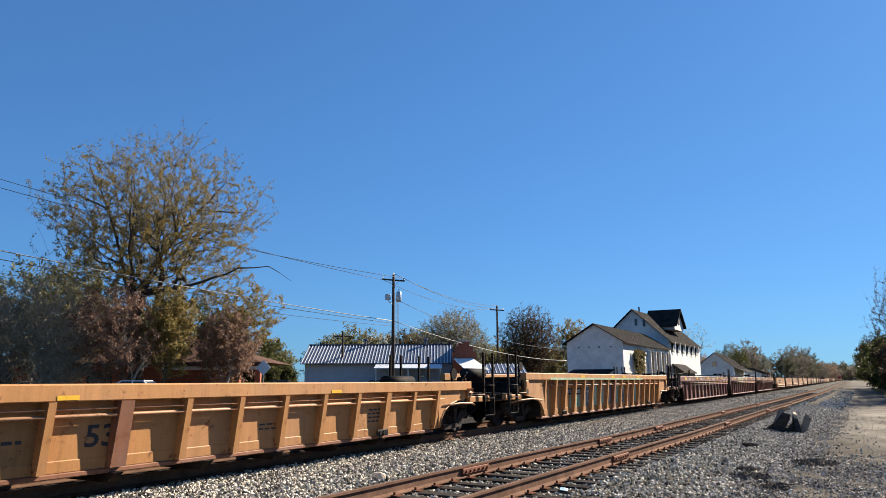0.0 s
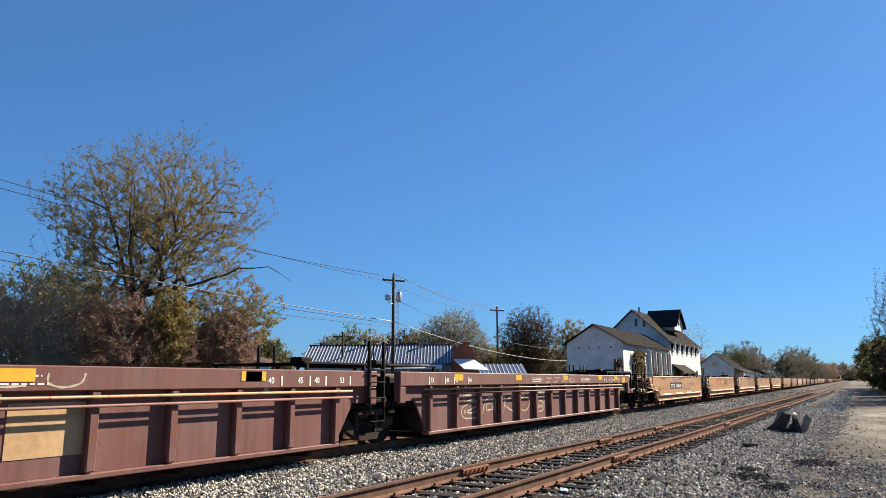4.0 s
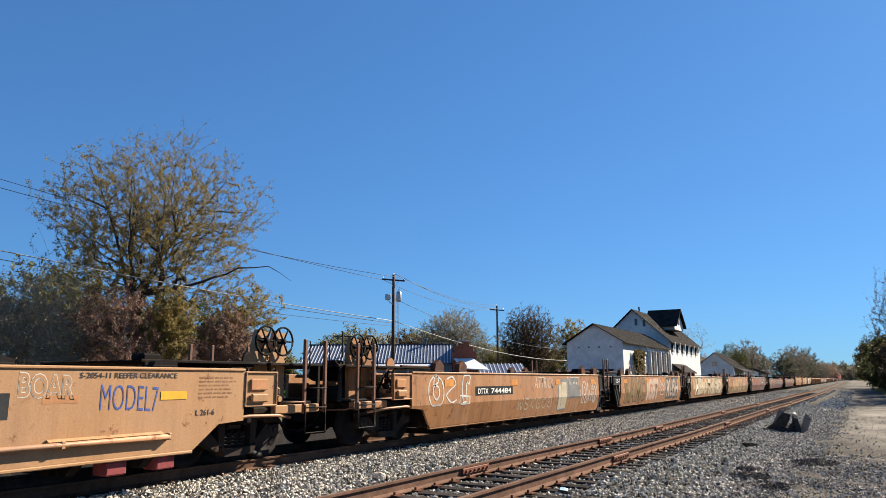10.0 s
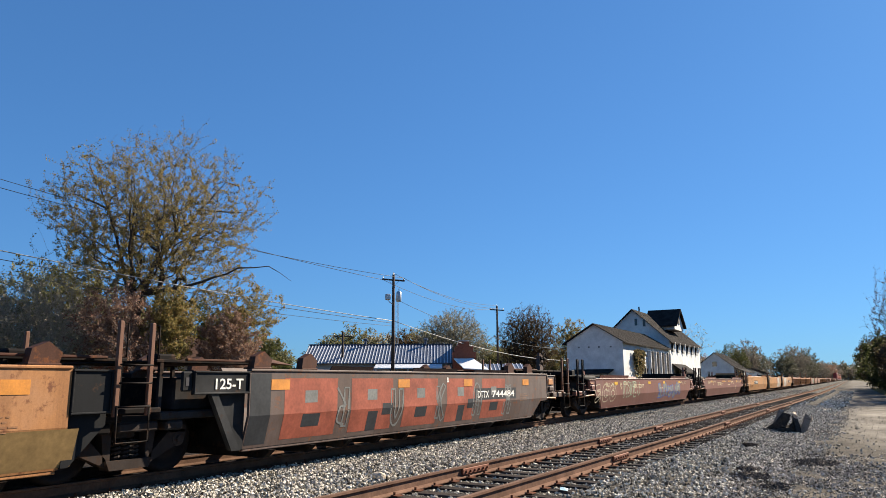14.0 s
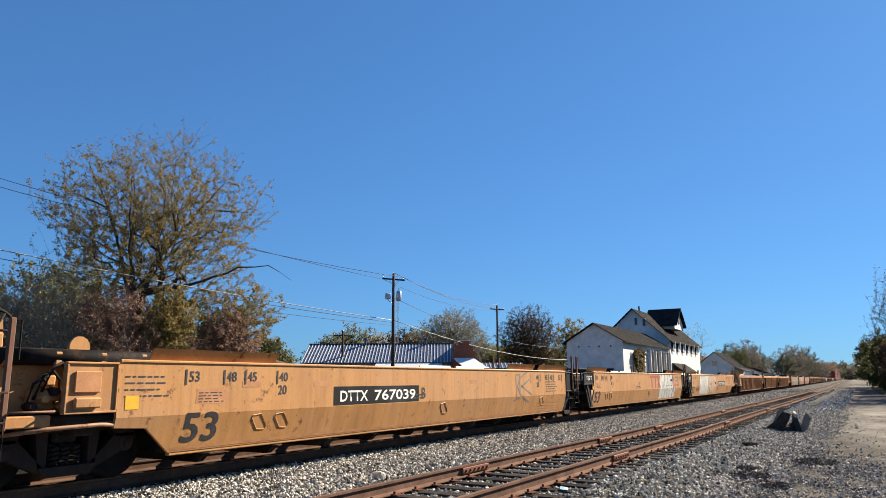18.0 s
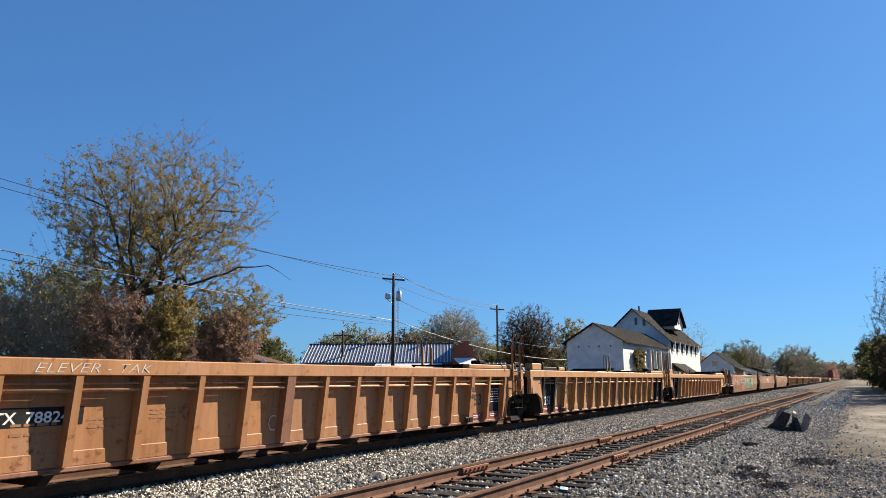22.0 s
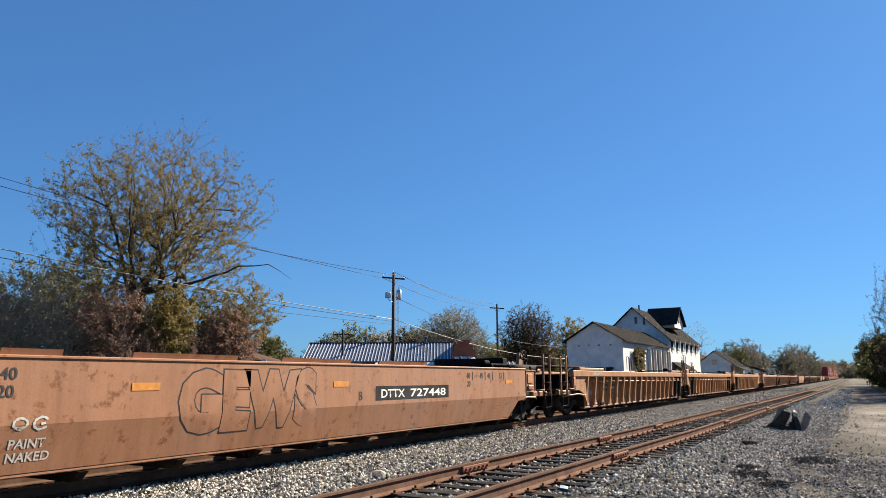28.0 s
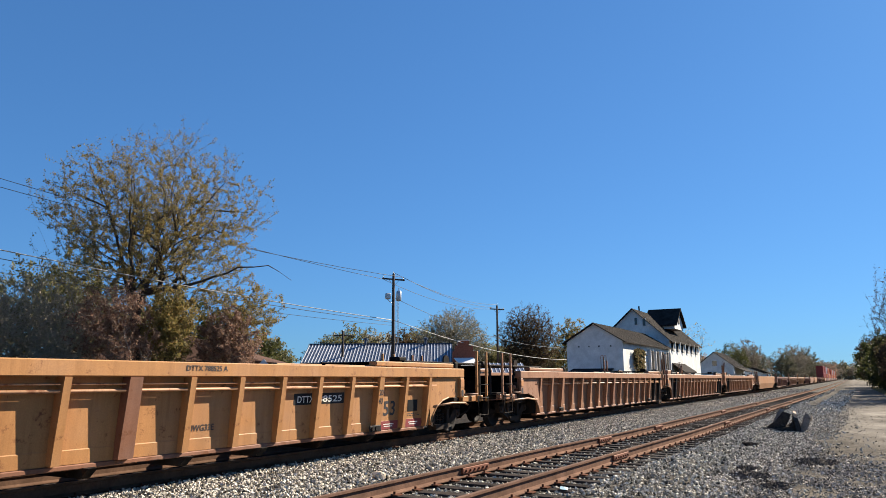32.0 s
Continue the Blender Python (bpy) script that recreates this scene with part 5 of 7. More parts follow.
# tan short cars
for i, c in enumerate(tans):
    lq, rq = c.w0 + c.mid, c.w1 + c.mid
    c.letters("40", lq + .16, .8, .26, DARK_INK, 1.1)
    if i:
        c.letters("125 T", lq - .75, 1.27, .17, WHITE_INK, wide=.7), c.bars(lq - .85, 1.16, .45, 2, .03, .06, WHITE_INK, i), c.bars(lq - .88, .96, .35, 1, .03, .06, WHITE_INK, i + 2)
        c.patch(lq - .2, lq - .02, .98, 1.12, YELLOW, "sticker", .005)
    else:
        c.letters("L 261-6", lq - 1.0, 1.02, .08, DARK_INK)
    c.bars(lq + .9, 1.0, .9, 3, .03, .055, FAINT_INK, i), c.bars(rq - 1.6 if i < 4 else rq + .05, 1.42, 1.1 if i < 4 else .8, 6, .03, .06, FAINT_INK, i + 8)
    c.bars(lq + 6.2, .95, 1.3, 2, .035, .07, DARK_INK, i + 3), c.patch(lq + 1.7, lq + 2.2, 1.15, 1.35, FADED_PATCH, out=.004)
    c.patch(rq - 2.4, rq - 1.9, 1.1, 1.2, FADED_PATCH), c.bars(lq + 5.2, 1.40, .9, 1, .07, .1, DARK_INK, i + 11)
    catwalk(c, 0), catwalk(c, 1)
    stack_brackets(c, (lq + .7, lq + 3.2, rq - 3.0, rq - .6), STEEL, .12)
    for k in range(3):
        x = lq + 1.2 + k * (rq - lq - 2.4) / 2
        c.patch(x, x + .35, 1.43, 1.5, FAINT_INK)
p1, p2, p3, p4, p5 = tans
p1.plate_number(110.2, 113.37, .90, 1.24, "759669", .47)
p1.letters("A", 113.98, 1.0, .2), p1.letters("REEFER CLEARANCE", 108.3, 1.41, .08)
p1.logo(115.05, 115.45, 1.02, 1.22, RED_INK)
spray(p1, "Pwsker", 110.92, 112.74, 1.22, 1.51, SPRAY_BLUE, fat=-.022, shear=.15), graffiti(p1, 116.0, 117.5, 1.02, 1.28, None, SPRAY_BLUE, 82, 5)
p1.letters("759669 A", 113.15, 1.42, .07, wide=.86), p1.letters("PLATE", 109.33, 1.1, .04, wide=.2), p1.letters("H", 109.36, .95, .11)
p1.frame_line(109.27, 109.58, .9, 1.18), p1.letters("LD LMT 122500 PER UNIT", 114.6, .83, .055, wide=1.38)
p1.brake_wheel(0, 2.05, -.9)
p2.logo(125.8, 128.2, .92, 1.5), p2.letters("E", 129.35, 1.37, .09)
graffiti(p2, 129.6, 131.5, .96, 1.5, None, SPRAY_BLACK, 83, 4), graffiti(p2, 132.3, 133.5, 1.13, 1.5, None, SPRAY_BLUE, 84, 5)
p2.letters("LD LMT 122500", 129.5, 1.10, .07)
p3.logo(145.2, 147.1, .95, 1.5), p3.letters("D", 144.72, 1.38, .08)
spray(p3, "QA", 138.77, 139.2, 1.05, 1.5, WHITE_INK, fat=.0), graffiti(p3, 139.72, 140.96, 1.22, 1.5, None, SPRAY_GREY, 186, 6), graffiti(p3, 139.75, 140.96, .93, 1.2, None, SPRAY_GREY, 187, 6), p3.letters("D", 141.8, 1.02, .17)
graffiti(p3, 144.7, 148.0, .80, 1.52, None, SPRAY_BLUE, 85, 5), graffiti(p3, 148.3, 150.4, .66, 1.5, None, SPRAY_BLACK, 86, 3)
reflectors(p3, (147.8, 150.0), 1.14, 1.26)
p4.logo(160.5, 162.5, .92, 1.5)
graffiti(p4, 155.3, 157.4, 1.0, 1.5, None, SPRAY_BLUE, 87, 4), spray(p4, "OOA", 162.5, 163.56, .91, 1.5, TAN, SPRAY_BLUE, fat=.06, edge=.03, sep=.85)
reflectors(p4, (156.8, 163.3), 1.08, 1.2)
p5.plate_number(175.45, 178.6, .93, 1.24, "759669", .40), p5.letters("B", 174.5, 1.0, .22), p5.letters("S-2054-11 REEFER CLEARANCE", 179.47, 1.42, .075, wide=1.55), p5.letters("L 261-6", 181.4, .86, .09)
graffiti(p5, 170.4, 171.9, 1.28, 1.5, None, SPRAY_BLACK, 89, 4), graffiti(p5, 171.8, 173.2, .78, 1.52, None, SPRAY_BLACK, 90, 2)
spray(p5, "MODEL7", 179.79, 180.71, 1.0, 1.34, SPRAY_BLUE, fat=-.012, tilt=-.05), spray(p5, "BOAR", 178.69, 179.42, 1.18, 1.5, TAN, SPRAY_WHITE, fat=.015, edge=.03, tilt=-.06)
reflectors(p5, (171.9, 180.75), 1.11, 1.23)
p5.brake_wheel(1, 2.1), p5.brake_wheel(1, 2.1, .5)
# rusty sprayed short cars
for i, c in enumerate(olds):
    lq, rq = c.w0 + c.mid, c.w1 + c.mid
    if i:
        c.letters("125-T", lq - .8, 1.25, .17, WHITE_INK, wide=.64)
    reflectors(c, (lq + .5, lq + 4.5, rq - 4.8, rq - 1.0), 1.22, 1.40, .47, ORANGE_TAPE)
    stack_brackets(c, (lq + .28, lq + 1.5, rq - 1.8, rq - .38)), guard_rods(c, lq - 1.2, lq + .2), guard_rods(c, rq - .3, rq + .6), guard_rods(c, rq - 1.6, rq - .5)
    c.bars(rq - 1.2, .95, .6, 4, .03, .06, FAINT_INK, i)
    catwalk(c, 0), catwalk(c, 1)
q1_, q2_, q3_, q4_, q5_ = olds
graffiti(q1_, 188.4, 190.6, .78, 1.5, None, SPRAY_WHITE, 101, 3)
q1_.plate_number(190.77, 193.2, .97, 1.21, "744484", .36)
graffiti(q1_, 193.6, 196.5, .45, .85, None, SPRAY_CREAM, 102, 6), spray(q1_, "ATTRICK", 194.9, 196.55, 1.12, 1.46, SPRAY_WHITE, fat=-.02, shear=.2), q1_.patch(196.98, 197.87, .35, 1.42, SPRAY_GREY, "sprayed_panel", .003), q1_.patch(197.04, 197.3, .38, 1.22, SPRAY_CREAM, "sprayed_panel", .0032), q1_.patch(197.33, 197.82, .40, 1.3, SPRAY_CREAM, "sprayed_panel", .0032)
q1_.patch(197.92, 199.2, .74, 1.2, SPRAY_GREY, "sprayed_panel", .003), spray(q1_, "NFEL", 197.9, 199.3, .82, 1.48, SPRAY_GREY, SPRAY_WHITE, fat=.05, edge=.035), graffiti(q1_, 199.5, 201.3, .5, 1.3, None, SPRAY_WHITE, 104, 3)
spray(q2_, "RAMO", 205.3, 209.2, .33, 1.5, SPRAY_OLIVE, SPRAY_BLACK, fat=.04, edge=.025), spray(q2_, "IGST", 209.2, 211.7, .36, 1.48, SPRAY_ROSE, SPRAY_PINK, fat=.06, edge=.03)
graffiti(q2_, 212.0, 213.3, .6, 1.4, None, SPRAY_WHITE, 107, 1), spray(q2_, "RUSH", 213.46, 216.54, .35, 1.51, SPRAY_GREY, SPRAY_BLACK, fat=.065, edge=.055, core=SPRAY_ROSE, sep=.95)
q3_.letters("40", 220.55, .78, .3, FAINT_INK)
q3_.patch(221.2, 232.9, .68, 1.52, SPRAY_WASH, "sprayed_panel", .001)
spray(q3_, "HESO", 221.9, 226.3, .33, 1.5, SPRAY_PALE, SPRAY_BLACK, fat=.085, edge=.035, sep=1.05), spray(q3_, "THE", 226.4, 229.4, .34, 1.5, SPRAY_PALE, SPRAY_BLACK, fat=.085, edge=.035, sep=1.05)
spray(q3_, "MACK", 229.4, 232.95, .3, 1.51, SPRAY_PALE, SPRAY_BLACK, fat=.085, edge=.045, sep=1.02)
q4_.patch(236.6, 249.0, .30, .78, SPRAY_OLIVE, "sprayed_band", .001)
spray(q4_, "NWCO", 238.6, 244.6, .36, 1.5, SPRAY_SAND, SPRAY_GREY, fat=.05, edge=.028, shear=.12), graffiti(q4_, 238.0, 239.9, .95, 1.45, None, SPRAY_BLACK, 112, 5), graffiti(q4_, 245.3, 247.2, .5, 1.4, None, SPRAY_WHITE, 113, 4)
q5_.patch(252.02, 252.5, .32, 1.5, SPRAY_BLACK, "sprayed_panel", .002)
for k in range(5):
    a = 252.85 + 1.95 * k
    q5_.patch(a, a + 1.5, .36, 1.42, SPRAY_RED, "sprayed_block", .0015)
    q5_.patch(a + .55, a + .9, .98, 1.2, SPRAY_GREY, "sprayed_block", .003)
    if k % 2:
        q5_.patch(a + .6, a + .95, .36, .75, SPRAY_BLACK, "sprayed_block", .003), q5_.patch(a + 1.1, a + 1.5, .66, .9, SPRAY_BLACK, "sprayed_block", .003)
    else:
        q5_.patch(a + .5, a + 1.0, .55, .78, SPRAY_BLACK, "sprayed_block", .003)
    graffiti(q5_, a + 1.45, a + 1.95, .4, 1.3, None, SPRAY_GREY, 300 + k, 1)
q5_.plate_number(260.2, 262.9, .85, 1.16, "744484", .36, WHITE_INK, SPRAY_BLACK)
q5_.letters("B", 258.7, 1.33, .12, WHITE_INK)
q5_.guides(((257.2, 259.3), (260.3, 262.3), (254.2, 255.6)), .08, .06)
q1_.brake_wheel(0, 2.1), q5_.brake_wheel(1, 2.1, -.6), q1_.brake_wheel(0, 2.1, .5)
# dark brown cars
for c in (f1, f2):
    lq, rq = c.w0 + c.mid, c.w1 + c.mid
    marks(c, 1.14, .12, CREAM_INK)
    reflectors(c, (lq + 1.6, c.mid - 1.1, c.mid + 2.1, rq - 2.5), 1.17, 1.29)
    c.bars(lq + .4, 1.2, .7, 3, .03, .05, CREAM_INK, 4), c.bars(c.mid - 5.5, 1.26, .9, 3, .03, .05, CREAM_INK, 5), c.bars(c.mid + 1.3, .93, .8, 1, .05, .06, CREAM_INK, 6)
    c.guides(((lq - .2, lq + 4.0), (rq - 4.2, rq - .3)), .14, .06)
    c.end_box(0), c.end_box(1)
    for s in (0, 1):
        catwalk(c, s)
graffiti(f1, 270.5, 273.5, .5, 1.2, None, SPRAY_CREAM, 131, 3), graffiti(f1, 274.5, 277.5, .6, 1.3, None, SPRAY_MINT, 132, 4), graffiti(f1, 281.0, 286.5, .4, 1.25, SPRAY_GREY, SPRAY_BLUE, 133, 5)
f1.plate_number(276.2, 278.2, .96, 1.22, "72377", .40, CREAM_INK, None, "FEC")
f2.plate_number(300.16, 302.0, .87, 1.25, "72503", .42, CREAM_INK, None, "FEC"), f2.letters("FEC 72503", 304.01, 1.18, .07, CREAM_INK, wide=.59), f2.letters("HUSKY STACK", 302.5, 1.04, .06, CREAM_INK, wide=.5), f2.letters("L 73-4", 312.0, 1.21, .07, CREAM_INK)
f2.patch(312.71, 313.59, 1.18, 1.29, ORANGE_TAPE, "reflector", .008), f2.patch(302.49, 302.95, 1.16, 1.27, ORANGE_TAPE, "reflector", .008), f2.patch(305.66, 306.1, 1.17, 1.28, ORANGE_TAPE, "reflector", .008)
f2.bars(307.55, 1.14, 1.15, 1, .15, .1, CREAM_INK, 4), f2.bars(308.2, 1.03, .5, 1, .07, .1, CREAM_INK, 5), f2.patch(307.3, 307.48, 1.04, 1.24, CREAM_INK, "logo_shape"), f2.letters("LD LMT 166800", 305.26, .945, .07, CREAM_INK, wide=.78), f2.letters("53", 309.5, .6, .3, CREAM_INK, 1.1)
f2.letters("PLATE", 302.1, 1.07, .045, CREAM_INK, wide=.18), f2.letters("H", 302.15, .98, .07, CREAM_INK)
part("ring_mark", Geo().add([(302.2 - f2.mid + r_ * math.cos(a * .2618), -1.545, 1.08 + r_ * math.sin(a * .2618)) for a in range(24) for r_ in (.155, .17)], [(2 * a, 2 * a + 1, (2 * a + 3) % 48, (2 * a + 2) % 48) for a in range(24)]), CREAM_INK, f2.ob)
f1.brake_wheel(1, 1.95, .4), f2.brake_wheel(1, 2.0, .2)
# orange smooth cars
for i, c in enumerate(deep):
    lq, rq = c.w0 + c.mid, c.w1 + c.mid
    marks(c, 1.36, .16, DARK_INK)
    c.letters("53", lq + .13, .47, .46, DARK_INK, 1.22)
    if i:
        c.letters("125 T", lq - .88, 1.34, .17, WHITE_INK, wide=.66)
        c.patch(lq - .2, lq - .03, .98, 1.1, YELLOW, "sticker", .03)
    c.bars(lq + 6.3, 1.02, .9, 2, .04, .07, DARK_INK, i), c.bars(rq - 1.9, 1.28, 1.2, 5, .035, .075, DARK_INK, i + 3), c.bars(rq - 2.6, .62, 2.2, 3, .035, .09, FAINT_INK, i + 6)
    c.patch(lq + .35, lq + 1.0, 1.02, 1.25, FADED_PATCH), c.bars(lq + .4, 1.18, .55, 4, .02, .045, DARK_INK, i + 9)
    for x in (lq + 1.3, lq + 3.1, c.mid + 2.2, rq - 3.0):
        c.patch(x, x + .42, 1.26, 1.36, FADED_PATCH)
    c.patch(lq + .02, rq - .02, .355, .40, FADED_PATCH, "red_edge_line")
    for x in (lq + 1.75, lq + 2.3, c.mid + .9, rq - 2.2):
        loop = [(x - .16, .80), (x + .02, .82), (x + .2, .62), (x + .16, .56), (x - .02, .57), (x - .17, .75)]
        part("weld_seam", Geo().tube([(a - c.mid, c.face(z)[0] - .002, z) for a, z in loop + loop[:1]], .010, 5), c.mat, c.ob)
    if not i:
        c.bars(lq - .9, 1.42, .75, 4, .03, .09, DARK_INK, i + 30), c.patch(lq - .88, lq - .66, .98, 1.17, YELLOW, "sticker", .005)
    catwalk(c, 0), catwalk(c, 1)
d1, d2, d3 = deep
d1.plate_number(323.7, 326.85, .89, 1.25, "767039", .40), d1.letters("B", 326.95, .95, .26)
d1.guides(((319.53, 322.12), (331.9, 333.9), (334.3, 336.9)), .17, .1), d2.guides(((339.2, 341.7), (352.63, 354.1), (354.5, 357.05)), .17, .1), d3.guides(((359.0, 361.6), (371.4, 373.7), (374.8, 377.5)), .16, .1)
graffiti(d1, 332.3, 333.9, .7, 1.62, None, SPRAY_GREY, 141, 1)
d2.letters("C", 346.7, .98, .26), d2.logo(348.9, 351.1, .92, 1.55)
d2.patch(350.85, 354.05, .37, 1.5, SPRAY_WHITE, "sprayed_panel", .002)
for k in range(5):
    d2.patch(350.95 + .63 * k, 351.42 + .63 * k, 1.5, 1.595, SPRAY_WHITE, "sprayed_panel", .002)
for k in range(6):
    wavy(d2, 350.85 + .63 * k, .37, 1.58, SPRAY_BLACK, k)
    if 0 < k < 5:
        wavy(d2, 351.15 + .63 * k, .75, 1.25, SPRAY_BLACK, k + 9, .016), d2.patch(351.02 + .63 * k, 351.28 + .63 * k, 1.0, 1.03, SPRAY_BLACK, "sprayed_stroke", .0045)
bubble(d2, 354.5, .85, .58, .5, SPRAY_PINK, SPRAY_BLACK, 150), bubble(d2, 354.38, .36, .6, .5, SPRAY_WHITE, SPRAY_BLACK, 151)
graffiti(d2, 354.85, 355.25, .72, 1.45, None, SPRAY_WHITE, 144, 2)
d3.patch(362.7, 365.4, .38, 1.5, SPRAY_WHITE, "sprayed_panel", .002), spray(d3, "SELE", 362.4, 365.6, .35, 1.6, SPRAY_WHITE, SPRAY_GREY, fat=.12, edge=.02, sep=1.05), spray(d3, "POUT", 365.7, 369.1, .35, 1.6, SPRAY_ROSE, SPRAY_PINK, fat=.11, edge=.025, sep=1.05), graffiti(d3, 361.5, 362.2, .7, 1.3, None, SPRAY_BLACK, 147, 1)
d3.plate_number(370.0, 373.2, .87, 1.21, "767039", .42), d3.letters("A", 369.5, .95, .22)
d3.patch(377.75, 378.15, 1.1, 1.5, DKGREY, "sticker", .005), d3.letters("L 201-1", 376.5, .88, .12)
d1.end_box(0, mat=ORANGE), d1.brake_wheel(0, 2.0, .6)
# ribbed orange cars
for i, c in enumerate(ribbed + ribbed2 + far_ribbed):
    lq, rq = c.w0 + c.mid, c.w1 + c.mid
    step = (rq - lq - .16) / (c.ribs - 1)

    def bay(k, c=c, lq=lq, step=step):
        return lq + .08 + step * k
    if c.ends[0] == 'A':
        top_boxes(c, ((lq - .85, lq + .0),), .22)
        top_boxes(c, ((lq + .12, lq + 1.42),), .12, .2, DKGREY), top_boxes(c, ((lq + 1.56, lq + 2.2),), .12, .2)
    else:
        top_boxes(c, ((lq - .8, lq + 2.3),), .11, .2)
    top_boxes(c, ((rq - 2.3, rq + (.6 if c.ends[1] == 'A' else 1.2)),), .12, .2)
    last = c.ribs - 1
    if i < 6:
        if c.ends[0] == 'A':
            c.patch(bay(0) + .09, bay(1) - .09, .32, 1.4, DKGREY, "black_panel", .002), c.letters("1251", bay(0) + .24, .54, .29, WHITE_INK, wide=.72), c.letters("53", bay(0) + .25, 1.1, .1, WHITE_INK)
        else:
            c.frame_line(bay(1) + .35, bay(1) + .6, .72, .95)
        if c.ends[1] == 'A':
            c.patch(bay(last - 1) + .09, bay(last) - .09, .32, 1.4, DKGREY, "black_panel", .002), c.bars(bay(last - 1) + .28, 1.1, .75, 6, .024, .07, WHITE_INK, i)
            c.letters("53", bay(last - 2) + .38, .69, .31, DARK_INK, 1.1)
        else:
            c.letters("53", bay(last - 2) + .32, .61, .32, DARK_INK, 1.15), c.patch(bay(last - 1) + .3, bay(last - 1) + .72, .66, .92, DKGREY, "sticker", .006), c.bars(bay(last - 1) + .3, .6, .6, 2, .02, .04, DARK_INK, i)
        for k in (0, 1, last - 2, last - 1):
            c.patch(bay(k) + .09, bay(k + 1) - .09, .31, .49, JACK_RED, "red_edge", .012), c.patch(bay(k) + .35, bay(k) + .75, .41, .428, WHITE_INK, "worn_writing", .015), c.patch(bay(k) + .38, bay(k) + .7, .365, .383, WHITE_INK, "worn_writing", .015)
        c.rib_text(2, "20", 1.05), c.rib_text(2, "40", .87), c.rib_text(last - 2, "20", 1.05), c.rib_text(last - 2, "40", .87)
        if i % 3:
            c.letters("IL 53' 1\"", bay(2) + .42, .74, .085, DARK_INK, wide=.42), c.letters("IW 8' 9\"", bay(2) + .42, .58, .085, DARK_INK, wide=.42)
        c.bars(bay(3) + .3, .82, .6, 2, .06, .12, FAINT_INK, i + 20), c.bars(bay(4) + .3, .85, .65, 2, .05, .1, FAINT_INK, i + 21), c.bars(bay(5) + .25, .95, .6, 3, .035, .06, FAINT_INK, i + 22)
        c.patch(bay(1) + .3, bay(1) + .6, .85, 1.05, FADED_PATCH, out=.006)
    catwalk(c, 0), catwalk(c, 1)
ribbed[0].plate_number(386.6, 388.13, .81, 1.05, "788247", .46), spray(ribbed[0], "COP", 391.65, 392.25, .5, .78, SPRAY_WHITE, fat=-.02), spray(ribbed[0], "ELEVER - TAK", 387.3, 389.0, 1.48, 1.6, SPRAY_WHITE, fat=-.02, shear=.3)
ribbed[1].logo(413.6, 416.4, .55, 1.2, FAINT_INK), graffiti(ribbed[1], 405.4, 405.9, .95, 1.25, None, SPRAY_CREAM, 153, 5)
spray(ribbed[2], "TOP", 428.7, 429.3, .5, .78, SPRAY_WHITE, fat=-.02, shear=.2), graffiti(ribbed[2], 432.0, 433.0, .5, 1.2, None, SPRAY_GREY, 155, 1)
ribbed2[0].plate_number(515.5, 517.4, .88, 1.1, "88525", .42), spray(ribbed2[0], "MURKO", 513.4, 514.1, .72, .92, SPRAY_WHITE, fat=-.015), spray(ribbed2[0], "STRANGE", 513.6, 514.75, 1.49, 1.61, SPRAY_WHITE, fat=.0)
ribbed2[1].logo(542.05, 545.05, .6, 1.2, RED_INK), ribbed2[1].letters("788525 C", 543.25, 1.5, .095), spray(ribbed2[1], "LUSSEN HITAX", 544.4, 545.65, 1.49, 1.62, SPRAY_PALE_PINK, fat=.0)
ribbed2[2].plate_number(565.95, 567.45, .92, 1.13, "88525", .42), ribbed2[2].letters("NWG33E", 563.57, .6, .1, wide=.53), ribbed2[2].logo(559.5, 560.2, .78, 1.1, RED_INK), ribbed2[2].letters("DTTX 788525 A", 563.3, 1.52, .085, wide=.83)
# reddish brown smooth cars
for i, c in enumerate(browns):
    lq, rq = c.w0 + c.mid, c.w1 + c.mid
    marks(c, 1.38, .15, DARK_INK)
    c.letters("53", lq + .35, .58, .46, DARK_INK, 1.05)
    if i:
        c.letters("125 T", lq - .88, 1.36, .15, WHITE_INK, wide=.66)
    reflectors(c, (lq + .3, lq + 4.45, c.mid - .6, rq - .47), 1.22, 1.33, .47, ORANGE_TAPE)
    c.bars(rq - 1.4, .62, 1.1, 3, .03, .06, FAINT_INK, i)
    catwalk(c, 0), catwalk(c, 1)
b1, b2, b3 = browns
b1.plate_number(451.8, 455.0, .86, 1.19, "727448", .42), b1.patch(453.0, 455.3, .3, .85, SPRAY_PINK, "sprayed_panel", .003)
spray(b1, "NSOPN", 455.2, 461.7, .34, 1.58, SPRAY_MINT, SPRAY_GREEN, fat=.05, edge=.075, core=SPRAY_GREEN, shear=.15, sep=.95), graffiti(b1, 449.8, 450.4, .94, 1.25, None, SPRAY_WHITE, 163, 1)
b1.guides(((448.1, 450.4), (463.2, 465.3)), .2, .1), b2.guides(((467.4, 469.9), (480.5, 483.0), (483.37, 485.84)), .25, .1), b3.guides(((488.2, 490.6),), .2, .1), b3.guides(((491.11, 491.89), (492.93, 494.91), (495.98, 498.01), (499.0, 501.0)), .08, .03)
b2.logo(475.4, 477.6, .95, 1.35, WHITE_INK), graffiti(b2, 471.0, 474.2, .45, 1.55, None, SPRAY_CREAM, 164, 3), spray(b2, "PINKIE GODSON", 483.3, 485.3, .78, 1.02, SPRAY_CREAM, fat=-.025, shear=.2), graffiti(b2, 481.0, 482.9, .7, 1.45, None, SPRAY_GREY, 165, 5), spray(b2, "HENZ", 484.1, 484.85, 1.18, 1.4, SPRAY_BLACK, fat=-.01, shear=.3)
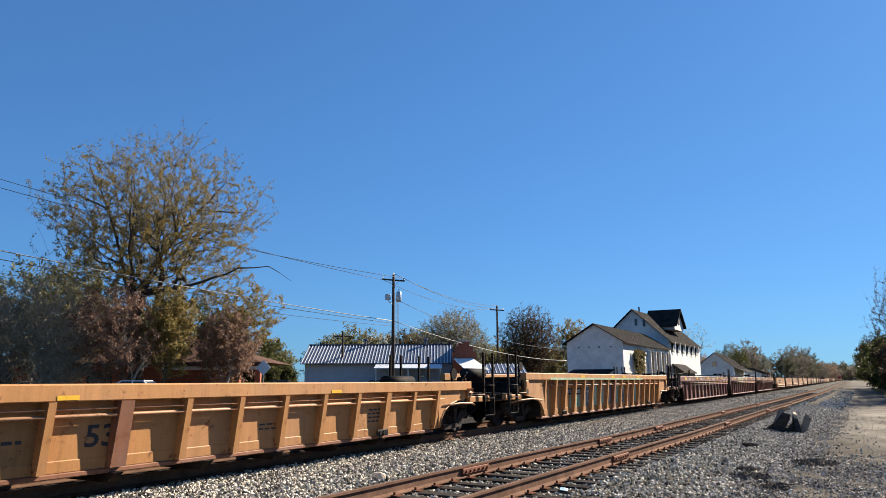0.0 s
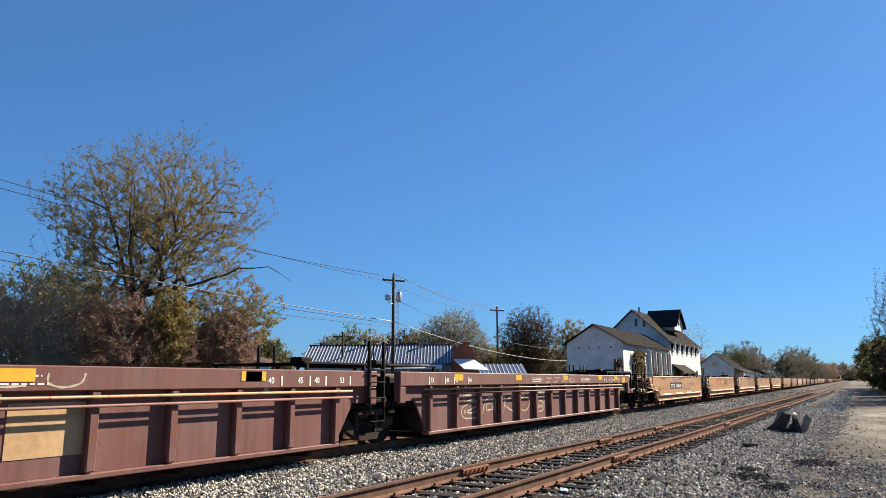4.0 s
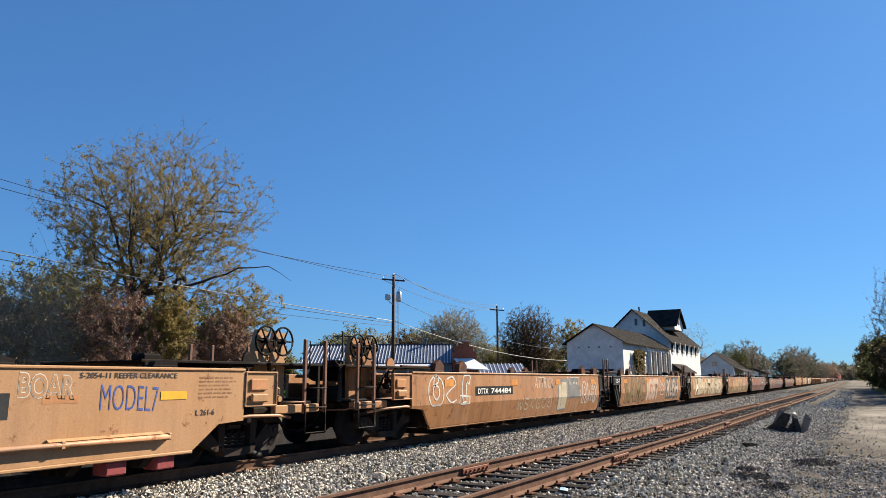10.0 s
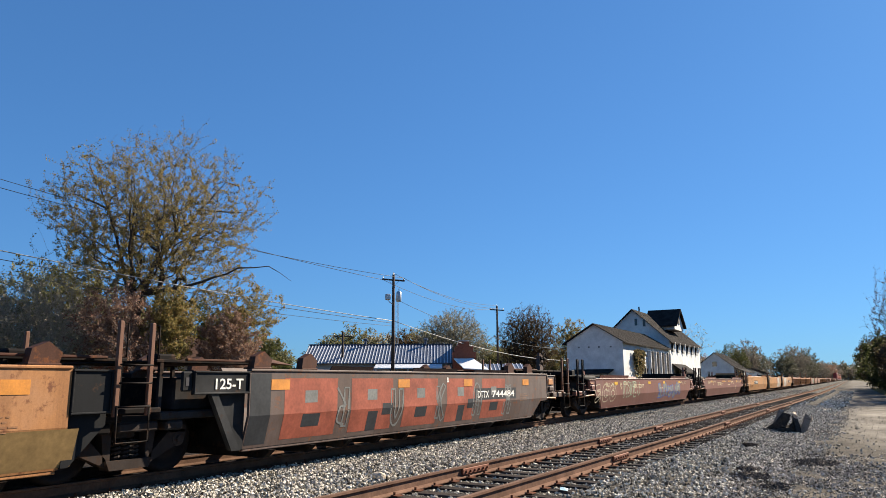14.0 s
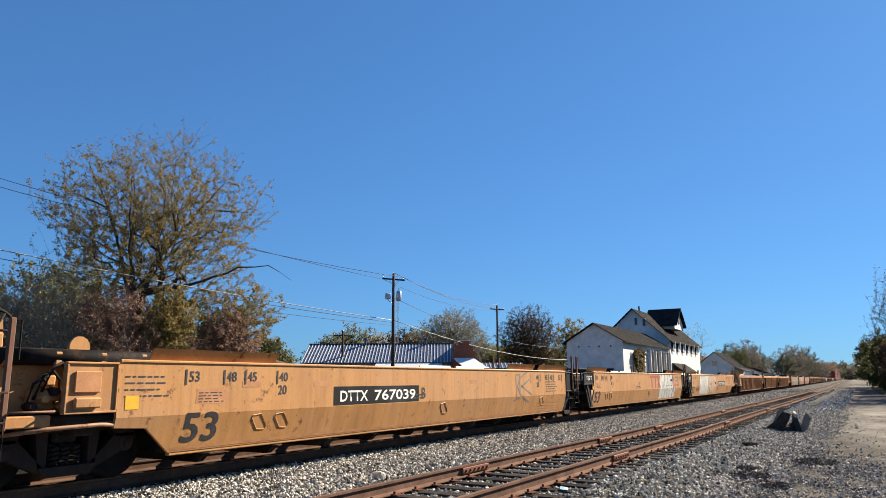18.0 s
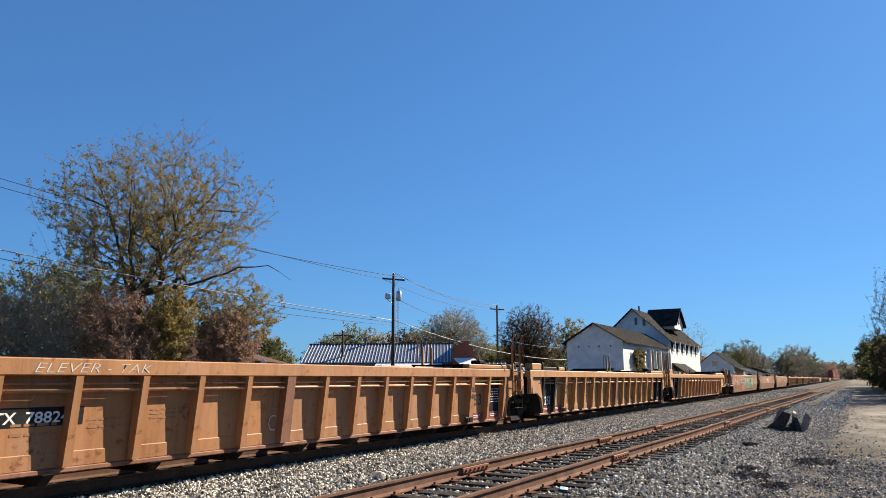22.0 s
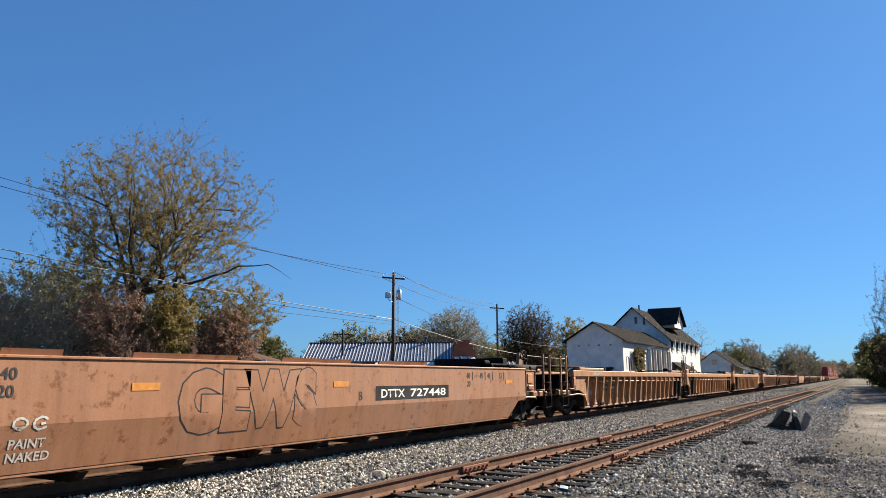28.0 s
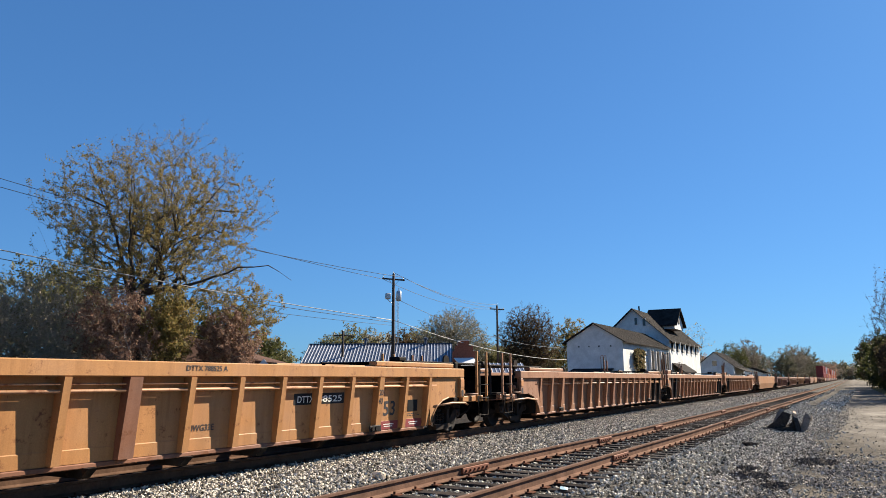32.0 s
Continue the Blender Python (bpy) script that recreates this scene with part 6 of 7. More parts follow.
spray(b3, "GEWS", 493.7, 496.9, .52, 1.58, BROWN, SPRAY_BLACK, fat=.075, edge=.02, sep=1.05), b3.plate_number(498.8, 501.95, .92, 1.22, "727448", .40), b3.letters("B", 498.2, .95, .18)
b3.letters("PAINT", 491.3, .56, .12, SPRAY_WHITE), b3.letters("NAKED", 491.3, .40, .12, SPRAY_WHITE), graffiti(b3, 491.3, 491.8, .75, .95, None, SPRAY_WHITE, 167, 2)
b1.end_box(0), b3.brake_wheel(1, 2.0, -.6), b3.end_box(1), b1.brake_wheel(0, 2.0, .6)

# ---- buildings across the tracks
PLASTER = plain("old_white_wall", (0.62, 0.62, 0.60), .85, 0, .16, .9, .2, .02)
OLD_ROOF = plain("dark_tin_roof", (0.03, 0.026, 0.024), .9, .0, .45, 1.2, .2, .02)
DARK = plain("dark_inside", (0.02, 0.02, 0.022), .9, 0, .2)
WOOD_POST = plain("grey_boards", (0.16, 0.145, 0.13), .85, 0, .3, 3, .3)
TRIM = plain("white_boards", (0.66, 0.65, 0.62), .8, 0, .15, 3)
BLUE_TIN = plain("dark_blue_tin_roof", (0.045, 0.06, 0.095), .45, .0, .15, 2, .05)
TIN_RIB = plain("white_roof_ribs", (0.55, 0.57, 0.60), .4, .1, .1, 2, .05)
BRICK = plain("red_brick", (0.30, 0.10, 0.06), .85, 0, .3, 6, .3)
SHINGLE = plain("brown_shingles", (0.095, 0.058, 0.046), .9, 0, .3, 4, .3)
WHITE_PAINT = plain("white_paint", (0.78, 0.78, 0.77), .5, 0, .06)
GREYWALL = plain("pale_grey_siding", (0.45, 0.48, 0.52), .7, 0, .1, 2)
GLASS = plain("dark_window_glass", (0.02, 0.025, 0.03), .08, 0, .1)
GZ = 0.0


def gable_block(p, x0, x1, y0, y1, z0, eave, ridge, wall, roof, over=.45, name="wall"):
    """Walls with two gables along x, and a roof of two thick slopes."""
    ym, t = (y0 + y1) / 2, .22
    for xa in (x0, x1 - t):
        part(name, Geo().prism([(y0, z0), (y1, z0), (y1, eave), (ym, ridge), (y0, eave)], 0, xa, xa + t), wall, p)
    for ya in (y0, y1 - t):
        part(name, Geo().box(x0 + t, x1 - t, ya, ya + t, z0, eave - .02), wall, p)
    k = (ridge - eave) / (ym - y0)
    for s in (-1, 1):
        ye = y0 - over if s < 0 else y1 + over
        ze = eave - over * k
        r = part("roof_slope", Geo().prism([(ye, ze + .03), (ym, ridge + .03), (ym, ridge + .16), (ye, ze + .16)], 0, x0 - over, x1 + over), roof, p)
        n = int((x1 - x0) / 1.1)
        g = Geo()
        for i in range(n):
            x = x0 - over + (x1 - x0 + 2 * over) * (i + .5) / n
            g.prism([(ye, ze + .16), (ym, ridge + .16), (ym, ridge + .2), (ye, ze + .2)], 0, x - .02, x + .02)
        part("roof_seam", g, roof, r)


def window(p, x, y, z, w, h, axis='x', frame_mat=None):
    """A dark window with a frame, in a wall facing -x or -y."""
    if axis == 'x':
        part("window_pane", Geo().box(x - .03, x - .01, y - w / 2, y + w / 2, z, z + h), GLASS, p)
        part("window_frame", Geo().box(x - .07, x - .005, y - w / 2 - .08, y - w / 2, z - .08, z + h + .08).box(x - .07, x - .005, y + w / 2, y + w / 2 + .08, z - .08, z + h + .08).box(x - .07, x - .005, y - w / 2, y + w / 2, z + h, z + h + .08).box(x - .09, x - .005, y - w / 2, y + w / 2, z - .08, z), frame_mat or TRIM, p)
    else:
        part("window_pane", Geo().box(x - w / 2, x + w / 2, y - .03, y - .01, z, z + h), GLASS, p)
        part("window_frame", Geo().box(x - w / 2 - .08, x - w / 2, y - .07, y - .005, z - .08, z + h + .08).box(x + w / 2, x + w / 2 + .08, y - .07, y - .005, z - .08, z + h + .08).box(x - w / 2, x + w / 2, y - .07, y - .005, z + h, z + h + .08).box(x - w / 2, x + w / 2, y - .09, y - .005, z - .08, z), frame_mat or TRIM, p)


# the white warehouse with its long shed
shed = thing("warehouse", "long white plastered warehouse with a dark tin gable roof", "warehouse")
gable_block(shed, 87.1, 112.9, 24, 31.2, -.3, 6.05, 8.25, PLASTER, OLD_ROOF)
for i in range(9):
    x = 99.5 + i * 1.55
    part("buttress", Geo().cbox(x - .14, x + .14, 23.55, 23.995, -.3, 5.3, .03), WOOD_POST if i % 2 else PLASTER, shed)
for x in (97.5, 103.5, 107.0):
    part("door", Geo().cbox(x - .6, x + .6, 23.9, 23.985, -.3, 3.2, .02), WOOD_POST, shed)
for y in (25.5, 27.0, 28.3, 29.6):
    part("vent", Geo().box(87.03, 87.09, y - .09, y + .09, 5.35, 5.53), DARK, shed)
canopy = part("canopy", Geo().prism([(86.9, 2.7), (84.6, 2.2), (84.6, 2.1), (86.9, 2.55)], 1, 25.2, 30.4), OLD_ROOF, shed)
for y in (25.4, 27.8, 30.2):
    part("post", Geo().box(84.7, 84.8, y - .05, y + .05, -.3, 2.1), WOOD_POST, canopy)

mill = thing("mill_building", "tall white mill with a steep dark roof and broken upper boards", "mill building")
gable_block(mill, 113.6, 139, 24, 35, -.3, 7.4, 12.4, PLASTER, OLD_ROOF, .5)
for y, z in ((29.0, 9.9), (27.7, 9.7)):
    window(mill, 113.58, y, z, .42, 1.1)
# cross gable towards the track
part("cross_gable", Geo().prism([(121.2, 9.6), (128.2, 9.6), (128.2, 10.4), (124.7, 13.0), (121.2, 10.4)], 1, 24.6, 29.4), PLASTER, mill)
for s, xe in ((-1, 120.7), (1, 128.7)):
    part("cross_roof", Geo().prism([(xe, 10.05), (124.7, 13.05), (124.7, 13.25), (xe, 10.25)], 1, 24.1, 29.6), OLD_ROOF, mill)
part("louvre", Geo().cbox(124.2, 125.2, 24.5, 24.59, 10.6, 11.8, .02), WOOD_POST, mill)
for i in range(6):
    x = 115.6 + i * 3.9
    part("window_opening", Geo().box(x - .8, x + .8, 23.96, 23.99, 5.7, 7.0), DARK, mill)
    for k in range(2):
        part("hanging_board", Geo().cbox(-.13, .13, -.03, .03, -.1, 1.5, .01), TRIM, mill, at=pose(x - .5 + .9 * k, 23.85 - .1 * k, 5.7, 10, 8 - 22 * k, 0))
lean = part("lean_to", Geo().prism([(22.1, 2.35), (23.98, 3.7), (23.98, 3.85), (22.1, 2.5)], 0, 114.5, 124.5), OLD_ROOF, mill)
part("lean_wall", Geo().box(114.7, 124.3, 22.4, 22.5, -.3, 2.4), WOOD_POST, lean)
part("chimney_pipe", Geo().tube([(118, 29.5, 11.8), (118, 29.5, 13.3)], .12, 8), OLD_ROOF, mill)

cottage = thing("cottage", "small white gabled house with a brown roof", "house")
gable_block(cottage, 172, 190, 22.6, 30.6, -.3, 4.2, 7.3, PLASTER, OLD_ROOF, .5)
window(cottage, 171.98, 26.6, 4.3, 1.0, 1.1)
part("porch_roof", Geo().prism([(20.2, 2.9), (22.6, 3.9), (22.6, 4.05), (20.2, 3.05)], 0, 174, 190), OLD_ROOF, cottage)
for k in range(5):
    part("porch_post", Geo().box(174.3 + k * 3.8, 174.45 + k * 3.8, 20.4, 20.55, -.3, 2.95), TRIM, cottage)
far_shed = thing("far_shed", "low grey roofed shed by the track", "shed")
gable_block(far_shed, 205, 222, 20, 27, -.3, 2.8, 4.2, PLASTER, OLD_ROOF, .4)

# the long tin-roofed store with its stepped brick front
store_m = Matrix.Translation((57.3, 48.95, 0)) @ Matrix.Rotation(radians(-60.4), 4, 'Z')
store = thing("store_building", "long low building with a ribbed silver-blue tin roof", "store", store_m)
for a in ((0, 15.2, 0, .2), (0, 15.2, 8.4, 8.6), (0, .2, .2, 8.4), (15.0, 15.2, .2, 8.4)):
    part("wall", Geo().box(*a, -.3, 3.3), GREYWALL, store)
for s in (0, 1):
    ya, yb = (-.5, 4.3) if s == 0 else (9.1, 4.3)
    slope = part("roof_slope", Geo().prism([(ya, 3.08), (yb, 5.2), (yb, 5.28), (ya, 3.16)], 0, -.4, 15.3), BLUE_TIN, store)
    for i in range(46):
        x = -.3 + i * .342
        part("roof_rib", Geo().prism([(ya, 3.16), (yb, 5.28), (yb, 5.33), (ya, 3.21)], 0, x - .034, x + .034), TIN_RIB, slope)
part("ridge_cap", Geo().cbox(-.4, 15.3, 4.15, 4.45, 5.27, 5.36, .02), BLUE_TIN, store)
for x in (5.8, 12.4):
    part("roof_vent", Geo().lathe([(.14, 0), (.14, .5), (.24, .55), (.24, .72), (0, .8)], (x, 4.0, 5.2), 'z', 12), BLUE_TIN, store)
part("porch_roof", Geo().prism([(-2.8, 2.55), (-.3, 3.0), (-.3, 3.1), (-2.8, 2.65)], 0, 7.4, 14.2), TIN_RIB, store)
for x in (7.6, 10.8, 14.0):
    part("porch_post", Geo().box(x - .06, x + .06, -2.7, -2.58, -.3, 2.56), TRIM, store)
brick_front = part("brick_front", Geo().box(15.25, 17.6, -2.5, 6, -.3, 4.2).box(15.5, 17.3, -2.49, 5.9, 4.2, 4.75).box(15.85, 16.9, -2.48, 5.8, 4.75, 5.25), BRICK, store, "stepped red brick parapet")
part("coping", Geo().cbox(15.8, 16.95, -2.55, 5.9, 5.25, 5.33, .02), TRIM, brick_front)
part("awning", Geo().add([(15.35, -2.52, 3.55), (17.3, -2.52, 3.55), (18.8, -4.7, 2.4), (16.3, -4.7, 2.55), (15.35, -2.52, 3.47), (17.3, -2.52, 3.47), (18.8, -4.7, 2.32), (16.3, -4.7, 2.47)], [(3, 2, 1, 0), (4, 5, 6, 7), (0, 1, 5, 4), (1, 2, 6, 5), (2, 3, 7, 6), (3, 0, 4, 7)]), WHITE_PAINT, store, "white metal awning")
low_ext = thing("low_annex", "low annex with a pale tin roof", "annex", store_m)
part("wall", Geo().box(18.2, 23, 2, 6, -.3, 1.9), GREYWALL, low_ext)
annex_roof = part("roof_slope", Geo().prism([(1.6, 2.0), (6.4, 3.1), (6.4, 3.2), (1.6, 2.1)], 0, 18.1, 23.2), BLUE_TIN, low_ext)
for i in range(12):
    part("roof_rib", Geo().prism([(1.6, 2.1), (6.4, 3.2), (6.4, 3.27), (1.6, 2.17)], 0, 18.2 + i * .43, 18.27 + i * .43), TIN_RIB, annex_roof)

# the brick house behind the big tree
house_m = Matrix.Translation((27.5, 54.5, 0)) @ Matrix.Rotation(radians(-60.4), 4, 'Z')
house = thing("brick_house", "low brown brick building with a shingled hip roof and a porch", "house", house_m)
part("wall", Geo().box(0, 17.0, 0, 9, -.3, 2.75), BRICK, house)
hip = [(-.6, -.6, 2.7), (21.2, -.6, 2.7), (21.2, 9.6, 2.7), (-.6, 9.6, 2.7), (4.5, 4.5, 4.2), (13.6, 4.5, 4.95)]
part("roof", Geo().add(hip, [(0, 1, 5, 4), (1, 2, 5), (2, 3, 4, 5), (3, 0, 4), (3, 2, 1, 0)]), SHINGLE, house)
part("fascia", Geo().box(-.6, 21.2, -.66, -.602, 2.45, 2.72), SHINGLE, house)
part("porch_beam", Geo().box(14, 21.1, -.5, -.2, 2.2, 2.44), TRIM, house)
for x in (14.2, 17.6, 20.8):
    part("porch_column", Geo().cbox(x - .2, x + .2, -.55, -.15, -.3, 2.2, .02), BRICK, house)
for x in (2.5, 6.0, 9.5):
    window(house, x, 0, 1.0, 1.6, 1.1, 'y', DARK)

# ---- poles and wires
POLE = plain("creosoted_pole", (0.07, 0.055, 0.045), .9, 0, .3, 4, .3)
WIRE = plain("cable", (0.05, 0.05, 0.05), .6)
PALE_WIRE = plain("pale_cable", (0.36, 0.35, 0.33), .6, .0, .05)
GALV = plain("galvanised_steel", (0.45, 0.46, 0.47), .4, .7, .1)


def utility_pole(x, y, top, turn, transformer=False, lamp=False):
    p = thing("utility_pole", "brown wooden utility pole with a crossarm" + (", a transformer and a lamp" if lamp else ""), "utility pole", pose(x, y, 0, 0, 0, turn), "poles along the street")
    part("shaft", Geo().tube([(0, 0, -.5), (0, 0, top)], .17, 10, .11), POLE, p, smooth=True)
    arm = part("crossarm", Geo().cbox(-.06, .06, -1.1, 1.1, top - .55, top - .42, .01), POLE, p)
    for s in (-1, 1):
        part("brace", Geo().tube([(-.07, s * .55, top - .5), (-.07, 0, top - 1.1)], .015, 5), GALV, arm)
        part("insulator", Geo().lathe([(.03, 0), (.05, .05), (.035, .1), (.05, .15), (0, .2)], (0, s * 1.0, top - .42), 'z', 8), GALV, arm)
    part("insulator", Geo().lathe([(.03, 0), (.05, .05), (.035, .1), (.05, .15), (0, .2)], (0, 0, top), 'z', 8), GALV, p)
    if transformer:
        part("transformer", Geo().lathe([(0, 0), (.2, 0), (.22, .05), (.22, .8), (.18, .88), (0, .92)], (-.35, -.35, top - 2.4), 'z', 14), GALV, p, smooth=True)
        part("bushing", Geo().tube([(-.35, -.35, top - 1.5), (-.35, -.35, top - 1.25)], .04, 6), GALV, p)
    if lamp:
        part("lamp_arm", Geo().tube([(0, 0, top - 2.6), (-.3, .5, top - 2.5), (-.35, .75, top - 2.3)], .03, 6), GALV, p)
        part("lamp_head", Geo().cbox(-.6, -.2, .55, .95, top - 2.3, top - 1.8, .05), GALV, p)
    return p


utility_pole(50.95, 33.85, 10.5, 62, True, True)
utility_pole(80.8, 38.0, 10.6, 62)
utility_pole(60.0, 46.2, 6.5, 62)


def wire(a, b, sag, r=.02, mat=None, label="black overhead cable between poles"):
    a, b = Vector(a), Vector(b)
    pts = [a.lerp(b, t / 14) - Vector((0, 0, sag * 4 * (t / 14) * (1 - t / 14))) for t in range(15)]
    return tagged(part("overhead_wire", Geo().tube(pts, r, 5), mat or WIRE, smooth=True), label, "cable", "overhead wires")

# ---- street side: cars, sign, hedges
CAR_WHITE = plain("white_car_paint", (0.75, 0.76, 0.77), .25, .0, .04, 2, .0)
CAR_DARK = plain("dark_car_paint", (0.03, 0.035, 0.04), .25, .0, .05, 2, .0)
TYRE = plain("tyre_rubber", (0.02, 0.02, 0.02), .85)
ASPHALT = plain("street_asphalt", (0.06, 0.06, 0.06), .9, 0, .2, 1.5, .2)
HEDGE = GREEN_HEDGE = leafy("hedge_leaves", [(.03, .06, .015), (.05, .08, .02), (.07, .10, .03)])
part("street", Geo().box(-40, 420, 29.2, 35.2, -.05, .004), ASPHALT, label="dark asphalt street beyond the tracks")
tagged(bpy.data.objects["street"], category="road", kind="structure")


def sedan(x, y, turn, paint_mat, label):
    """A small saloon car: lower body, cabin with windows, lamps and wheels."""
    c = thing("car", label, "car", pose(x, y, 0, 0, 0, turn))
    side = [(-2.2, .35), (2.2, .35), (2.22, .7), (1.9, .86), (1.0, .93), (-1.5, .95), (-2.15, .9), (-2.25, .6)]
    part("body", Geo().prism(side, 1, -.86, .86), paint_mat, c)
    cab = [(-1.75, .94), (1.05, .92), (.35, 1.40), (-.95, 1.43)]
    g = Geo()
    v = [(p[0], -.82 + .16 * (p[1] > 1.2), p[1]) for p in cab] + [(p[0], .82 - .16 * (p[1] > 1.2), p[1]) for p in cab]
    g.add(v, [(0, 1, 2, 3), (7, 6, 5, 4), (1, 5, 6, 2), (3, 7, 4, 0), (2, 6, 7, 3)])
    part("cabin_glass", g, GLASS, c)
    part("roof", Geo().cbox(-1.0, .38, -.67, .67, 1.40, 1.46, .02), paint_mat, c)
    for s in (-1, 1):
        for a, b in (((-1.75, .94), (-.95, 1.43)), ((1.05, .92), (.35, 1.40)), ((-.3, .94), (-.3, 1.42))):
            part("pillar", Geo().tube([(a[0], s * .83, a[1]), (b[0], s * .67, b[1])], .035, 5), paint_mat, c)
        for x_ in (-1.35, 1.35):
            w = part("wheel", Geo().lathe([(.0, -.09), (.2, -.1), (.22, -.11), (.32, -.1), (.33, 0), (.32, .1), (0, .1)], (x_, s * .8, .33), 'y', 18), TYRE, c, smooth=True)
            part("rim", Geo().lathe([(0, -.02), (.19, -.02), (.2, .0), (.2, .02)], (x_, s * .915, .33), 'y', 14), GALV_, w)
        part("headlight", Geo().cbox(2.08, 2.2, s * .75 - .15, s * .75 + .08, .68, .8, .02), WHITE_PAINT, c)
    return c


GALV_ = plain("wheel_rim", (0.4, 0.4, 0.41), .3, .8, .05)
sedan(27.6, 45.4, -58, CAR_WHITE, "white saloon car parked under trees")
sedan(28.3, 36.6, -60, CAR_WHITE, "white saloon car parked beside the street")
sedan(40.5, 36.6, -50, CAR_DARK, "dark car parked by the brick house")
sedan(59.5, 41.0, -60, CAR_DARK, "dark car parked in front of the store")
sign = thing("road_sign", "back of a grey diamond road sign on a post", "road sign", pose(34.6, 33.0, 0, 0, 0, 30))
part("post", Geo().box(-.04, .04, -.04, .04, -.2, 2.6), WOOD_POST, sign)
part("panel", Geo().add([(-.05, 0, 1.75), (-.05, -.48, 2.25), (-.05, 0, 2.75), (-.05, .48, 2.25), (-.07, 0, 1.75), (-.07, -.48, 2.25), (-.07, 0, 2.75), (-.07, .48, 2.25)], [(0, 1, 2, 3), (7, 6, 5, 4), (0, 4, 5, 1), (1, 5, 6, 2), (2, 6, 7, 3), (3, 7, 4, 0)]), GREYWALL, sign)


def bush(x, y, w, h, seed):
    rng = np.random.default_rng(seed)
    n = 1500
    d = rng.normal(size=(n, 3))
    d /= np.linalg.norm(d, axis=1)[:, None]
    c = d * (rng.random((n, 1)) ** .3) * np.array([w / 2, w / 2, h / 2]) * (1 + .15 * np.sin(d[:, :1] * 6 + seed)) + np.array([0, 0, h / 2])
    u = rng.normal(size=(n, 3)) * .07
    v = np.cross(u, rng.normal(size=(n, 3))) * .9
    vs = np.stack([c - u, c + v, c + u, c - v], 1).reshape(-1, 3)
    me = bpy.data.meshes.new("shrub")
    me.from_pydata(vs, [], np.arange(4)[None] + 4 * np.arange(n)[:, None])
    me.materials.append(HEDGE)
    ob = tagged(new("shrub", me), "clipped round green shrub by the porch", "shrub", "shrubs by the porch")
    ob.matrix_basis = pose(x, y, -.05)


for i, (x, y) in enumerate(((36.2, 40.6), (38.4, 37.6), (39.2, 36.4), (24.0, 45.8))):
    bush(x, y, 1.7, 1.3, i)
# power mast far behind the store
mast = thing("lattice_mast", "thin grey lattice mast far behind the store", "mast", pose(108.9, 71.5, 0))
for a, b in ((-.25, -.25), (.25, -.25), (0, .3)):
    part("leg", Geo().tube([(a, b, -.3), (a * .8, b * .8, 17)], .035, 5), GALV_, mast)
for k in range(16):
    g = Geo()
    z = 1 + k
    g.tube([(-.24, -.24, z), (.24, -.24, z + .5), (0, .28, z + 1), (-.24, -.24, z + 1)], .018, 4)
    part("brace", g, GALV_, mast)
# vine on the warehouse wall
VINE = leafy("dry_vine_leaves", [(.11, .08, .045), (.14, .11, .055), (.075, .072, .035)])
rng_v = np.random.default_rng(9)
nv = 2600
cv = np.stack([93.5 + rng_v.normal(0, .95, nv), 23.75 - .25 * rng_v.random(nv), 5.15 - np.abs(rng_v.normal(0, 1.3, nv)) - .2 * rng_v.random(nv)], 1)
uv_ = rng_v.normal(size=(nv, 3)) * .085
vv_ = np.cross(uv_, rng_v.normal(size=(nv, 3))) * .8
me_v = bpy.data.meshes.new("climbing_vine")
me_v.from_pydata(np.stack([cv - uv_, cv + vv_, cv + uv_, cv - vv_], 1).reshape(-1, 3), [], np.arange(4)[None] + 4 * np.arange(nv)[:, None])
me_v.materials.append(VINE)
tagged(new("climbing_vine", me_v), "dry yellow-brown vine climbing a white wall", "vine", kind="stuff")

# ---- trees
BARK = plain("grey_bark", (0.06, 0.05, 0.042), .9, 0, .35, 4, .4)
TWIG = plain("brown_twigs", (0.27, 0.235, 0.195), .9, 0, .3, 4, .3)
GOLD = leafy("gold_green_leaves", [(.11, .10, .035), (.19, .155, .05), (.27, .195, .07), (.14, .12, .042), (.29, .18, .075)])
RUSSET = leafy("russet_leaves", [(.13, .068, .05), (.22, .125, .088), (.34, .225, .16), (.12, .07, .05)])
GREEN = leafy("green_leaves", [(.035, .045, .015), (.06, .066, .022), (.085, .082, .027), (.045, .052, .018)])
OLIVE = leafy("olive_leaves", [(.105, .105, .045), (.155, .145, .062), (.20, .175, .08), (.125, .122, .05)])
# green darkened for crowns that face the camera with their shaded side
SHADE_GREEN = leafy("shaded_green_leaves", [(.025, .035, .012), (.04, .048, .016), (.06, .062, .022)])
RUSSET_OLIVE = leafy("brown_olive_leaves", [(.05, .035, .02), (.08, .05, .028), (.06, .048, .022), (.10, .06, .035)])
DARK_BROWN = leafy("dark_dry_leaves", [(.035, .028, .018), (.055, .042, .026), (.045, .04, .02)])
FAR_OLIVE = leafy("dull_far_leaves", [(.05, .055, .035), (.08, .08, .05), (.11, .10, .065)])
FAR_BROWN = leafy("dull_far_brown_leaves", [(.10, .085, .07), (.15, .125, .10), (.12, .105, .08)])
OLIVE_GREY = leafy("olive_grey_leaves", [(.12, .115, .07), (.17, .155, .10), (.14, .125, .085)])
GREY_DRY = leafy("grey_dry_leaves", [(.22, .195, .145), (.31, .27, .20), (.25, .235, .16), (.17, .165, .105)])


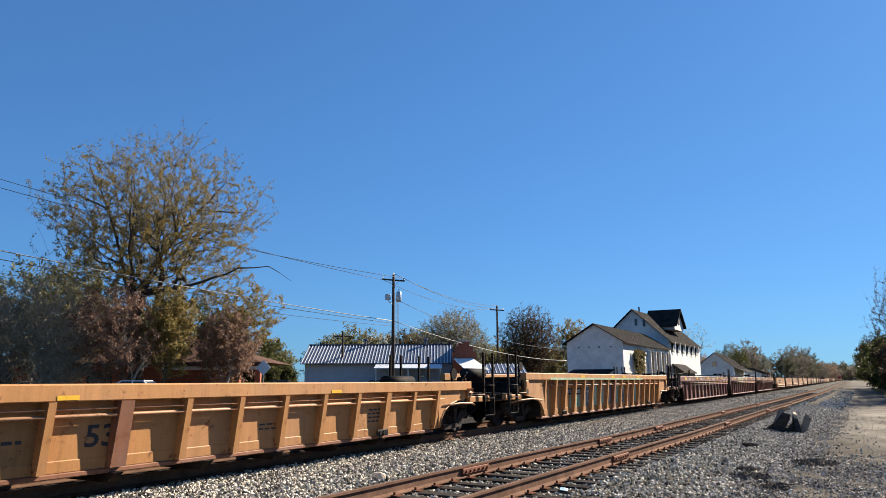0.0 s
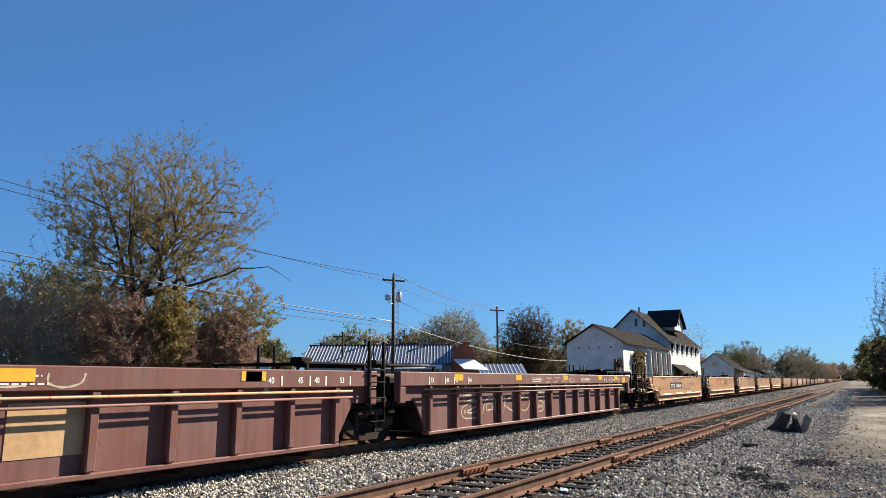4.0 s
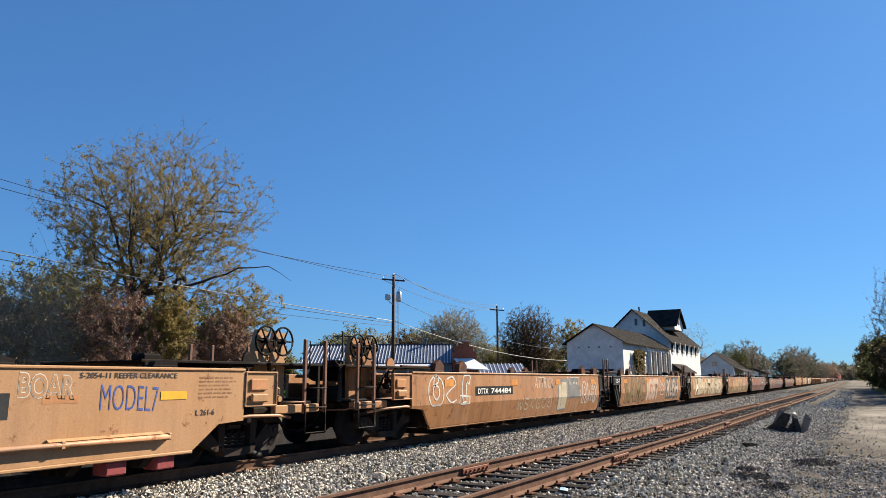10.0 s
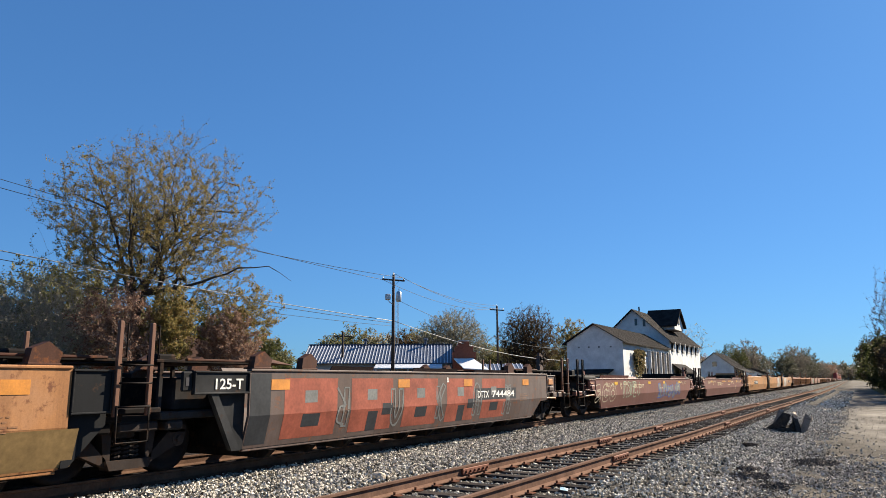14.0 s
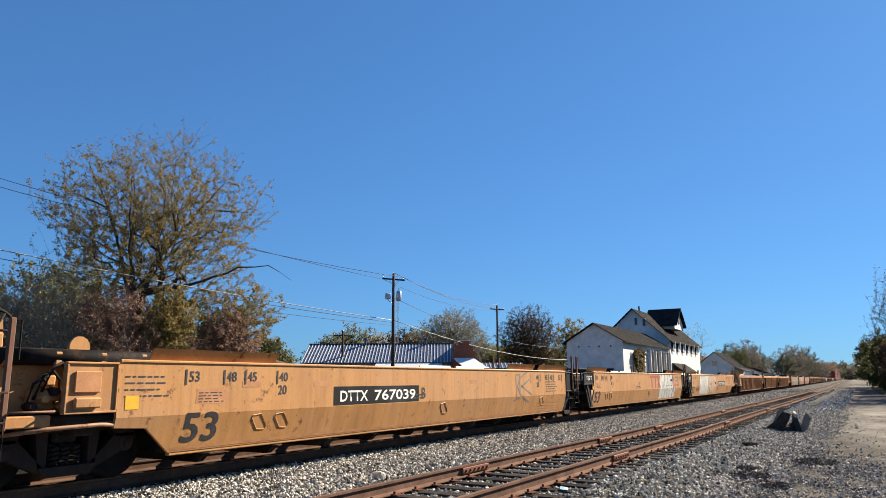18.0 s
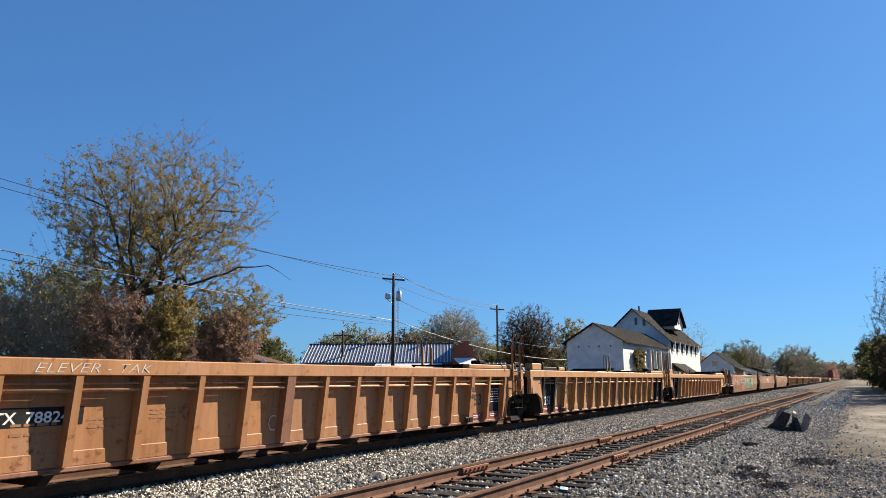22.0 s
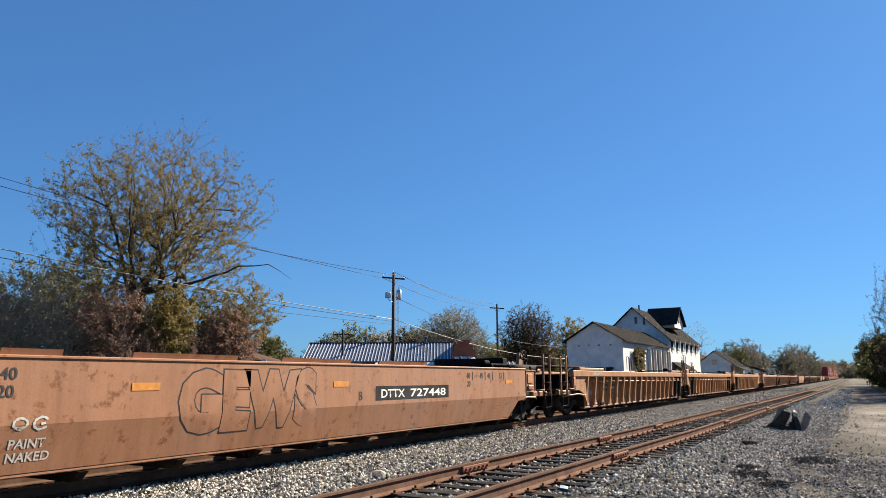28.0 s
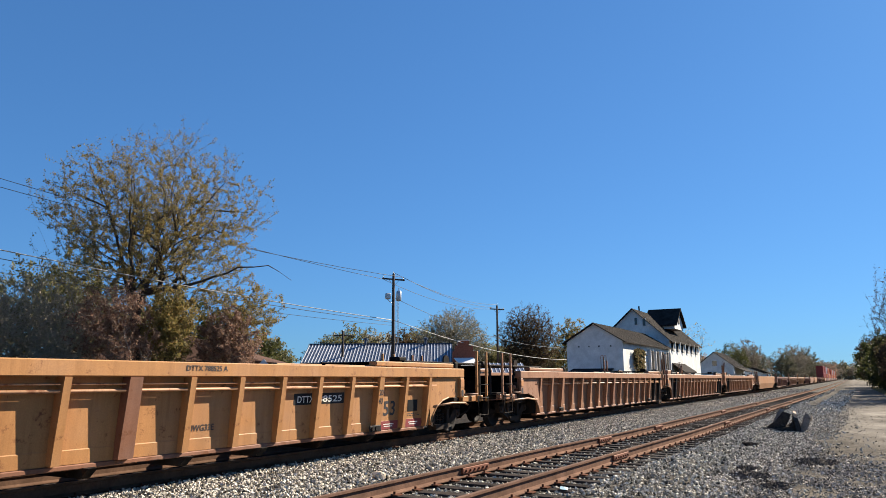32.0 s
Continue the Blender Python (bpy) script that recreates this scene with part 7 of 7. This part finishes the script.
def tree(name, label, base, centre, radii, seed, twigs, leaves, leaf, mat, trunk=.3, fork=2.0, bark=None, group="", thin=0.0, stems=1, category="tree", fine=.0065, limbs=(), power=2.2):
    """A trunk and limbs that reach out to points spread through an uneven crown, with leaves round the twig ends.
    centre and radii give the crown, relative to the base."""
    rng = np.random.default_rng(seed)
    C, Rr = np.array(centre, float), np.array(radii, float)
    pos, par = [], []
    for s in range(stems):
        off = rng.normal(0, .35 * (stems > 1), 2)
        top = np.array([C[0] * .25 + off[0] * 2.5, C[1] * .25 + off[1] * 2.5, fork])
        for i in range(4):
            t = i / 3
            pos.append(np.array([off[0] * .6, off[1] * .6, -.2]) * (1 - t) + top * t + rng.normal(0, .05, 3) * t)
            par.append(len(pos) - 2 if i else -1)
    stout = {}
    for start, pts in limbs:
        first = len(pos)
        k0 = min(range(len(pos)), key=lambda i: np.linalg.norm(pos[i] - np.array(start)))
        for q in [start] * (np.linalg.norm(pos[k0] - np.array(start)) > .3) + list(pts):
            a, q = pos[k0], np.array(q, float)
            over = np.linalg.norm((q - C) / Rr) / .86
            if over > 1 and q[2] > C[2] - 2:
                q = C + (q - C) / over
            m = max(1, int(np.linalg.norm(q - a) / .7))
            for i in range(1, m + 1):
                pos.append(a + (q - a) * i / m + rng.normal(0, .05, 3) * (i < m))
                par.append(k0)
                k0 = len(pos) - 1
        for i in range(first, len(pos)):
            stout[i] = (.17 if start[2] < 6 else .07) * (1 - .985 * (i - first) / max(1, len(pos) - first))
    d = rng.normal(size=(twigs, 3))
    d /= np.linalg.norm(d, axis=1)[:, None]
    lump = 1 + .16 * np.sin(d[:, 0] * 5 + seed) * np.cos(d[:, 2] * 6 + seed) + rng.normal(0, .07, twigs)
    tg = C + d * Rr * (rng.random((twigs, 1)) ** .45) * lump[:, None]
    tg = tg[tg[:, 2] > .35]
    tg = tg[np.argsort(np.linalg.norm(tg - pos[3], axis=1))]
    ends = []
    arr = np.zeros((len(tg) * 3 + 200, 3))
    arr[:len(pos)] = pos
    way = np.zeros_like(arr)
    for i in range(len(pos)):
        d_ = pos[i] - pos[par[i]] if par[i] >= 0 else np.array((0, 0, 1.0))
        way[i] = d_ / (np.linalg.norm(d_) + .001)
    n = len(pos)
    reach = float(np.mean(Rr))
    for q in tg:
        v = arr[3:n] - q
        dist = np.sqrt((v * v).sum(1))
        ahead = -(v * way[3:n]).sum(1) / (dist + .01)
        dist = dist * (1 + 1.6 * (1 - ahead)) + .12 * np.linalg.norm(arr[3:n] - arr[3], axis=1)
        k = 3 + int(np.argmin(dist))
        a = arr[k]
        L = np.linalg.norm(q - a)
        prev = k
        m = 2
        for i in range(1, m + 1):
            t = i / m
            p = a + (q - a) * t + rng.normal(0, .045, 3) * L * (i < m)
            p[2] += .05 * L * math.sin(math.pi * t)
            arr[n] = p
            way[n] = (q - a) / (L + .001)
            par.append(prev)
            prev = n
            n += 1
        ends.append((a + (q - a) * .35, q, L))
    rad = np.zeros(n)
    kids = np.bincount([p for p in par if p >= 0], minlength=n)
    rad[kids == 0] = fine ** power
    for i in range(n - 1, -1, -1):
        if rad[i] == 0:
            rad[i] = fine ** power
        if par[i] >= 0:
            rad[par[i]] += rad[i]
    rad = rad ** (1 / power)
    rad *= 1 + (trunk / rad.max() - 1) * rad / rad.max()
    for i, r_ in stout.items():
        rad[i] = max(rad[i], r_ * trunk / .46)
    g = Geo()
    for i in range(n):
        if par[i] >= 0:
            g.tube([arr[par[i]], arr[i]], min(rad[par[i]], rad[i] * 1.5), 8 if rad[i] > .12 else 5 if rad[i] > .04 else 3, rad[i], caps=False)
    t = thing(name, label, category, pose(*base), group)
    part("trunk", g, bark or BARK, t, smooth=True)
    if leaves and ends:
        A, B = np.array([e[0] for e in ends]), np.array([e[1] for e in ends])
        w = np.ones(len(A))
        if thin:
            w = np.clip(1.3 - thin * np.clip((B[:, 2] - C[2] + Rr[2]) / (2 * Rr[2]), 0, 1.2) + rng.normal(0, .25, len(A)), .02, 2)
        if limbs:
            w *= np.where(rng.random(len(A)) < .7, 1, .06)
        idx = rng.choice(len(A), leaves, p=w / w.sum())
        c = A[idx] + (B[idx] - A[idx]) * (rng.random((leaves, 1)) * 1.15) + rng.normal(0, leaf * 1.5, (leaves, 3))
        m = len(c)
        u = rng.normal(size=(m, 3))
        u /= np.linalg.norm(u, axis=1)[:, None]
        x = np.cross(u, rng.normal(size=(m, 3)))
        x /= np.linalg.norm(x, axis=1)[:, None]
        s = leaf * (.5 + rng.random((m, 1)))
        vv = np.stack([c - u * s, c + x * s * .55, c + u * s, c - x * s * .55], 1).reshape(-1, 3)
        me = bpy.data.meshes.new("crown")
        me.from_pydata(vv, [], (np.arange(4)[None] + 4 * np.arange(m)[:, None]))
        me.materials.append(mat)
        part("crown", me, None, t)
    return t


def round_tree(name, label, x, y, z, w, h, seed, twigs, leaves, leaf, mat, **kw):
    """A tree of a given width and height whose crown starts low."""
    lowest = kw.pop("lowest", .25)
    cz = h * (1 + lowest) / 2
    return tree(name, label, (x, y, z), (0, 0, cz), (w / 2, w / 2, h * (1 - lowest) / 2), seed, twigs, leaves, leaf, mat, fork=kw.pop("fork", h * max(.08, lowest * .6)), **kw)




def limb(*pts):
    """Limb points (across, height, towards) for the pecan: across runs to the right of the view over the street."""
    q = [(.76 * a - .25 - .587 * c, -.55 * a + .18 - .809 * c, h) for a, h, c in pts]
    return (q[0], q[1:])


PECAN_LIMBS = (limb((0, 5.5, 0), (-1.1, 10, .2), (-2.2, 13.2, .8), (-3.7, 16.1, 1.2), (-4.6, 17.6, 1.4), (-5.8, 18.6, 1.8)),
               limb((0, 5.5, 0), (-.5, 11.5, -.8), (-.6, 15.3, -1.6), (-1, 17.6, -2), (-.6, 19.8, -2.4)),
               limb((0, 5.5, 0), (1.05, 9.6, .5), (2.5, 11.5, 1), (4, 13.6, 1.4), (5.7, 15.7, 1.8), (6.75, 17.4, 2), (8, 18.4, 2.4)),
               limb((2.5, 11.5, 1), (1.9, 14, 2), (2, 16.5, 2.6), (3, 18.6, 3), (4.4, 19.9, 3)), limb((4, 13.6, 1.4), (5.9, 13.8, .6), (8, 14, .2), (9.7, 14.4, 0)),
               limb((0, 5.5, 0), (.5, 7.6, .6), (2.5, 7.9, 1.6), (4.4, 8.4, 2.2), (6.75, 9.4, 2.8), (8.9, 9.6, 3.2), (10.6, 8.6, 3.4)),
               limb((-1.1, 10, .2), (-3, 11.2, -.4), (-4.85, 11.9, -.8), (-7.2, 12.5, -1)),
               limb((0, 5.5, 0), (.6, 8.5, -2.5), (1.5, 11, -4.5), (2, 13, -6.5)), limb((0, 5.5, 0), (-.4, 9, 2.5), (-.8, 12, 4.8), (-1, 15, 6.2)),
               limb((5.7, 15.7, 1.8), (6.9, 15.8, 1), (8.6, 16.4, .4)), limb((-2.2, 13.2, .8), (-4.6, 14.2, .2), (-6.6, 15.6, 0)))
tree("pecan_tree", "tall spreading pecan tree with thin gold-green autumn leaves", (31.8, 42.0, -.3), (.5, -.4, 12.9), (7.5, 7.5, 6.3), 11, 4600, 122000, .048, GOLD, .46, 5.5, thin=1.0, fine=.0058, limbs=PECAN_LIMBS, power=1.9)
tree("pecan_tree", "low golden limbs of a pecan before a roof", (30.3, 37.6, -.3), (.3, -.4, 5.0), (1.7, 1.7, 3.0), 12, 300, 15000, .07, GOLD, .12, 1.6)
tree("pecan_tree", "golden limbs of a pecan reaching over a porch", (36.2, 37.9, -.3), (.3, -.4, 6.4), (3.4, 3.4, 2.4), 14, 420, 15000, .06, GOLD, .14, 3.2)
for x, y, w, h, sd in ((27.8, 39.0, 5.4, 7.6, 3), (34.6, 36.4, 4.4, 6.3, 5)):
    round_tree("crape_myrtle", "round small tree with dull reddish leaves", x, y, -.1, w, h, sd, 800, 24000, .06, RUSSET, trunk=.09, bark=TWIG, stems=5, lowest=.2, group="reddish street trees")
for k, (x, y, w, h, sd, m, lv) in enumerate(((24.4, 43.7, 5.0, 8.3, 21, GREY_DRY, 5000), (27.0, 45.6, 5.0, 9.2, 22, GREY_DRY, 5000), (26.7, 42.3, 4.4, 8.0, 23, GREY_DRY, 7000), (23.0, 44.4, 5, 8.2, 24, GREY_DRY, 7000), (21, 46, 6, 8, 27, GREY_DRY, 7000), (25.6, 40.4, 3.6, 5.2, 28, GREY_DRY, 7000))):
    round_tree("bare_tree", "tangled grey street-side tree with few dry leaves", x, y, -.2, w, h, sd, 1500, lv * 2 // 3, .06, m, trunk=.08, bark=TWIG, stems=6, lowest=.06, fine=.009, group="thicket behind the street")
for k, (x, y, w, h, sd, m, lv) in enumerate(((30.0, 52.0, 9, 10.8, 31, OLIVE, 22000), (33.2, 52.3, 8, 11.8, 32, OLIVE, 22000), (33.9, 49.6, 6, 9.0, 33, OLIVE, 16000), (26.0, 54.5, 8, 10, 34, OLIVE, 14000), (22.5, 51, 7, 9.6, 35, OLIVE, 12000))):
    round_tree("tree", "olive-green leafy tree behind the thicket", x, y, -.2, w, h, sd, 420, lv, .09, m, trunk=.16, bark=TWIG, stems=3, lowest=.1, group="thicket behind the street")
for k, (x, y, w, h, sd, m) in enumerate(((42.4, 49.4, 7, 8.9, 31, GREEN), (44.6, 48.0, 6, 7.8, 37, OLIVE), (39.4, 50.0, 6.5, 9.2, 33, OLIVE), (47.8, 46.4, 4.8, 6.3, 38, GREEN), (51.3, 47.6, 4.2, 5.2, 32, OLIVE), (46.5, 44.6, 3.4, 3.6, 39, GREEN), (49.2, 44.5, 2.6, 3.2, 34, GREEN), (54.2, 52.0, 4.6, 5.2, 36, GREY_DRY), (57.5, 53.5, 4.2, 5.4, 35, GREY_DRY))):
    round_tree("tree", "leafy tree behind the houses", x, y, -.2, w, h, sd, 320, 14000 if m is not GREY_DRY else 1500, .09, m, trunk=.14, bark=TWIG, lowest=.1, group="trees behind the houses")
round_tree("oak_tree", "broad half-bare oak behind the store", 105.0, 57.8, -.2, 13.0, 13.3, 41, 5200, 42000, .085, OLIVE_GREY, trunk=.4, lowest=.12, fork=2.8, fine=.019, bark=TWIG, power=2.0)
round_tree("oak_tree", "dark broad oak with thinning leaves", 120, 50.3, -.2, 11.2, 14.7, 42, 4800, 42000, .085, RUSSET_OLIVE, trunk=.45, lowest=.12, fork=2.8, fine=.017, power=2.0)
round_tree("oak_tree", "yellow-green tree beside a dark oak", 134, 46.5, -.2, 8, 13.8, 43, 900, 30000, .10, GOLD, trunk=.3, lowest=.05)
round_tree("bare_tree", "bare tree with few brown leaves behind the mill", 190, 36.5, -.2, 13, 16.0, 44, 420, 700, .2, GREY_DRY, trunk=.3, lowest=.4)
for k in range(3, 17):
    rr = random.Random(60 + k)
    round_tree("tree", "dense woodland tree behind the store", 94 + k * 4.6, 90 - k * 1.5 + rr.uniform(-3, 3), -.2, 11, 11.6 + rr.uniform(-.8, .8) - (2 if k > 9 else 0) - (1.2 if k == 3 else 0), 60 + k, 650, 17000, .17, (OLIVE, GREY_DRY, RUSSET_OLIVE, OLIVE)[k % 4], trunk=.25, lowest=.02, group="woods behind the store")
for k, (x, y, w, h, m) in enumerate(((232, 44, 14, 11, FAR_BROWN), (250, 42, 13, 10, RUSSET), (268, 36, 13, 13.5, GREEN), (285, 34, 15, 16.5, FAR_BROWN), (300, 33, 13, 14, FAR_OLIVE), (318, 33, 13, 11, FAR_BROWN), (345, 26, 14, 13, FAR_OLIVE), (362, 22, 15, 17, FAR_BROWN), (388, 22, 15, 17, FAR_OLIVE), (415, 20, 15, 17, FAR_OLIVE), (455, 21, 15, 14, FAR_OLIVE), (500, 17, 14, 13, FAR_BROWN), (560, 20, 18, 13, FAR_OLIVE), (640, 16, 18, 14, RUSSET), (740, 17, 22, 15, FAR_BROWN))):
    round_tree("tree", "autumn tree far along the line", x, y, -.3, w, h, 90 + k, 420, 6500 if m is FAR_BROWN else 12000, .20, m, trunk=.3, lowest=.06, fine=.03, bark=TWIG, group="far trees along the line")
for k in range(12):
    rr = random.Random(160 + k)
    round_tree("tree", "hazy woods at the end of the line", 820 + 22 * k, 46 - k * 6 + rr.uniform(-3, 3), -.3, 26, 19 + rr.uniform(-2, 3), 150 + k, 120, 1800, .9, (FAR_BROWN, FAR_OLIVE)[k % 2], trunk=.4, lowest=.03, group="far trees along the line", fine=.03)
round_tree("bare_tree", "tall bare tree with thin twigs beside the lane", 64, -4.2, -.35, 5.6, 10.6, 120, 2000, 9000, .05, RUSSET_OLIVE, trunk=.13, lowest=.1, stems=3, fine=.0055)
for k, (x, y, w, h) in enumerate(((72, -5.9, 5.2, 12.5), (80, -6.5, 5.4, 13), (90, -7.2, 5.6, 13), (76, -7.5, 5.4, 11), (88, -4.6, 5, 6.4), (97, -4.2, 5, 6.8), (112, -3.9, 5, 7.6), (130, -3.8, 5.4, 7.8), (152, -3.4, 5.6, 8), (106, -4.7, 6.4, 6.6), (122, -5.2, 7, 7.2), (142, -5.6, 7, 8), (168, -5.4, 8, 8.6), (205, -6.2, 9, 9.5), (250, -6.5, 10, 10), (320, -8, 12, 11), (420, -10, 14, 12), (560, -14, 18, 13))):
    round_tree("tree", "dark tree beside the gravel lane", x, y, -.35, w, h, 121 + k, 220, 14000 if k < 12 else 5000, .07 + .010 * k, (SHADE_GREEN, DARK_BROWN, GREEN)[k % 3], trunk=.16, lowest=.04, stems=2, group="trees along the lane")

# wires
wire((50.9, 34.9, 10.1), (80.8, 39.0, 10.2), .7), wire((50.9, 32.8, 10.1), (80.8, 37.0, 10.2), .7), wire((51, 33.85, 10.6), (80.8, 38, 10.7), .7)
wire((50.9, 34.9, 10.1), (7.2, 47.4, 16.0), .7), wire((50.9, 32.8, 10.1), (7.2, 46.4, 15.0), 1.0)
wire((50.97, 33.79, 6.45), (6.1, 42.9, 10.1), .45, .032, PALE_WIRE, "pale thick overhead cable"), wire((50.97, 33.79, 6.25), (6.1, 42.85, 9.4), .4, .022), wire((50.97, 33.79, 6.0), (8, 41.2, 8.2), .5, .016)
wire((50.97, 33.79, 6.45), (91.68, 32.93, 3.97), .8, .03, PALE_WIRE, "pale thick overhead cable"), wire((51, 33.8, 8.4), (88, 31.0, 5.4), 1.2, .02)

# ---- things lying on the near ground
CHAR = plain("charred_wood", (0.045, 0.038, 0.033), .9, 0, .4, 6, .5, .02)
SPLIT = plain("split_wood", (0.42, 0.33, 0.24), .85, 0, .35, 6, .4, .01)
SOIL = plain("dark_soil", (0.085, 0.072, 0.06), .95, 0, .5, 8, .6, .02)
PALE_ROCK = plain("pale_rock", (0.5, 0.42, 0.32), .9, 0, .2, 7, .4, .02)


def chunk(name, label, category, at, size, mat, seed, group=""):
    """A broken, uneven piece of timber."""
    r = random.Random(seed)
    sx, sy, sz = size
    vs, n = [], 6
    for i in range(n):
        t = i / (n - 1)
        k = 1 - .25 * abs(2 * t - 1) * r.random()
        for a, b in ((-1, -1), (1, -1), (1, 1), (-1, 1)):
            vs.append((sx * (t - .5) + r.uniform(-.04, .04) * sx * (i in (0, n - 1)) * 3, a * sy / 2 * k + r.uniform(-.012, .012), b * sz / 2 * k + r.uniform(-.012, .012)))
    fs = [(0, 3, 2, 1), tuple(4 * (n - 1) + j for j in range(4))]
    for i in range(n - 1):
        fs += [(4 * i + j, 4 * i + (j + 1) % 4, 4 * i + 4 + (j + 1) % 4, 4 * i + 4 + j) for j in range(4)]
    ob = part(name, Geo().add(vs, fs), mat, at=at)
    return tagged(ob, label, category, group)


chunk("broken_tie", "charred broken railway tie leaning on the pile", "wood debris", pose(26.2, 2.16, -.06, 0, 52, 118), (.86, .24, .2), CHAR, 1, "broken ties")
chunk("broken_tie", "charred broken railway tie lying across the pile", "wood debris", pose(26.5, 1.98, -.24, 0, -6, 75), (.62, .22, .18), CHAR, 2, "broken ties")
chunk("broken_tie", "pale split railway tie standing on end", "wood debris", pose(26.35, 1.70, -.06, 0, -78, 8), (.70, .09, .2), SPLIT, 3, "broken ties")
chunk("broken_tie", "grey split railway tie leaning outwards", "wood debris", pose(26.4, 1.44, -.10, 0, -66, -62), (.66, .1, .2), WOOD_POST, 4, "broken ties")
chunk("broken_tie", "pale splinter of a railway tie lying flat", "wood debris", pose(25.6, 2.36, -.28, 0, -14, 110), (.5, .2, .12), WOOD_POST, 5, "broken ties")
for k, (dx, dy, dz, ry, rz, sx) in enumerate(((-.1, .12, -.2, 25, 20, .4), (.15, .0, -.22, -20, -50, .45), (0, -.2, -.16, 48, 140, .4), (.2, -.3, -.26, 10, 10, .5), (-.2, .3, -.24, -30, 60, .4), (.05, .05, -.05, 60, 100, .5))):
    chunk("broken_tie", "charred stub of a railway tie in the pile", "wood debris", pose(26.35 + dx, 1.98 + dy, dz, 0, ry, rz), (sx, .17, .15), CHAR if k != 3 else SPLIT, 20 + k, "broken ties")
for k, (dx, dy, dz, ry, rz, sx) in enumerate(((-.25, .42, -.16, 38, 95, .75), (.1, .3, -.02, 58, 60, .85), (-.15, -.32, -.12, -52, 20, .7), (.2, -.5, -.14, -48, -70, .72), (-.3, .1, -.27, 8, 130, .8))):
    chunk("broken_tie", "splintered grey railway tie leaning in the pile", "wood debris", pose(26.35 + dx, 1.98 + dy, dz, 0, ry, rz), (sx, .15, .13), (CHAR, WOOD_POST, CHAR, SPLIT, CHAR)[k], 40 + k, "broken ties")
chunk("broken_tie", "short black piece of tie lying on gravel", "wood debris", pose(19.7, 2.36, -.28, 0, 4, -30), (.42, .2, .16), CHAR, 6, "broken ties")


def clods(x, y, w, n, seed, label):
    """A patch of dark crumbled soil."""
    def place(rng, k):
        a, t = rng.random(k) * 6.28, np.sqrt(rng.random(k)) * (.7 + .3 * np.sin(rng.random(k) * 9))
        return np.stack([x + np.cos(a) * t * w * .75, y + np.sin(a) * t * w * .5, -.352 + .05 * (1 - t)], 1)
    stone_field("soil_heap", n, place, (.012, .05), SOIL, label, "soil", seed)


clods(14.1, 1.75, .8, 900, 3, "patch of dark crumbled soil on gravel"), clods(17.1, .80, .9, 1100, 4, "dark crumbled soil heap on gravel"), clods(15.2, 1.9, .5, 350, 6, "small patch of dark soil"), clods(13.0, 1.2, .6, 400, 7, "small patch of dark soil")


def rock(x, y, z, s, mat, seed, label, category="rock"):
    bm = bmesh.new()
    bmesh.ops.create_icosphere(bm, subdivisions=2, radius=s)
    for v in bm.verts:
        k = 1 + .35 * noise.noise(v.co * (2.2 / s) + Vector((seed, 0, 0)))
        v.co = Vector((v.co.x * k * 1.3, v.co.y * k, v.co.z * k * .7))
    me = bpy.data.meshes.new("rock")
    bm.to_mesh(me)
    bm.free()
    me.materials.append(mat)
    ob = new("rock", me)
    ob.matrix_basis = pose(x, y, z, 0, 0, seed * 40)
    tagged(ob, label, category)


rock(9.75, 6.72, -.14, .10, PALE_ROCK, 2, "pale tan rock lying on the ballast")
litter = part("litter", Geo().add([(-.09, -.05, 0), (.08, -.06, .01), (.1, .05, .03), (-.07, .06, .012), (0, 0, .035)], [(0, 1, 4), (1, 2, 4), (2, 3, 4), (3, 0, 4)]), plain("crumpled_wrapper", (0.45, 0.62, 0.68), .4), at=pose(10.05, 3.72, -.18, 0, 0, 20))
tagged(litter, "crumpled pale blue wrapper on the gravel", "litter")

# dry grass along the lane
STRAW = leafy("dry_grass", [(.22, .17, .09), (.30, .23, .12), (.16, .14, .07), (.26, .19, .10)])
rng_g = np.random.default_rng(31)
ng = 26000
gx = 34 + 110 * rng_g.random(ng) ** 1.2
gy = -2.6 - 4.5 * rng_g.random(ng) - 40 / gx
keep_g = (gy < 2.2)
gx, gy = gx[keep_g], gy[keep_g]
ng = len(gx)
hh = (.10 + .22 * rng_g.random(ng))
an = rng_g.random(ng) * 6.28
wx, wy = np.cos(an) * .02 * (1 + gx / 50), np.sin(an) * .02 * (1 + gx / 50)
lx, ly = rng_g.normal(0, .08, ng), rng_g.normal(0, .08, ng)
z0g = np.full(ng, -.37)
blades = np.stack([np.stack([gx - wx, gy - wy, z0g], 1), np.stack([gx + wx, gy + wy, z0g], 1), np.stack([gx + lx, gy + ly, z0g + hh], 1)], 1).reshape(-1, 3)
me_g = bpy.data.meshes.new("dry_grass")
me_g.from_pydata(blades, [], np.arange(3)[None] + 3 * np.arange(ng)[:, None])
me_g.materials.append(STRAW)
tagged(new("dry_grass", me_g), "dry straw-coloured grass along the lane", "grass", kind="stuff")


def motions():
    for ob, q in CARS + BOXES:
        walk(ob, [(0, pose(q, TRACK_Y, TRACK_Z)), (32, pose(q - SPEED * 32, TRACK_Y, TRACK_Z))])


motions()
